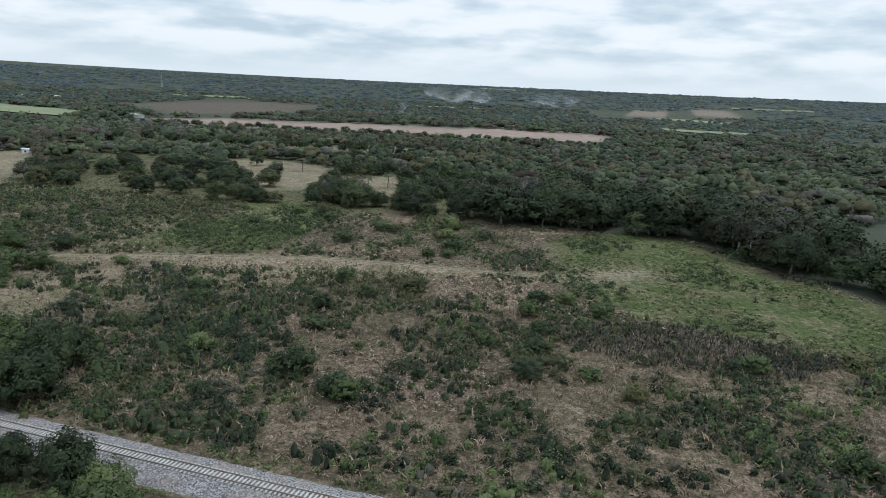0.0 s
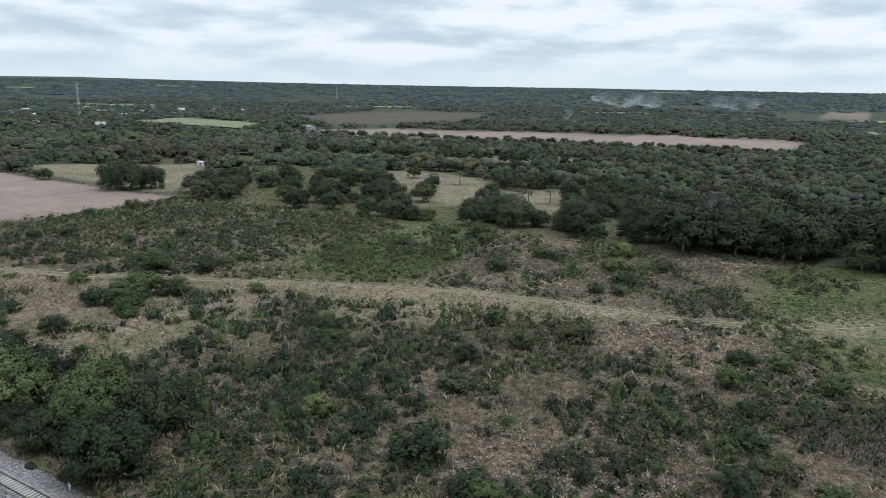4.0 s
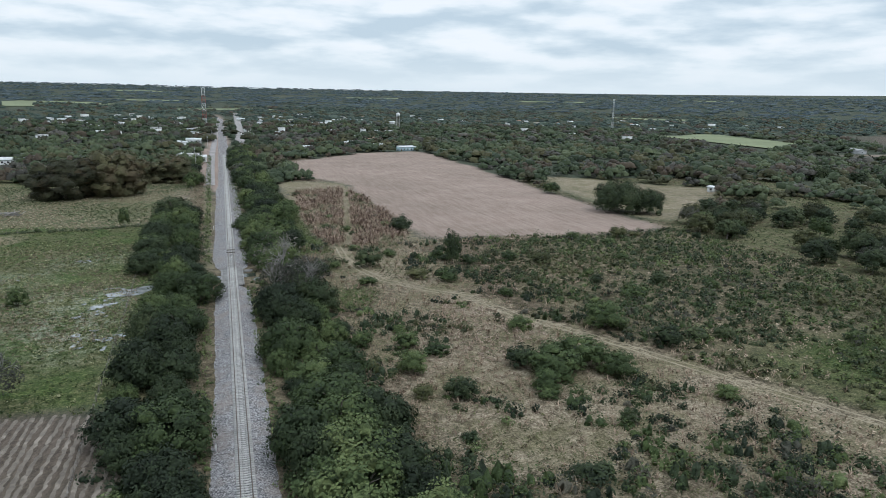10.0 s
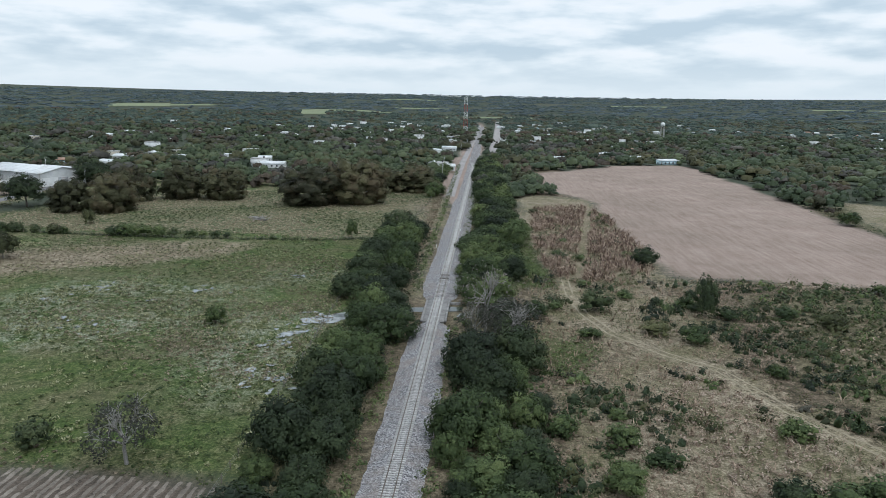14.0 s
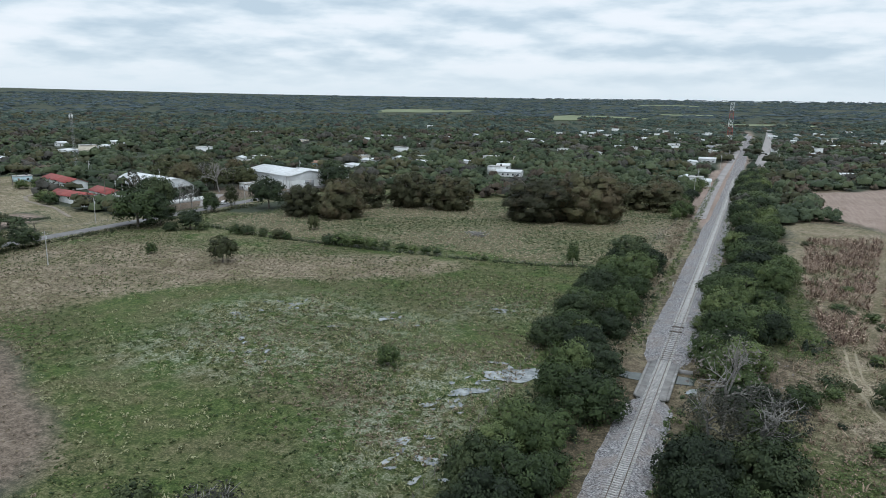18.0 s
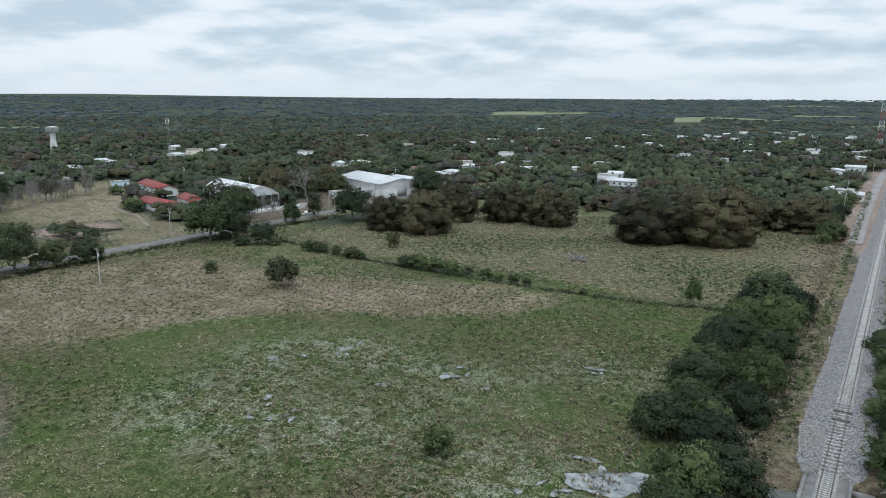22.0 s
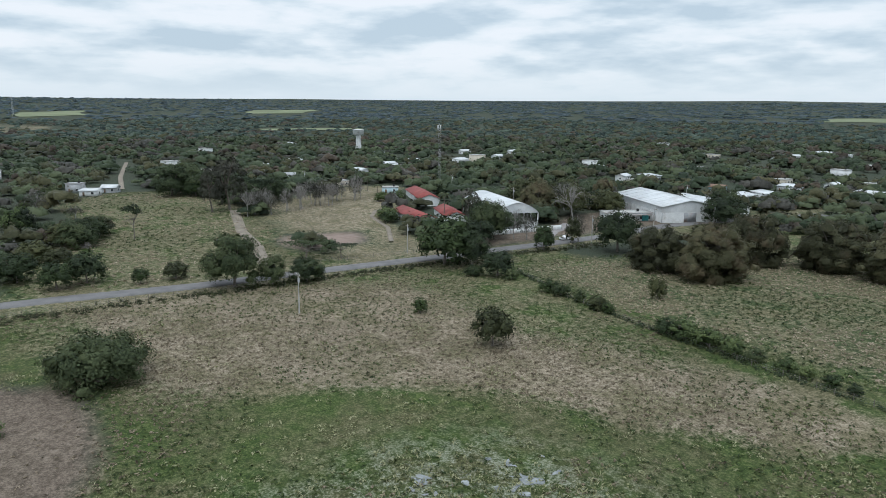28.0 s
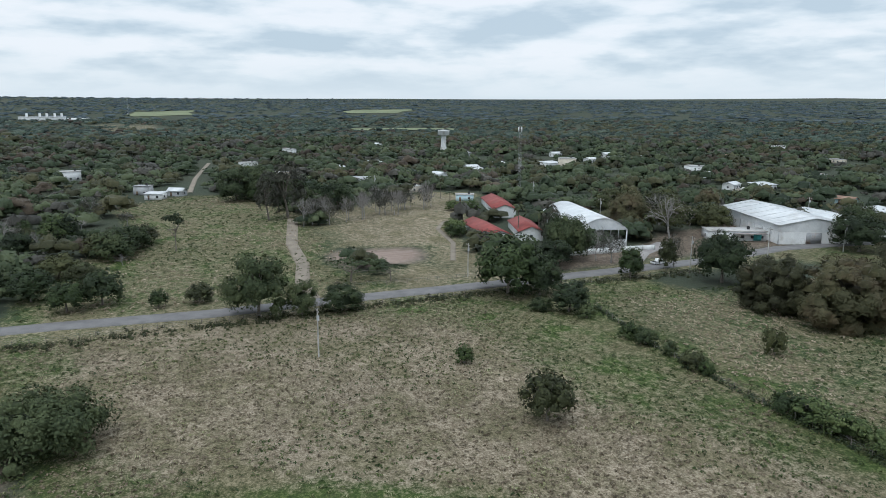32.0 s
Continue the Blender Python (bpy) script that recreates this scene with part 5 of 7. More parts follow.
for i in range(9):
    x = -L / 2 + L * i / 8
    part("pilaster", slab(x - 0.2, x + 0.2, W / 2 + 0.003, W / 2 + 0.2, -0.4, 4.5), M_GREYW, ware)

annex = thing("warehouse_annex", at_pose(-228 - 0.92 * 30 + 0.39 * 38, 431 + 0.39 * 30 + 0.92 * 38, -0.92, 0.39), "lower white warehouse annex with pale metal roof", "warehouse")
part("wall", gable_walls(44, 20, 5.0, 1.6), M_WHITE, annex)
part("roof", gable_roof(44, 20, 5.0, 1.6, 0.5), M_METAL, annex)

# arched sports roof at the school
dome = thing("arched_hall", at_pose(-248 - 0.96 * 22, 364 + 0.28 * 22, -0.96, 0.28), "open sports court under a large white arched metal roof", "hall")
n, L, W, H, R = 18, 46.0, 19.0, 6.4, 4.4
arc = [(-W / 2 + W * i / n, H + R * math.sin(math.pi * i / n) ** 0.9 if 0 < i < n else H) for i in range(n + 1)]
v, f = [], []
for x in (-L / 2, L / 2):
    v += [(x, y, z) for y, z in arc] + [(x, y, z - 0.18) for y, z in arc]
m_ = n + 1
for i in range(n):
    f += [(i, i + 1, 2 * m_ + i + 1, 2 * m_ + i), (m_ + i + 1, m_ + i, 3 * m_ + i, 3 * m_ + i + 1), (i, m_ + i, m_ + i + 1, i + 1), (2 * m_ + i + 1, 3 * m_ + i + 1, 3 * m_ + i, 2 * m_ + i)]
part("roof", (v, f), M_METAL, dome, "white curved sheet-metal roof", True)
for x in (-L / 2 + 0.3, L / 2 - 0.3):
    v, f = [], []
    for y, z in arc:
        v += [(x - 0.05, y, z - 0.2), (x - 0.05, y, H - 0.1), (x + 0.05, y, z - 0.2), (x + 0.05, y, H - 0.1)]
    for i in range(n):
        a, b = i * 4, i * 4 + 4
        f += [(a, a + 1, b + 1, b), (a + 2, b + 2, b + 3, a + 3)]
    part("gable_sheet", (v, f), M_METAL, dome, "pale grey end sheet")
for i in range(7):
    x = -L / 2 + 0.6 + (L - 1.2) * i / 6
    for y in (-W / 2 + 0.2, W / 2 - 0.2):
        part("column", slab(x - 0.18, x + 0.18, y - 0.18, y + 0.18, -0.5, H), M_WHITE, dome)
part("court", slab(-L / 2, L / 2, -W / 2, W / 2, -0.3, 0.15), M_CONC, dome)
part("end_wall", slab(-L / 2 + 0.4, -L / 2 + 0.6, -W / 2 + 0.5, W / 2 - 0.5, 0.15, 2.6), M_WHITE, dome)

for x, y, ux, uy, l, w in ((-281, 334, -0.98, 0.17, 33, 9.5), (-331, 367, -0.91, 0.33, 40, 10), (-280, 351, -0.93, 0.35, 26, 9)):
    house(at_pose(x, y, ux, uy), l, w, 3.4, M_WHITE, M_RED, "gable", "single-storey white school block with a red gabled roof", "school_block", "school blocks", 1.8)
hut = house(at_pose(-362, 365, 0.45, 0.89), 9, 6, 3.2, M_BLUEW, M_CONC, "flat", "small pale blue flat-roofed house at the lawn", "small_house")
house(at_pose(-450, 338, 0.45, 0.89), 15, 9, 3.6, M_WHITE, M_METALG, "gable", "white house with a grey hipped roof and arched porch", "villa")
house(at_pose(-411, 282, 0.3, 0.95), 7, 6, 6.0, M_WHITE, M_METAL, "shed", "narrow white two-storey house between trees", "tall_house")
house(at_pose(-488, 514, 0.4, 0.9), 12, 9, 8.5, M_CREAM, M_CONC, "flat", "tall cream flat-roofed house above the trees", "tall_house")
house(at_pose(-426, 222, 0.5, 0.87), 9, 6, 2.8, M_WHITE, M_METAL, "shed", "low white house at the end of a lane", "lane_house")
house(at_pose(-436, 233, 0.5, 0.87), 8, 6, 2.8, M_GREYW, M_METAL, "gable", "low grey house at the end of a lane", "lane_house")
house(at_pose(-446, 217, 0.5, 0.87), 8, 6, 4.8, M_GREYW, M_METALG, "flat", "grey two-storey block house", "tall_house")
house(at_pose(166, 659, 0.96, 0.27), 17, 7, 3.4, M_BLUEW, M_METAL, "shed", "long pale blue house at the end of the stubble field", "field_house")
house(at_pose(140, 680, 0.95, 0.2), 22, 9, 4.5, M_WHITE, M_METAL, "flat", "white flat-roofed house behind the stubble field", "field_house")
house(at_pose(78, 662, 0.95, 0.2), 12, 8, 3.6, M_WHITE, M_METAL, "shed", "white house with a metal roof at the field", "field_house")
house(at_pose(630, 592, 0.3, 0.95), 20, 9, 3.4, M_GREYW, M_METALG, "gable", "long grey farm shed at the edge of a ploughed field", "farm_shed", "farm sheds")
house(at_pose(266, 360, 0.8, 0.6), 7, 4, 2.4, M_WHITE, M_METAL, "shed", "small white field hut in a pale pasture", "field_hut", "farm sheds")
house(at_pose(-15, 571, 0.98, 0.1), 14, 9, 3.4, M_WHITE, M_METAL, "gable", "house with a white metal roof beside the railway", "track_house")
house(at_pose(-140, 566, 0.98, 0.1), 18, 9, 3.2, M_WHITE, M_METAL, "gable", "low house with a pale roof behind the mango trees", "track_house")
shop = house(at_pose(-243, 424, 0.45, 0.89), 22, 9, 3.6, M_WHITE, M_CONC, "flat", "white flat-roofed roadside shops with a teal front", "roadside_shop")
part("shutter", slab(6.0, 9.0, -4.62, -4.51, 0.1, 2.7), M_TEAL, shop, "teal roller shutter")
part("awning", slab(-2, 10.5, -7.2, -4.6, 3.0, 3.12), M_METALG, shop, "grey sheet awning")

gate_wall = thing("boundary_wall", at_pose(-240, 362, 0.12, 0.99), "low white school boundary wall", "wall", kind="structure")
for i in range(7):
    part("panel", slab(-17 + i * 5, -12.15 + i * 5, -0.1, 0.1, -0.4, 2.0), M_WHITE, gate_wall)
    part("pillar", slab(-12.13 + i * 5, -11.9 + i * 5, -0.16, 0.16, -0.4, 2.3), M_GREYW, gate_wall)

# village and town houses among the trees
rh = random.Random(21)
proto = {}
SPEC = ((10, 7, 3.1, M_WHITE, M_METAL, "gable", "small white house with a pale metal roof"), (9, 7, 3.0, M_GREYW, M_METALG, "shed", "grey block house with a sheet roof"),
        (11, 8, 3.2, M_CREAM, M_CONC, "flat", "cream flat-roofed concrete house"), (12, 8, 5.8, M_WHITE, M_CONC, "flat", "two-storey white concrete house"),
        (9, 6, 2.9, M_BLUEW, M_RUST, "gable", "pale blue house with a rusty sheet roof"), (14, 9, 3.4, M_WHITE, M_METAL, "shed", "wide white house with a bright metal roof"))
HOUSES = []


def village(x, y, a, k):
    L, W, h, wall, roof, style, label = SPEC[k]
    m = pose(x, y, gz(x, y), 0, 0, a)
    if k not in proto:
        proto[k] = house(m, L, W, h, wall, roof, style, label)
    else:
        copy_thing(proto[k], m)
    HOUSES.append((x, y))


for i, (x, y) in enumerate(((-266, 594), (-261, 632), (-252, 663), (-194, 627), (-152, 574), (-125, 588), (-137, 753), (-126, 797), (-160, 613), (-291, 625), (-313, 1192), (-262, 1183), (-527, 1277), (-259, 1210), (-222, 1250),
                            (-348, 534), (-328, 526), (-338, 548), (-425, 580), (-393, 618), (-365, 629), (-255, 530), (-465, 397), (-523, 539), (-531, 347), (-538, 178), (-540, 155), (-66, 1370), (176, 1598))):
    village(x, y, (8, 95, 20, 110)[i % 4], (5, 0, 2, 5, 3, 0, 1)[i % 7])
for i in range(230):
    t = rh.random()
    if t < 0.42:
        y = rh.uniform(560, 1500)
        x = rh.choice((-1, 1)) * rh.uniform(28, 60 + 0.16 * y) + 12
        if x > 30 and y < 700:
            continue
    elif t < 0.70:
        a, d = rh.uniform(-1.42, -0.25), rh.uniform(400, 900)
        x, y = math.sin(a) * d - 30, 200 + math.cos(a) * d
        if x > -250 and y < 470 or x < -380 and y < 260:
            continue
    else:
        a, d = rh.uniform(0.05, 0.85), rh.uniform(750, 1500)
        x, y = math.sin(a) * d, 200 + math.cos(a) * d
    if any(math.hypot(x - hx, y - hy) < 19 for hx, hy in HOUSES) or any(bool(inside(p, x, y)) for p in (PINK, LAWN, YARD, WESTFIELD, FARGREEN[0], FARPINK[0], DARKSOIL[0])):
        continue
    village(x, y, rh.choice((0, 90, 12, 100)) + rh.uniform(-12, 12), rh.choice((0, 0, 1, 2, 3, 4, 5, 5)))


# ---- towers, poles, fences, car ----
def tower(name, x, y, h, w0, w1, mats, label, bays=10):
    """A four-legged lattice mast."""
    ob = thing(name, pose(x, y, gz(x, y)), label, "tower")
    def half(z):
        return (w0 + (w1 - w0) * z / h) / 2
    for sx, sy in ((-1, -1), (1, -1), (1, 1), (-1, 1)):
        for b in range(5):
            z0, z1 = h * b / 5, h * (b + 1) / 5
            part("leg", tube([(sx * half(z0), sy * half(z0), z0 - (0.3 if b == 0 else 0)), (sx * half(z1), sy * half(z1), z1)], [w0 * 0.026, w0 * 0.026], 4), mats[b % len(mats)], ob)
    for b in range(bays):
        z0, z1 = h * b / bays, h * (b + 1) / bays
        m_ = mats[int(b * 5 / bays) % len(mats)]
        sh = []
        for (ax, ay), (bx, by) in (((-1, -1), (1, -1)), ((1, -1), (1, 1)), ((1, 1), (-1, 1)), ((-1, 1), (-1, -1))):
            p, q = half(z0), half(z1)
            sh += [tube([(ax * p, ay * p, z0), (bx * q, by * q, z1)], [w0 * 0.014, w0 * 0.014], 4), tube([(bx * p, by * p, z0), (ax * q, ay * q, z1)], [w0 * 0.014, w0 * 0.014], 4), tube([(ax * q, ay * q, z1), (bx * q, by * q, z1)], [w0 * 0.014, w0 * 0.014], 4)]
        part("bracing", join(sh), m_, ob)
    for k in range(3):
        a = k * 2.1
        part("antenna", slab(math.cos(a) * (w1 / 2 + 0.4) - 0.2, math.cos(a) * (w1 / 2 + 0.4) + 0.2, math.sin(a) * (w1 / 2 + 0.4) - 0.2, math.sin(a) * (w1 / 2 + 0.4) + 0.2, h - 3, h - 0.6), M_WHITE, ob)
    return ob


tower("radio_tower", -14, 1130, 54, 6.5, 4.0, (M_WHITE, M_REDP), "red and white lattice radio tower beside the railway")
tower("radio_mast", -347, 388, 38, 1.1, 1.1, (M_GREYW, M_WIRE), "slender grey lattice mast above the village", 22)
tower("radio_mast", 586, 995, 50, 3.0, 1.4, (M_WHITE, M_GREYW), "slender pale lattice mast above the trees", 14)
tower("radio_mast", 1882, 1568, 46, 4.0, 2.0, (M_GREYW,), "distant grey lattice mast near the horizon", 8)
tower("radio_mast", -2200, 238, 52, 4.0, 2.0, (M_GREYW,), "distant grey lattice mast near the horizon", 8)

wt_ = thing("water_tower", pose(-659, 490, gz(-659, 490)), "white concrete water tower with a wide drum", "water tower")
part("shaft", tube([(0, 0, -0.5), (0, 0, 9), (0, 0, 19.5)], [3.4, 2.1, 1.9], 16), M_WHITE, wt_, smooth=True)
part("drum", tube([(0, 0, 18.2), (0, 0, 19.2), (0, 0, 23.2), (0, 0, 23.4), (0, 0, 24.2)], [2.2, 5.6, 5.6, 5.8, 0.3], 24), M_WHITE, wt_)
for k in range(6):
    w = k * math.pi / 3
    part("rib", tube([(math.cos(w) * 3.2, math.sin(w) * 3.2, -0.4), (math.cos(w) * 2.3, math.sin(w) * 2.3, 9), (math.cos(w) * 2.0, math.sin(w) * 2.0, 18.6)], [0.4, 0.35, 0.4], 6), M_WHITE, wt_)
tk = thing("water_tank", pose(258, 1050, gz(258, 1050)), "white elevated water tank above the town trees", "water tower")
for sx, sy in ((-1, -1), (1, -1), (1, 1), (-1, 1)):
    part("leg", tube([(sx * 2.4, sy * 2.4, -0.4), (sx * 1.8, sy * 1.8, 19)], [0.3, 0.25], 6), M_CONC, tk)
part("drum", tube([(0, 0, 18.5), (0, 0, 19), (0, 0, 23), (0, 0, 24.4)], [0.3, 2.8, 2.8, 0.3], 20), M_WHITE, tk)


def utility_pole(x, y, h, turn, label, proto_=[]):
    if proto_:
        ob = copy_thing(proto_[0], pose(x, y, gz(x, y), 0, 0, turn))
        return ob
    ob = thing("utility_pole", pose(x, y, gz(x, y), 0, 0, turn), label, "pole", "utility poles")
    part("post", tube([(0, 0, -0.5), (0, 0, h)], [0.17, 0.11], 8), M_CONC, ob)
    part("crossarm", slab(-1.1, 1.1, -0.06, 0.06, h - 0.7, h - 0.55), M_POST, ob)
    for x_ in (-1.0, 0.0, 1.0):
        part("insulator", tube([(x_, 0, h - 0.55), (x_, 0, h - 0.3)], [0.06, 0.04], 6), M_WHITE, ob)
    part("transformer", tube([(0.32, 0, h - 2.4), (0.32, 0, h - 1.4)], [0.28, 0.28], 8), M_GREYW, ob)
    proto_.append(ob)
    return ob


for x, y, t in ((-180, 241, 0), (-211, 371, 0), (-213, 408, 10), (-208, 440, 10), (-229, 300, 0), (-14, 520, 0), (-16, 575, 0), (-12, 640, 0), (-8, 720, 0), (-4, 800, 0), (36, 760, 0), (38, 860, 0), (42, 980, 0), (-400, 330, 60), (-345, 395, 60), (-262, 490, 30), (-290, 395, 30)):
    utility_pole(x, y, 10.5, t, "grey concrete utility pole with a wooden crossarm")


def fence(name, line, step, label, h=1.35, wires=3):
    pts = curve_line(line, step)
    ob = thing(name, pose(0, 0, 0), label, "fence", kind="structure")
    rg = random.Random(int(line[0][0]))
    shapes = []
    me = [quads("post", *tube([(0, 0, -0.3), (0.03 * k, 0.02, h * 0.6), (0.05 * k, 0.0, h)], [0.08, 0.07, 0.06], 6), M_POST) for k in (-1, 0, 1)]
    for x, y in pts:
        p = new("post", me[rg.randrange(3)])
        p.parent = ob
        p.matrix_basis = pose(x, y, gz(x, y), rg.uniform(-4, 4), rg.uniform(-4, 4), rg.uniform(0, 360))
    for k in range(wires):
        part("wire", tube([(x, y, gz(x, y) + h * (0.35 + 0.28 * k)) for x, y in pts], [0.012] * len(pts), 3), M_WIRE, ob)
    return ob


fence("pasture_fence", [(-187, 316), (-160, 309), (-126, 306), (-82, 305), (-46, 308), (-24, 313)], 3.2, "old wooden post and wire fence across the pasture")
fence("road_fence", [(-213, 170), (-213, 260), (-209, 320), (-206, 350), (-204, 372)], 3.2, "wooden post and wire fence along the road")
fence("lawn_fence", [(-232, 262), (-229, 290), (-227, 320)], 3.0, "thin wire fence on posts along the lawn")
fence("track_fence", [(-19, 60), (-22, 140), (-23, 200), (-25, 270), (-24, 312)], 3.4, "wooden post and wire fence along the trackside trees")
fence("lane_fence", [(-24, 316), (-18, 350), (-14, 400), (-14, 440)], 3.2, "wooden post and wire fence beside the railway")
fence("scrub_fence", [(7, 40), (7.5, 90)], 3.2, "leaning post and wire fence at the scrub edge")

for x, y in ((3.6, 78), (-3.6, 128), (-3.5, 300), (3.8, 330)):
    mk = thing("track_marker", pose(x, y, 0), "short white marker post beside the ballast", "post", "track markers")
    part("post", slab(-0.1, 0.1, -0.1, 0.1, -0.2, 1.3), M_WHITE, mk)
    part("cap", slab(-0.12, 0.12, -0.12, 0.12, 1.3, 1.4), M_GREYW, mk)


def pickup(x, y, a, label):
    ob = thing("pickup_truck", pose(x, y, gz(x, y) + 0.2, 0, 0, a), label, "car")
    prof = [(-2.6, 0.45), (2.6, 0.45), (2.65, 0.95), (1.5, 1.08), (0.75, 1.75), (-0.65, 1.78), (-0.95, 1.05), (-2.6, 1.02)]
    n = len(prof)
    v = [(px, -0.92, pz) for px, pz in prof] + [(px, 0.92, pz) for px, pz in prof]
    f = [(i, (i + 1) % n, n + (i + 1) % n, n + i) for i in range(n)] + [(0, 1, 2, 3), (0, 3, 6, 7), (3, 4, 5, 6), (n + 3, n + 2, n + 1, n), (n + 7, n + 6, n + 3, n), (n + 6, n + 5, n + 4, n + 3)]
    part("body", (v, f), M_CAR, ob, "white painted body")
    part("bed", slab(-2.5, -1.05, -0.75, 0.75, 1.03, 1.06), M_TYRE, ob)
    for sy in (-0.925, 0.925):
        part("side_window", ([(1.2, sy, 1.14), (0.68, sy, 1.66), (-0.58, sy, 1.68), (-0.75, sy, 1.12), (1.2, sy * 1.01, 1.14), (0.68, sy * 1.01, 1.66), (-0.58, sy * 1.01, 1.68), (-0.75, sy * 1.01, 1.12)], [(0, 1, 2, 3), (4, 5, 6, 7)]), M_GLASS, ob)
    part("windscreen", ([(1.49, -0.8, 1.11), (1.49, 0.8, 1.11), (0.79, 0.75, 1.74), (0.79, -0.75, 1.74), (1.52, -0.8, 1.12), (1.52, 0.8, 1.12), (0.82, 0.75, 1.75), (0.82, -0.75, 1.75)], [(0, 1, 2, 3), (4, 5, 6, 7)]), M_GLASS, ob)
    for sx in (-1.6, 1.65):
        for sy in (-0.86, 0.86):
            w = part("wheel", tube([(sx, sy - 0.12, 0.38), (sx, sy + 0.12, 0.38)], [0.38, 0.38], 14), M_TYRE, ob)
            part("rim", tube([(sx, sy - 0.14, 0.38), (sx, sy + 0.14, 0.38)], [0.2, 0.2], 10), M_METAL, w)
    for sy in (-0.65, 0.65):
        part("headlight", slab(2.6, 2.68, sy - 0.2, sy + 0.2, 0.72, 0.9), M_METAL, ob)
    return ob


pickup(-219, 365, 92, "white pickup truck standing on the road by the school entrance")
pickup(30, 905, 88, "white pickup truck parked in the dusty street")

logs = thing("brush_pile", pose(-80, 346, 0), "pile of cut grey branches and logs in the pasture", "log pile")
rg = np.random.RandomState(5)
for i in range(26):
    a, z = rg.uniform(0, 6.28), rg.uniform(0.1, 1.4)
    c0 = np.array([rg.normal(0, 1.8), rg.normal(0, 1.2), z])
    d = np.array([math.cos(a), math.sin(a), rg.uniform(-0.25, 0.25)]) * rg.uniform(1.0, 3.0)
    part("branch", tube([c0 - d, c0 + rg.normal(0, 0.15, 3), c0 + d], [0.16, 0.13, 0.06], 5), M_DEAD, logs)


# ---- undergrowth, grass and woods ----
def scatter(poly, step, rg, jitter=0.5):
    a = np.array(poly)
    xs, ys = np.arange(a[:, 0].min(), a[:, 0].max(), step), np.arange(a[:, 1].min(), a[:, 1].max(), step)
    X, Y = np.meshgrid(xs, ys)
    X = X.ravel() + rg.uniform(-jitter, jitter, X.size) * step
    Y = Y.ravel() + rg.uniform(-jitter, jitter, Y.size) * step
    m = inside(poly, X, Y)
    return X[m], Y[m]


def wavy(x, y, s_, k=0.0):
    return 0.5 + 0.25 * (np.sin(x / s_ + 1.7 * np.sin(y / s_ * 0.7 + k)) + np.sin(y / s_ * 1.3 + 1.1 * np.sin(x / s_ * 0.9 + 2 * k)))


def heaps(name, x, y, r, h, n, size, mat, seed, label, category="undergrowth", lobes=3, up=0.45, core=False):
    """Many plants in one mesh: n leaf sprays on each heap, set in a few lobes."""
    rg = np.random.RandomState(seed)
    k = len(x)
    lob = rg.normal(0, 0.5, (k, lobes, 2))
    which = rg.randint(0, lobes, (k, n))
    off = np.take_along_axis(lob, which[:, :, None].repeat(2, 2), 1) * 0.75
    d = rg.normal(0, 1, (k, n, 3))
    d /= np.linalg.norm(d, axis=2)[:, :, None]
    d[:, :, 2] = np.abs(d[:, :, 2])
    rad = rg.uniform(0.55 if core else 0.45, 1.15 if core else 1.0, (k, n, 1)) ** 0.6
    p = d * rad * 0.62
    p[:, :, :2] += off
    hs = rg.uniform(0.7, 1.1, (k, lobes))
    z = p[:, :, 2] / 0.62 * np.take_along_axis(hs, which, 1)
    c_ = np.stack([x[:, None] + p[:, :, 0] * r[:, None], y[:, None] + p[:, :, 1] * r[:, None], ground_z(x, y)[:, None] + 0.08 + z * h[:, None]], -1)
    sz = (np.asarray(size) * np.ones(k))[:, None].repeat(n, 1)
    whole = p * (1, 1, 1.3) + (0, 0, 0.15)
    way = d * 0.5 + whole / (np.linalg.norm(whole, axis=2)[:, :, None] + 1e-9) * 0.6
    way /= np.linalg.norm(way, axis=2)[:, :, None] + 1e-9
    v, f, nn = leaf_cards(rg, c_.reshape(-1, 3), way.reshape(-1, 3), sz.ravel(), up)
    each = rg.uniform(0, 1, k)
    tint = each.repeat(n * 4)
    if core:
        # a leafy mound inside each lobe
        dome = np.array(DOME)
        P = dome[None, None] * rg.uniform(0.55, 1.25, (k, lobes, 13, 1)) * rg.uniform(0.15, 0.27, (k, lobes, 1, 1))
        P[..., 2] = (dome[None, None, :, 2] + 0.25) / 1.1 * hs[:, :, None] * rg.uniform(0.30, 0.56, (k, lobes, 13))
        P[..., :2] += lob[:, :, None, :] * 0.75
        W = np.stack([x[:, None, None] + P[..., 0] * r[:, None, None], y[:, None, None] + P[..., 1] * r[:, None, None], ground_z(x, y)[:, None, None] + 0.04 + P[..., 2] * h[:, None, None]], -1)
        dn = dome + (0, 0, 0.35) + rg.normal(0, 0.55, (k * lobes, 13, 3))
        dn /= np.linalg.norm(dn, axis=2)[:, :, None] + 1e-9
        f = np.concatenate([f, (np.array(DOME_F)[None] + 13 * np.arange(k * lobes)[:, None, None]).reshape(-1, 4) + len(v)])
        v, nn = np.concatenate([v, W.reshape(-1, 3)]), np.concatenate([nn, dn.reshape(-1, 3)])
        tint = np.concatenate([tint, each.repeat(lobes * 13)])
    return tagged(new(name, quads(name, v, f, mat, tint, smooth=core, normals=nn)), label, category, kind="stuff")


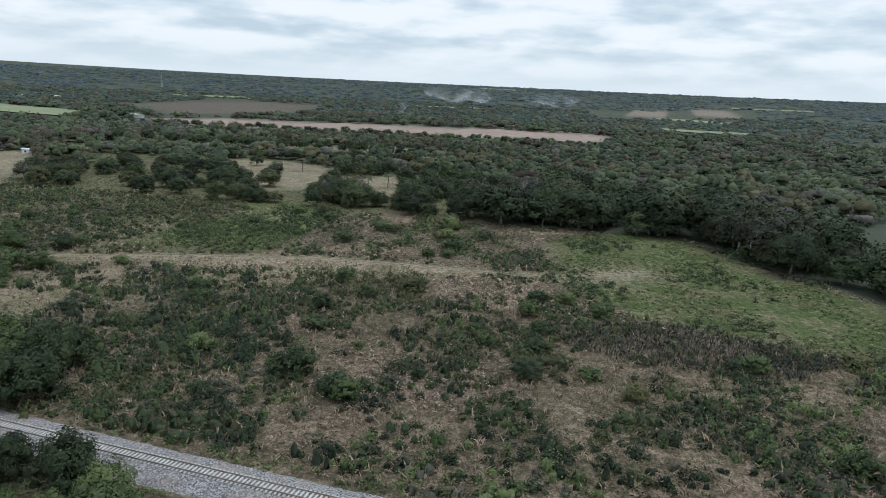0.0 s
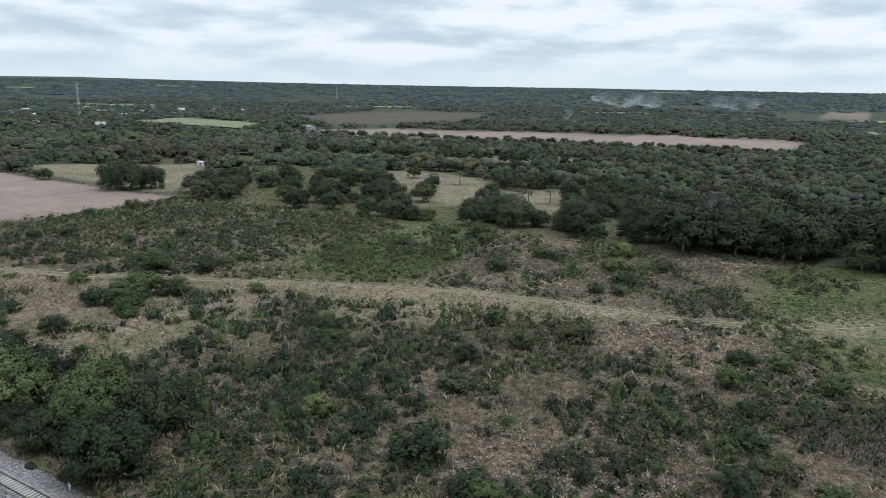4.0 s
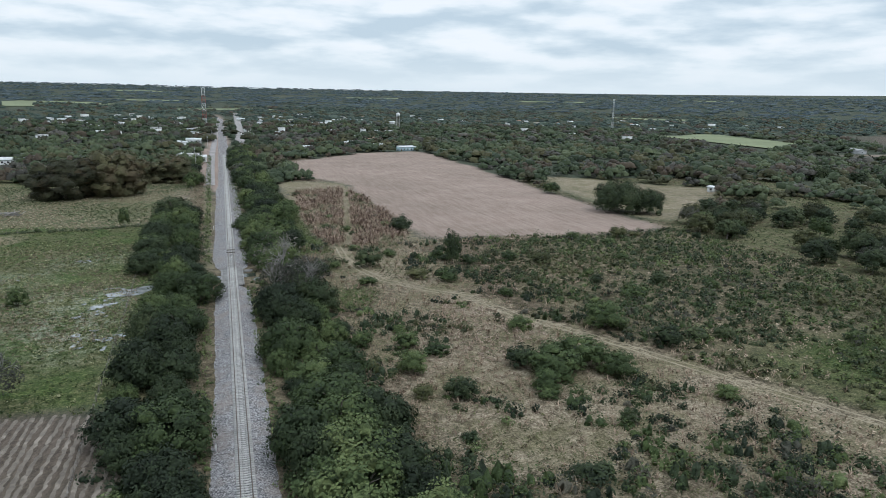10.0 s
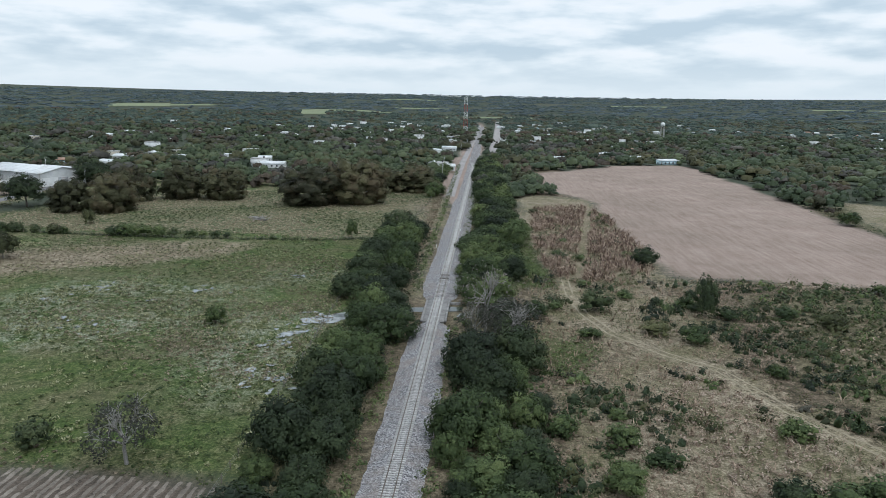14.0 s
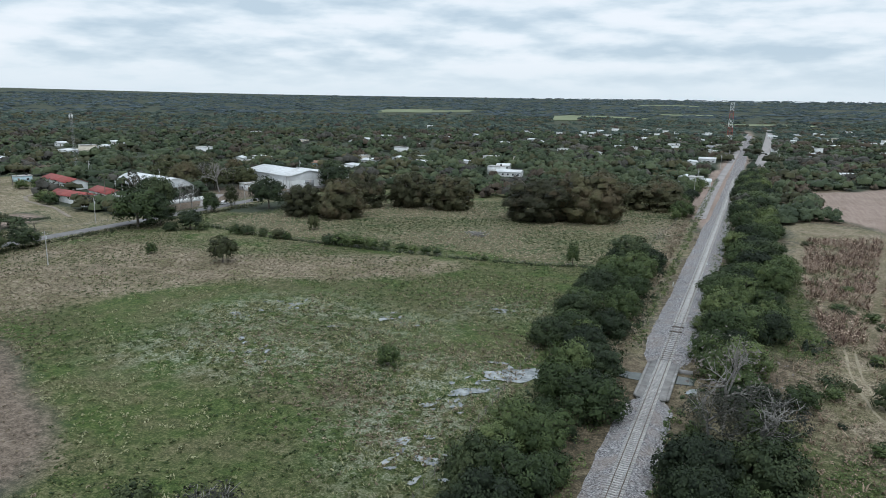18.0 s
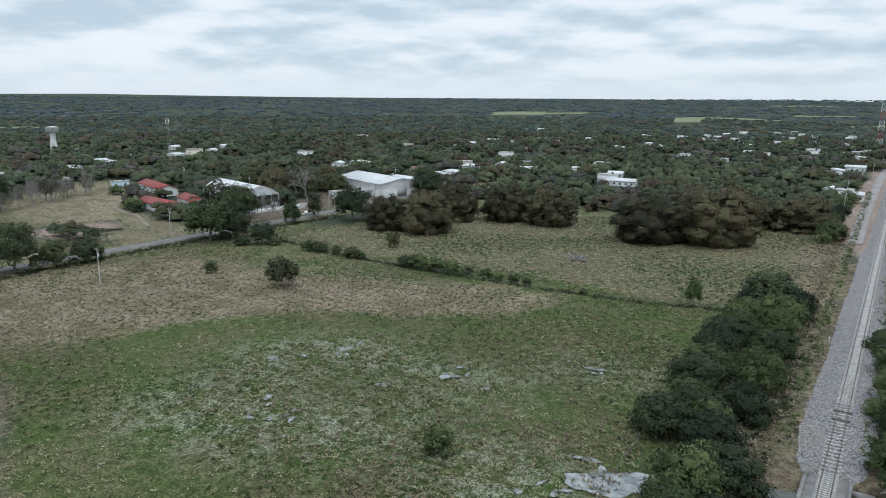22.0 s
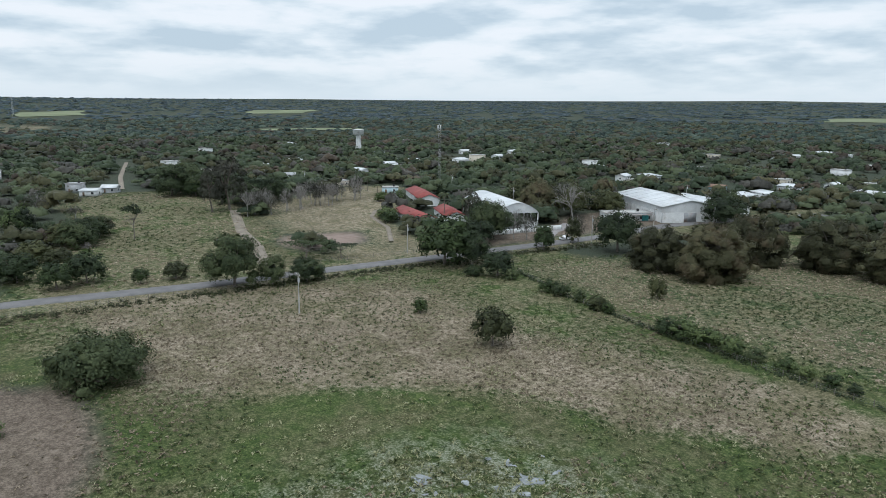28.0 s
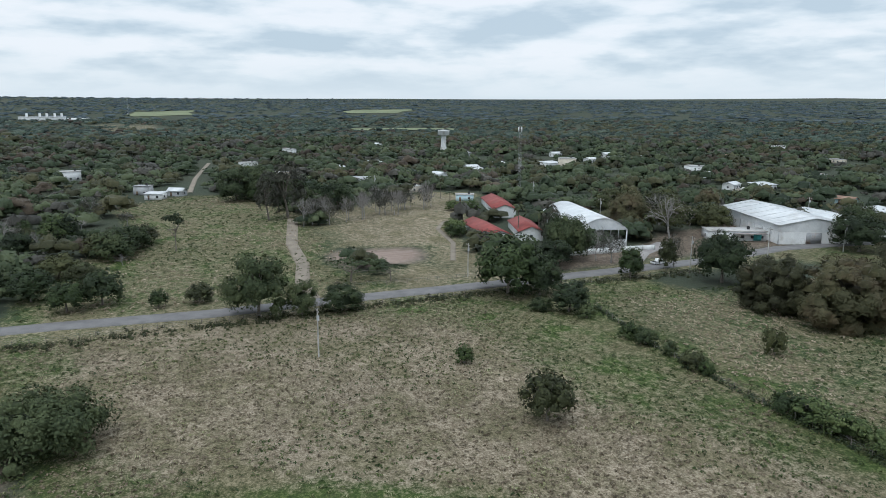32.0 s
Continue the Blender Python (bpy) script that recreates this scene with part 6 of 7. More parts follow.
def tufts(name, x, y, h, n, mat, seed, label, width=0.16, category="grass"):
    """Upright blades, n to a tuft."""
    rg = np.random.RandomState(seed)
    k = len(x)
    a = rg.uniform(0, 6.28, (k, n))
    lean = rg.uniform(0.35, 1.2, (k, n))
    hh = h[:, None] * rg.uniform(0.6, 1.15, (k, n))
    bx, by = x[:, None] + rg.normal(0, 0.22, (k, n)), y[:, None] + rg.normal(0, 0.22, (k, n))
    z0 = ground_z(x, y)[:, None].repeat(n, 1) + 0.02
    ux, uy = np.cos(a), np.sin(a)
    w = width * rg.uniform(0.7, 1.3, (k, n))
    mid = 0.55
    def pt(t, s_):
        return np.stack([bx + ux * lean * hh * t * t - uy * w * s_, by + uy * lean * hh * t * t + ux * w * s_, z0 + hh * t * (1 - 0.25 * lean * t)], -1)
    v = np.stack([pt(0, 0), pt(mid, -1), pt(1, 0), pt(mid, 1)], 2).reshape(-1, 3)
    f = np.arange(len(v)).reshape(-1, 4)
    return tagged(new(name, quads(name, v, f, mat, rg.uniform(0, 1, k).repeat(n * 4))), label, category, kind="stuff")


def mat_of(x, y, rg, n_=0.3):
    return wavy(x, y, 13, 1.9) + rg.uniform(-n_, n_, len(x))


rg = np.random.RandomState(8)
x, y = scatter(SCRUB, 2.5, rg)
d_ = wavy(x, y, 11, 0.4) * 0.5 + wavy(x, y, 4.3, 2.0) * 0.5
lush = inside(LUSH[0], x, y) | inside(LUSH[1], x, y)
dense = inside(THICKET, x, y)
leafy = inside(LEAFY, x, y) * (0.10 + 0.34 * wavy(x, y, 15, 4.0)) + ((y < 108) & (x < 105)) * 0.10 + 0.20 * dense
slope = inside(SLOPE, x, y)
track = near_line(x, y, TRACK, 3.0) | near_line(x, y, HAY, 6.5)
keep = (d_ + leafy - 0.15 * (inside(TAN, x, y) & (y > 108)) - 0.25 * lush + rg.uniform(-0.16, 0.16, len(x)) > 0.53) & ~slope & (x > 6.5) & ~track
bx, by, dense = x[keep], y[keep], dense[keep]
br = (0.7 + 2.9 * rg.uniform(0, 1, len(bx)) ** 2.4) * (0.75 + 0.55 * d_[keep]) * (1 + 0.25 * dense) * (1 - 0.16 * inside(LEAFY, bx, by))
bh = br * rg.uniform(0.65, 1.25, len(bx)) * (1 + 0.15 * dense)
third = np.clip(wavy(bx, by, 17, 0.9) * 12 + rg.normal(0, 2.6, len(bx)), 0, 13.9).astype(int)
for nm, lo, hi, mat, sd in (("olive", 0, 3, M_OLIVE, 3), ("green", 3, 6, M_LEAF, 1), ("dark", 6, 10, M_DARK, 2), ("bright", 10, 11, M_LUSH, 9), ("greyish", 11, 12, M_GREY, 10), ("leafy", 12, 14, M_LEAF, 11)):
    for close in (True, False):
        m = (third >= lo) & (third < hi) & ((bx < 85) == close)
        heaps("scrub_bushes", bx[m], by[m], br[m], bh[m], 72 if close else 34, 0.44 if close else 0.58, mat, sd + 20 * close, "tangled low " + nm + " bushes over the fallow field", lobes=4 if close else 2, core=True)
for p, sd in zip(LUSH, (31, 32, 33)):
    lx, ly = scatter(p, 1.3, rg)
    heaps("lush_weeds", lx, ly, rg.uniform(0.6, 1.3, len(lx)), rg.uniform(0.3, 1.0, len(lx)), 14, 0.40, M_LUSH, sd, "bright green leafy weeds in a moist patch", "weeds", up=0.9)
rq = random.Random(14)
for i in range(130):
    px, py = rq.uniform(22, 175), rq.uniform(-75, 255)
    if not bool(inside(SCRUB, px, py)) or bool(inside(SLOPE, px, py)) or bool(near_line(px, py, TRACK, 4.5)) or bool(near_line(px, py, HAY, 7)):
        continue
    pr = rq.uniform(1.5, 3.4) * (1.15 if py < 60 else 1.0)
    plant("scrub_bush", rq.choice(("shrub", "shrub", "bigshrub")), px, py, pr, pr * rq.uniform(0.8, 1.4), "leafy bush standing out of the weedy fallow field", "bush", "bushes in the scrub")
m = slope & (wavy(x, y, 9, 1.3) + rg.uniform(-0.3, 0.3, len(x)) > 0.80)
heaps("slope_bushes", x[m], y[m], rg.uniform(0.8, 2.0, m.sum()), rg.uniform(0.6, 1.6, m.sum()), 36, 0.5, M_DARK, 6, "scattered low dark bushes on the green slope", core=True)
x, y = scatter(SCRUB, 1.5, rg)
m = (x > 5.5) & ~inside(SLOPE, x, y) & ~near_line(x, y, TRACK, 2.4) & ~(inside(LEAFY, x, y) & (rg.uniform(0, 1, len(x)) < 0.6))
x, y = x[m], y[m]
k = mat_of(x, y, rg) + 0.20 * inside(TAN, x, y) - 0.10 * ((y < 100) & ~inside(TAN, x, y))
for lo, hi, mat, h0, nm in ((0.66, 9, M_STRAW, 0.7, "dry straw-coloured weeds and cut stalks"), (0.53, 0.66, M_DRYT, 0.6, "brownish withered weeds"), (-9, 0.53, M_OLIVE, 0.95, "low olive green weeds")):
    m = (k >= lo) & (k < hi)
    for close in (True, False):
        q = m & ((x < 85) == close)
        heaps("scrub_weeds", x[q], y[q], rg.uniform(0.5, 1.2, q.sum()), h0 * rg.uniform(0.4, 1.3, q.sum()), 10 if close else 5, 0.34 if close else 0.5, mat, 12 + int(hi) + 20 * close, nm, "weeds", up=0.9)
m = inside([(44, 150), (40, 175), (50, 192), (62, 186), (66, 165), (60, 148)], x, y) | inside([(62, 198), (78, 214), (92, 212), (82, 190)], x, y) | inside([(30, 12), (30, 40), (52, 44), (62, 20), (50, 4)], x, y)
heaps("dead_weeds", x[m], y[m], rg.uniform(0.5, 1.1, m.sum()), rg.uniform(0.3, 0.9, m.sum()), 12, 0.34, M_CORN, 83, "patch of withered pinkish-brown weeds", "weeds", up=0.7)
m = (rg.uniform(0, 1, len(x)) < 0.34) & (x < 110)
tufts("dry_stalks", x[m], y[m], rg.uniform(0.8, 1.7, m.sum()), 4, M_STRAW, 12, "upright dry stalks among the weeds", 0.10, "weeds")
x, y = scatter(SLOPE, 1.6, rg)
m = wavy(x, y, 7, 0.2) + rg.uniform(-0.3, 0.3, len(x)) > 0.42
x, y = x[m], y[m]
heaps("slope_grass", x, y, rg.uniform(0.6, 1.1, len(x)), rg.uniform(0.15, 0.35, len(x)), 6, 0.6, M_WEED, 13, "short green grass on the slope", "grass", up=1.6)
x, y = scatter([(62, -12), (72, 6), (84, -2), (92, -22), (80, -52), (66, -42)], 1.2, rg)
tufts("reeds", x, y, rg.uniform(1.0, 2.2, len(x)), 4, M_GREY, 14, "pale feathery reeds beside the green slope", 0.13, "reeds")
x, y = scatter(MAIZE, 1.45, rg)
m = ~near_line(x, y, MAIZE_PATH, 1.5) & (wavy(x, y, 9.0, 2.7) * 0.5 + wavy(x, y, 3.6, 0.7) * 0.5 + rg.uniform(-0.25, 0.25, len(x)) > 0.46)
heaps("dry_maize", x[m], y[m], rg.uniform(0.7, 1.5, m.sum()), 0.6 + 3.2 * rg.uniform(0, 1, m.sum()) ** 1.5, 16, 0.42, M_STRAW, 15, "standing dry pinkish-brown maize stalks", "maize", up=0.5)
tufts("maize_stalks", x[m], y[m], rg.uniform(1.6, 3.8, m.sum()), 7, M_CORN, 68, "tall dry maize stalks with drooping pale leaves", 0.13, "maize")
m = ~m & (rg.uniform(0, 1, len(x)) < 0.5) & ~near_line(x, y, MAIZE_PATH, 1.5)
heaps("maize_weeds", x[m], y[m], rg.uniform(0.6, 1.4, m.sum()), rg.uniform(0.5, 1.6, m.sum()), 22, 0.40, M_OLIVE, 19, "olive weeds between the dry maize", "weeds", up=0.7)
x, y = scatter(PASTURE, 1.15, rg)
m = ~inside(DIRT, x, y) & ~inside(PLOUGH, x, y) & (y > 110)
x, y = x[m], y[m]
dryness = inside(DRYP, x, y) * 0.16 + inside(BAND, x, y) * 0.24
k = mat_of(x, y, rg, 0.25) + dryness
m = (k > 0.42) & (rg.uniform(0, 1, len(x)) < 0.75)
g = m & (k < 0.80)
heaps("pasture_grass", x[g], y[g], rg.uniform(0.35, 0.8, g.sum()), rg.uniform(0.15, 0.5, g.sum()), 6, 0.42, M_WEED, 16, "uneven green tufts of pasture grass", "grass", up=1.2)
g = m & (k >= 0.80)
heaps("pasture_grass", x[g], y[g], rg.uniform(0.35, 0.8, g.sum()), rg.uniform(0.12, 0.4, g.sum()), 6, 0.42, M_DRYT, 17, "withered straw-coloured tufts of pasture grass", "grass", up=1.2)
wet_spots = ((-88, 238, 15, 9), (-60, 236, 13, 7), (-38, 258, 13, 6), (-36, 205, 11, 17), (-80, 205, 22, 10), (-62, 215, 10, 6), (-95, 225, 13, 8), (-30, 186, 9, 13))
near_wet = np.zeros(len(x))
for wx, wy, wa, wb in wet_spots:
    near_wet = np.maximum(near_wet, np.clip(1.4 - np.hypot((x - wx) / wa, (y - wy) / wb), 0, 1))
m = (wavy(x, y, 5.2, 3.1) * 0.6 + wavy(x, y, 2.3, 0.6) * 0.4 + 0.35 * near_wet + rg.uniform(-0.25, 0.25, len(x)) > 0.83)
tufts("pale_rushes", x[m], y[m], rg.uniform(0.3, 0.65, m.sum()), 6, M_RUSH, 61, "pale straw-tipped rushes in the wet pasture", 0.09, "grass")
x, y = scatter([(-20, 180), (-52, 184), (-58, 215), (-44, 240), (-20, 240)], 1.15, rg)
m = wavy(x, y, 5, 1.2) + rg.uniform(-0.3, 0.3, len(x)) > 0.50
heaps("wet_tussocks", x[m], y[m], rg.uniform(0.35, 0.8, m.sum()), rg.uniform(0.3, 0.8, m.sum()), 9, 0.36, M_DRYT, 71, "brownish tussocks between the puddles", "grass", up=0.8)
x, y = scatter([(-20, 150), (-60, 158), (-120, 185), (-120, 262), (-60, 285), (-24, 285)], 2.0, rg)
m = wavy(x, y, 14, 5.2) * 0.6 + wavy(x, y, 5, 0.4) * 0.4 + rg.uniform(-0.3, 0.3, len(x)) > 0.50
heaps("pasture_tussocks", x[m], y[m], rg.uniform(0.4, 1.0, m.sum()), rg.uniform(0.3, 0.85, m.sum()), 11, 0.38, M_RUSH, 72, "pale tufted clumps standing in the green pasture", "grass", up=0.8)
x, y = scatter([(-20, 215), (-75, 220), (-90, 250), (-60, 290), (-26, 296)], 1.6, rg)
m = wavy(x, y, 9, 3.3) * 0.6 + wavy(x, y, 3.5, 1.4) * 0.4 + rg.uniform(-0.25, 0.25, len(x)) > 0.62
heaps("brown_tussocks", x[m], y[m], rg.uniform(0.4, 0.9, m.sum()), rg.uniform(0.3, 0.8, m.sum()), 10, 0.36, M_DRYT, 75, "brownish tussocks in the green pasture", "grass", up=0.8)
x, y = scatter(DIRT, 2.2, rg)
m = (wavy(x, y, 8, 2.2) + rg.uniform(-0.35, 0.35, len(x)) > 0.62) & (y > 100)
heaps("dirt_tufts", x[m], y[m], rg.uniform(0.25, 0.6, m.sum()), rg.uniform(0.1, 0.35, m.sum()), 7, 0.34, M_DRYT, 74, "sparse withered tufts on trampled soil", "grass", up=1.2)
x, y = scatter(NORTH, 1.7, rg)
k = mat_of(x, y, rg)
for lo, hi, mat in ((0.5, 9, M_DRYT), (-9, 0.42, M_WEED)):
    m = (k >= lo) & (k < hi)
    heaps("pasture_grass", x[m], y[m], rg.uniform(0.5, 1.0, m.sum()), rg.uniform(0.15, 0.5, m.sum()), 6, 0.55, mat, 18 + int(hi), "uneven tufts in the northern pasture", "grass", up=1.2)
for poly, lab in ((WESTFIELD, "rough yellowish field grass"), (MIDEAST, "rough grass and weeds between the trees")):
    x, y = scatter(poly, 3.0, rg)
    m = ~inside(SCRUB, x, y) & ~inside(PINK, x, y)
    for p in PALE:
        m &= ~inside(p, x, y)
    x, y = x[m], y[m]
    k = mat_of(x, y, rg)
    for lo, hi, mat in ((0.55, 9, M_DRYT), (-9, 0.55, M_LEAF if poly is MIDEAST else M_WEED)):
        m = (k >= lo) & (k < hi)
        heaps("field_grass", x[m], y[m], rg.uniform(0.7, 1.5, m.sum()), rg.uniform(0.15, 0.6, m.sum()), 8, 0.6, mat, 40 + int(hi), lab, "grass", up=0.9)
x = rg.uniform(-187, -26, 420)
y = np.interp(x, [-187, -160, -126, -82, -46, -24], [316, 309, 306, 305, 308, 313]) + rg.normal(0, 0.5, 420)
heaps("fence_weeds", x, y, rg.uniform(0.5, 1.1, 420), rg.uniform(0.4, 1.1, 420), 12, 0.42, M_DARK, 27, "dark weeds along the pasture fence")
# verge weeds along the road and the track
y = rg.uniform(120, 372, 520)
x = -210 + rg.normal(0, 1.6, 520) + np.clip((y - 300) / 60, 0, 1) * 4
heaps("verge_weeds", x, y, rg.uniform(0.5, 1.6, 520), rg.uniform(0.4, 1.3, 520), 22, 0.40, M_OLIVE, 21, "weedy verge between road and fence", core=True)
y = rg.uniform(-140, 620, 2000)
x = np.where(rg.uniform(0, 1, 2000) < 0.5, -4.7 - np.abs(rg.normal(0, 1.4, 2000)), 4.6 + np.abs(rg.normal(0, 1.5, 2000)))
m = (np.abs(y - 228) > 12)
heaps("track_weeds", x[m], y[m], rg.uniform(0.4, 1.4, m.sum()), rg.uniform(0.3, 1.2, m.sum()), 15, 0.42, M_LEAF, 22, "weeds and low bushes along the ballast edge")
y = rg.uniform(236, 470, 620)
x = -6.6 - np.abs(rg.normal(0, 2.6, 620)) - 0.01 * (y - 240)
heaps("dry_verge", x, y, rg.uniform(0.6, 1.6, 620), rg.uniform(0.3, 0.9, 620), 30, 0.3, M_DRYT, 23, "dry yellow grass beside the railway")
# dense low green fill under the trackside trees
y = rg.uniform(64, 600, 900)
x = rg.uniform(7, 25, 900)
m = ~((x > 20) & (y > 215) & (y < 262))
heaps("trackside_thicket", x[m], y[m], rg.uniform(1.2, 2.8, m.sum()), rg.uniform(0.6, 1.8, m.sum()), 24, 0.46, M_LEAF, 24, "dense green thicket under the trackside trees", core=True)
y = rg.uniform(60, 320, 420)
x = rg.uniform(-20, -7, 420)
heaps("trackside_thicket", x, y, rg.uniform(1.2, 2.6, 420), rg.uniform(0.6, 1.8, 420), 24, 0.46, M_DARK, 25, "dense green thicket under the trackside trees", core=True)

# woodland: individual crowns, coarser with distance
ROADS = [[(-232, 40), (-227, 190), (-221, 300), (-217, 385), (-205, 520)], [(-440, 238), (-520, 250), (-640, 272)], [(18, 690), (24, 800), (30, 1000), (46, 1700)]]
BUILT = HOUSES + [(-268, 336), (-294, 332), (-318, 362), (-344, 372), (-270, 348), (-290, 355), (-262, 338), (-258, 352), (-1870, 72), (-1870, 40), (-1868, 110), (-281, 334), (-331, 367), (-280, 351), (-362, 365), (-450, 338), (-411, 282), (-488, 514), (-430, 226), (-440, 218), (166, 659), (140, 680), (78, 662), (-15, 571), (-140, 566), (-243, 424), (-250, 450), (-232, 450), (-262, 370), (-285, 378), (-659, 490), (258, 1050), (-240, 470)]


def near_road(x, y, gap):
    hit = np.zeros(x.shape, bool)
    for line in ROADS:
        for (ax, ay), (bx_, by_) in zip(line, line[1:]):
            l2 = (bx_ - ax) ** 2 + (by_ - ay) ** 2
            t = np.clip(((x - ax) * (bx_ - ax) + (y - ay) * (by_ - ay)) / l2, 0, 1)
            hit |= np.hypot(x - ax - t * (bx_ - ax), y - ay - t * (by_ - ay)) < gap
    return hit


def wood_points(d0, d1, step, rg, thin, east):
    n = int((1.8 + east) / 2 * (d1 ** 2 - d0 ** 2) / step ** 2)
    a, d = rg.uniform(-1.80, east, n), np.sqrt(rg.uniform(d0 ** 2, d1 ** 2, n))
    x, y = np.sin(a) * d, 200 + np.cos(a) * d
    ok = (wavy(x, y, 60 if d0 < 1000 else 200, d0) * 0.5 + wavy(x, y, 23 if d0 < 1000 else 90, 1.0) * 0.5 + rg.uniform(-0.25, 0.25, n)) > thin
    for p in OPEN:
        ok &= ~inside(p, x, y)
    ok &= ~near_road(x, y, 9)
    for polys, ex, ey, grows in ((PALE, -40, 5, (1.03, 1.06)), (FARPINK + DARKSOIL + FARGREEN, -40, 5, (1.03, 1.07, 1.11)), ([f for f, k in FARFIELDS[-5:]], -15, 160, (1.05, 1.10))):
        for p in polys:
            for grow in grows:
                # trees that would hide a field from the camera are left out
                ok &= ~inside(p, ex + (x - ex) * grow, ey + (y - ey) * grow)
    mid = inside(MIDEAST, x, y)
    ok &= ~(mid & ~inside(TREEMASS, x, y) & (wavy(x, y, 17, 2.2) + rg.uniform(-0.3, 0.3, n) < 0.38))
    ok &= ~((np.abs(x - 0.009 * np.clip(y - 350, 0, None)) < 9))
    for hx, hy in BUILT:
        # no trees round a house or in the strip towards the camera's side
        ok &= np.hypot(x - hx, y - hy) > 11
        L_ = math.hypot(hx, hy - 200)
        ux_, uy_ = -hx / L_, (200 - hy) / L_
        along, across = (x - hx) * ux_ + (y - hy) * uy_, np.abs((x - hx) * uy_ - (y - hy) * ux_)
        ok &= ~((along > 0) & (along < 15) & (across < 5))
    return x[ok], y[ok]


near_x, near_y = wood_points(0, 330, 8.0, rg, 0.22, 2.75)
m = ~((near_x < 26) & (near_x > -215) & (near_y < 447)) & (near_y > -260)
near_x, near_y = near_x[m], near_y[m]
order = np.argsort(np.hypot(near_x - 40, near_y - 80))
for i in order[:295]:
    r_ = rg.uniform(5.5, 10.5) if near_y[i] < 48 and near_x[i] > 100 else rg.uniform(3.2, 5.8)
    plant("woodland_tree", ("broad", "young", "broad", "olive", "broad", "young", "greyish", "dark")[rg.randint(8)], near_x[i], near_y[i], r_, r_ * rg.uniform(1.35, 1.9), "tall leafy tree in the woods beside the scrub", group="woodland trees")


def canopy(name, x, y, r, h, lobes, cards, size, mat, seed, label, calm=0.0):
    """Crowns in one mesh: for each crown a few leafy mounds with leaf sprays on them. calm: how far the leaves face the sky."""
    rg = np.random.RandomState(seed)
    k = len(x)
    gz_ = ground_z(x, y)
    row = np.arange(k)[:, None]
    a, e = rg.uniform(0, 1.2, (k, lobes)) + np.arange(lobes) * 2.4, np.sqrt((np.arange(lobes) + rg.uniform(0.1, 0.9, (k, lobes))) / lobes) * 0.66
    lc = np.stack([np.cos(a) * e, np.sin(a) * e, (1 - 0.75 * e ** 2) * rg.uniform(0.34, 0.74, (k, lobes))], -1)
    lr = rg.uniform(0.30, 0.46, (k, lobes)) * (5 / lobes) ** 0.25
    scale_ = np.stack([r, r, h], -1)[:, None]
    base = np.stack([x, y, gz_], -1)[:, None]
    tree = rg.uniform(0, 1, k)
    shade = tree[:, None] + rg.uniform(-0.26, 0.26, (k, lobes))
    dome = np.array(DOME)
    P = dome[None, None] * (rg.uniform(0.72, 1.12, (k, lobes, 13, 1)) * lr[:, :, None, None]) * (1, 1, 0.75) + lc[:, :, None]
    P[..., 2] -= 0.10
    W = (P * scale_[:, :, None] + base[:, :, None]).reshape(-1, 3)
    dn = dome * 0.75 + lc[:, :, None] * (0.55, 0.55, 0.0) + (0, 0, 0.2 + calm) + rg.normal(0, 0.26 * (1 - 0.5 * calm), (k, lobes, 13, 3))
    dn /= np.linalg.norm(dn, axis=-1, keepdims=True) + 1e-9
    v, nn = W, dn.reshape(-1, 3)
    f = (np.array(DOME_F)[None] + 13 * np.arange(k * lobes)[:, None, None]).reshape(-1, 4)
    tint = shade.ravel().repeat(13)
    if cards:
        which = rg.randint(0, lobes, (k, cards))
        u = rg.normal(0, 1, (k, cards, 3)) + lc[row, which] * (0.8, 0.8, 0) + (0, 0, 0.5)
        u /= np.linalg.norm(u, axis=2)[:, :, None] + 1e-9
        p = lc[row, which] + u * (lr[row, which] * rg.uniform(0.80, 1.10, (k, cards)))[:, :, None] * (1, 1, 0.75) - (0, 0, 0.08)
        C = (p * scale_ + base).reshape(-1, 3)
        C[:, 2] = np.maximum(C[:, 2], 0.3 + gz_.repeat(cards))
        cv, cf, cn = leaf_cards(rg, C, u.reshape(-1, 3), (size * (r / r.mean())[:, None] * np.ones((k, cards))).ravel(), 0.3 + calm)
        cn = u.reshape(-1, 3).repeat(4, 0) * 0.8 + cn * 0.35 + (0, 0, 0.1 + calm)
        cn /= np.linalg.norm(cn, axis=1)[:, None] + 1e-9
        f = np.concatenate([f, cf + len(v)])
        v, nn = np.concatenate([v, cv]), np.concatenate([nn, cn])
        tint = np.concatenate([tint, shade[row, which].ravel().repeat(4)])
    return tagged(new(name, quads(name, v, f, mat, tint, smooth=True, normals=nn)), label, "woods", kind="stuff")


def woods(x, y, r_, tall, lobes, cards, size, seed, label, far=0):
    k = wavy(x, y, 70, 0.3) * 0.40 + rg.uniform(0, 1, len(x)) * 0.60
    for i, (lo, hi, mat) in enumerate(((-9, 0.48, M_FAR), (0.48, 0.62, M_FARO), (0.62, 0.69, M_FARG), (0.69, 0.75, M_FARR), (0.75, 9, M_FAR))):
        m = (k >= lo) & (k < hi)
        # far crowns take leaf colours with haze mixed in, bluer with distance
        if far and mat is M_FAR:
            mat = M_HAZE_FAR if far > 1 else M_HAZE_MID
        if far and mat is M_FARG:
            mat = M_HAZE_MID
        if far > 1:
            mat = M_HAZE_FAR if mat in (M_FARR, M_HAZE_FAR) else M_HAZE_MID
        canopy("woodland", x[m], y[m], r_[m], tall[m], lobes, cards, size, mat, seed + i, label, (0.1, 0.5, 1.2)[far])


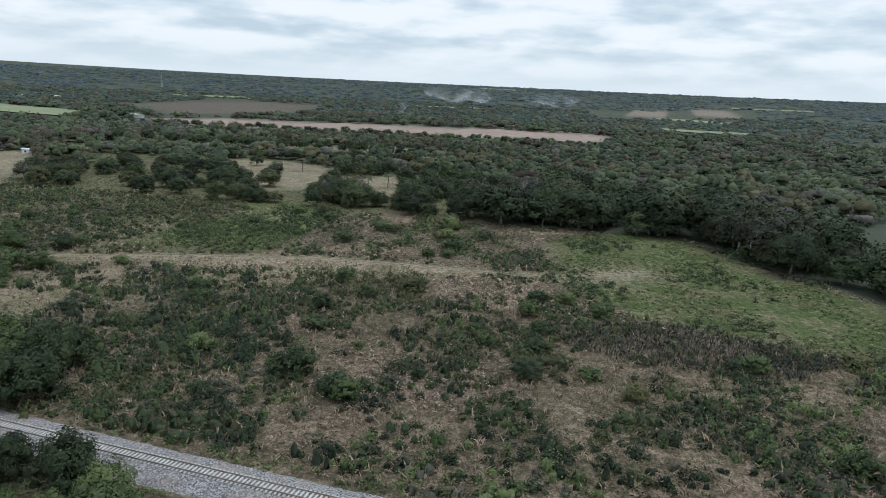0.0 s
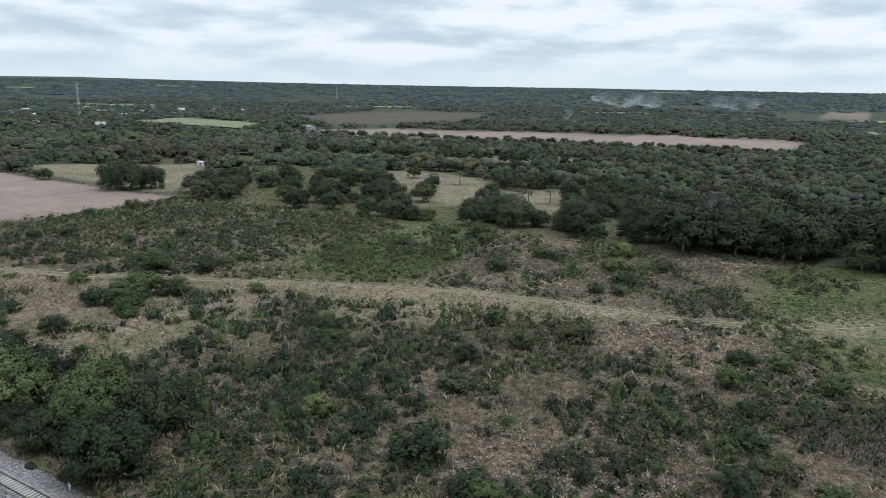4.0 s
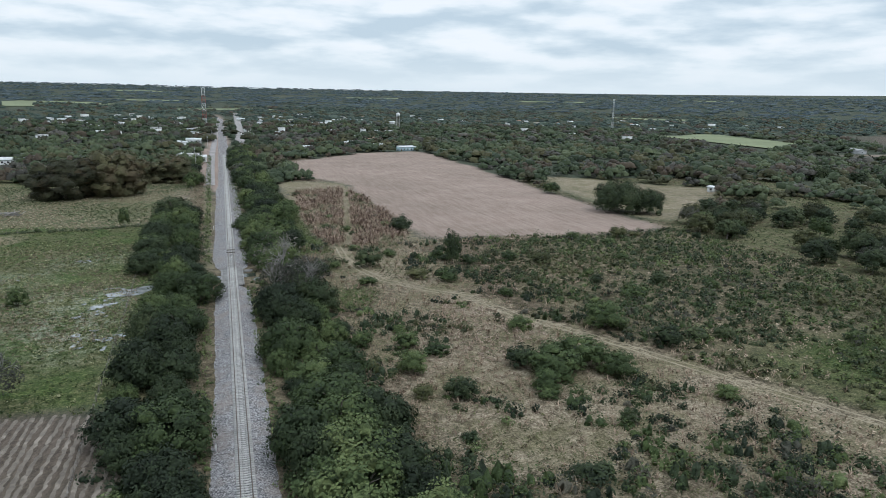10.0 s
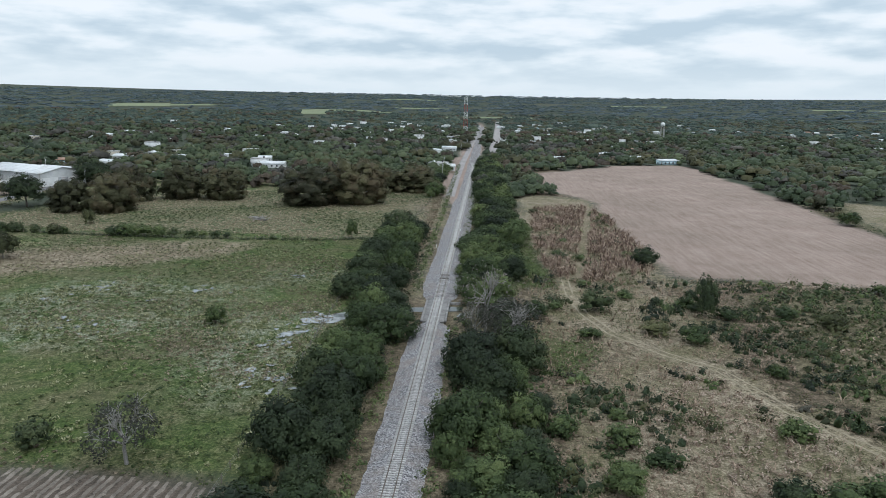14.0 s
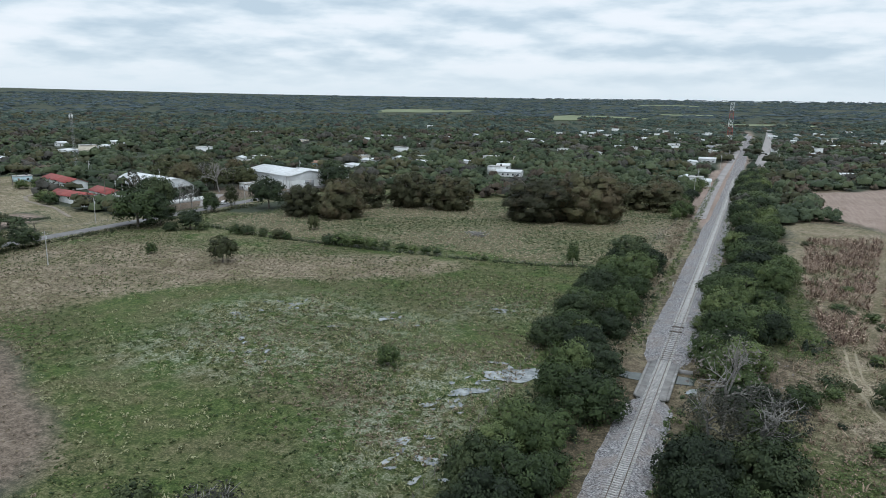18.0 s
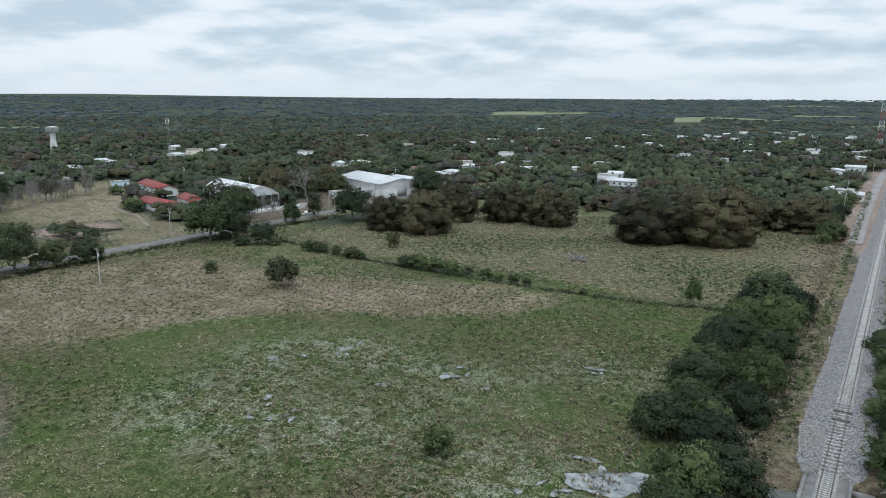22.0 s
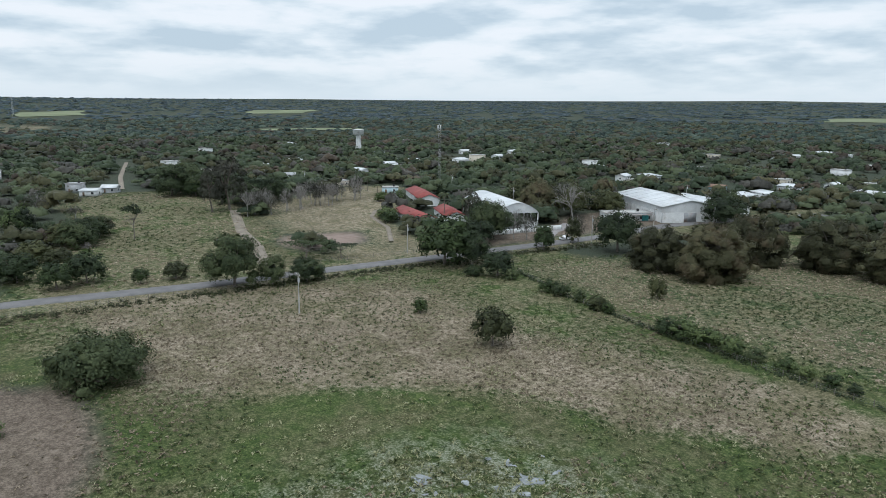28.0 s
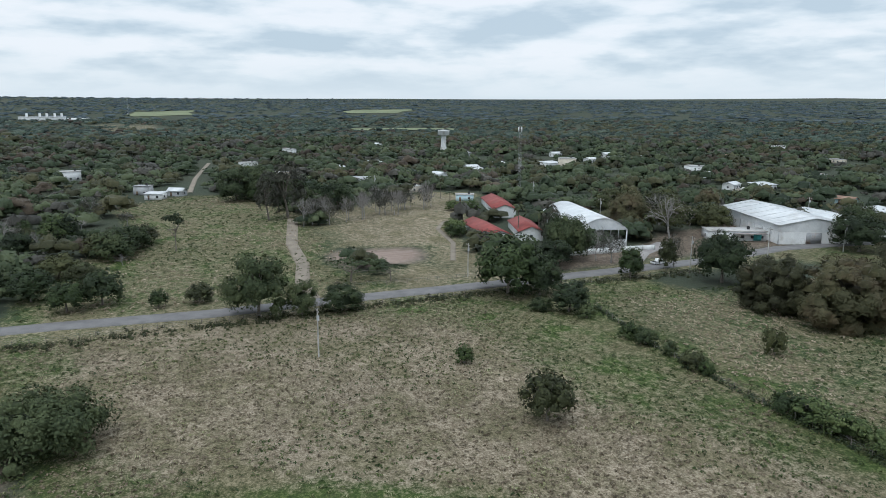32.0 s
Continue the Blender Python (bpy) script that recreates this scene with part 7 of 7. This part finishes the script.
rest = order[295:]
r_ = 3.2 + 6.0 * rg.uniform(0, 1, len(rest)) ** 1.6
woods(near_x[rest], near_y[rest], r_, np.minimum(r_ * rg.uniform(1.2, 1.8, len(rest)), np.where(near_y[rest] < 48, 18, 11.0)), 9, 64, 0.9, 310, "dense mixed woodland canopy")
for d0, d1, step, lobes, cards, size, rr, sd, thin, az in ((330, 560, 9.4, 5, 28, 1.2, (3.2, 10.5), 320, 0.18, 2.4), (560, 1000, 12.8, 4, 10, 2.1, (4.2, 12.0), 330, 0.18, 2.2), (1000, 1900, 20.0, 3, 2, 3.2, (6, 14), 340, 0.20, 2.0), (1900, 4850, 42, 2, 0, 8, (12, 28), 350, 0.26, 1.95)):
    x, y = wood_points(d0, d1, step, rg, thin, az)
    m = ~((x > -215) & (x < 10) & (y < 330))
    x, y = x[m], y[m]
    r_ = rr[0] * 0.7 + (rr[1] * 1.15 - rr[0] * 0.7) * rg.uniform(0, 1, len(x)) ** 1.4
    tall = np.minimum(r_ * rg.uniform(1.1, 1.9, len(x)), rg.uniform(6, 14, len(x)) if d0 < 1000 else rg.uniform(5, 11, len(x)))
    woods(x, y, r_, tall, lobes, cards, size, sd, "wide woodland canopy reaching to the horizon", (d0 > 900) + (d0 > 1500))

# ---- pale fields and a plant far away ----
for f_, k_ in FARFIELDS + [(FARGREEN[0], 0.3)]:
    if k_ > 0.42:
        continue
    (ax, ay), (bx_, by_), (cx, cy), (dx, dy) = f_
    v, f = [], []
    for i in range(9):
        for j in range(9):
            p, q = i / 8, j / 8
            w = 0.06 * math.sin(7 * p + 40 * k_) * (1 if j in (0, 8) else 0)
            q2 = q + w
            px = (ax * (1 - p) + bx_ * p) * (1 - q2) + (dx * (1 - p) + cx * p) * q2
            py = (ay * (1 - p) + by_ * p) * (1 - q2) + (dy * (1 - p) + cy * p) * q2
            v.append((px, py, gz(px, py) + 1.2))
    for i in range(8):
        for j in range(8):
            f.append((i * 9 + j, (i + 1) * 9 + j, (i + 1) * 9 + j + 1, i * 9 + j + 1))
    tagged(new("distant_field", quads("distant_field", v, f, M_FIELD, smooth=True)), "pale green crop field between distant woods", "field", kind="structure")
pl = thing("distant_plant", pose(-1870, 72, gz(-1870, 72), 0, 0, 88), "long white industrial plant with towers far beyond the woods", "factory")
part("hall", slab(-62, 30, -12, 12, -1, 9), M_WHITE, pl)
part("roof", slab(-63, 31, -13, 13, 9, 9.8), M_METAL, pl)
part("annex", slab(34, 78, -9, 9, -1, 6.5), M_WHITE, pl)
for x_ in (-48, -22, -8, 8, 22):
    part("tower", tube([(x_, 14, -1), (x_, 14, 17)], [2.6, 2.6], 12), M_WHITE, pl)

# ---- thin smoke over distant fields ----
s = Nodes("thin_smoke", 1.0, 0, 0)
s.colour((0.80, 0.84, 0.88))
tp = s.add("ShaderNodeBsdfTransparent")
mx = s.add("ShaderNodeMixShader")
tc = s.add("ShaderNodeTexCoord")
up_ = s.add("ShaderNodeSeparateXYZ")
s.link(tc.outputs["Generated"], up_.inputs[0])
wisp = s.ramp(s.noise(0.024, 4, 0.55, stretch=(1.0, 1.0, 0.7)), [(0.40, (0.0, 0.0, 0.0)), (0.72, (0.42, 0.42, 0.42))])
s.link(s.math("MULTIPLY", wisp, s.ramp(up_.outputs[2], [(0.0, (0.9, 0.9, 0.9)), (0.45, (0.6, 0.6, 0.6)), (0.95, (0.0, 0.0, 0.0))])), mx.inputs[0])
s.link(tp.outputs[0], mx.inputs[1])
s.link(s.b.outputs[0], mx.inputs[2])
s.link(mx.outputs[0], s.out.inputs[0])
for cx, cy, rx_, rz_ in ((1900, 590, 60, 22), (1930, 520, 50, 20), (1950, 300, 75, 18), (1080, 430, 14, 11)):
    rg = np.random.RandomState(int(cx))
    v, f = [], []
    for i in range(9):
        for j in range(24):
            t, w = math.pi * i / 8, 2 * math.pi * j / 24
            k = 1 + 0.25 * math.sin(3 * w + i) + rg.uniform(-0.1, 0.1)
            v.append((rx_ * 0.35 * math.sin(t) * math.cos(w) * k, rx_ * math.sin(t) * math.sin(w) * k, rz_ * (1 - math.cos(t)) + 8 + 3 * math.sin(w)))
    for i in range(8):
        for j in range(24):
            f.append((i * 24 + j, i * 24 + (j + 1) % 24, (i + 1) * 24 + (j + 1) % 24, (i + 1) * 24 + j))
    sm = new("smoke", quads("smoke", v, f, s.m, smooth=True))
    sm.matrix_basis = pose(cx, cy, gz(cx, cy), 0, 0, 20)
    sm.visible_shadow = False
    tagged(sm, "thin pale smoke drifting over distant burning fields", "smoke", kind="stuff")

# ---- sleepers ----
sl = quads("sleeper", *join([slab(-1.25, -0.35, -0.13, 0.13, 0.70, 0.93), slab(-0.35, 0.35, -0.11, 0.11, 0.70, 0.89), slab(0.35, 1.25, -0.13, 0.13, 0.70, 0.93)]), M_SLEEPER)
sl_wood = quads("sleeper", *slab(-1.3, 1.3, -0.12, 0.12, 0.72, 0.93), M_TIMBER)
for i in range(300):
    y = 92 + 0.62 * i
    if 235.5 < y < 263 and i % 2:
        continue
    o = new("sleeper", sl_wood if 252 < y < 261 and i % 3 == 0 else sl)
    o.parent = railway
    o.matrix_basis = pose(rail_x(y), y, 0, 0, 0, random.uniform(-1, 1))
more = []
for a, b, st in ((-158, 91.5, 0.62), (92 + 186, 620, 0.62)):
    for y in np.arange(a, b, st):
        v, f = slab(-1.25, 1.25, -0.13, 0.13, 0.70, 0.93)
        more.append(([(px + rail_x(y), py + y, pz) for px, py, pz in v], f))
tagged(part("sleepers", join(more), M_SLEEPER, railway, "concrete sleepers"), kind="stuff")
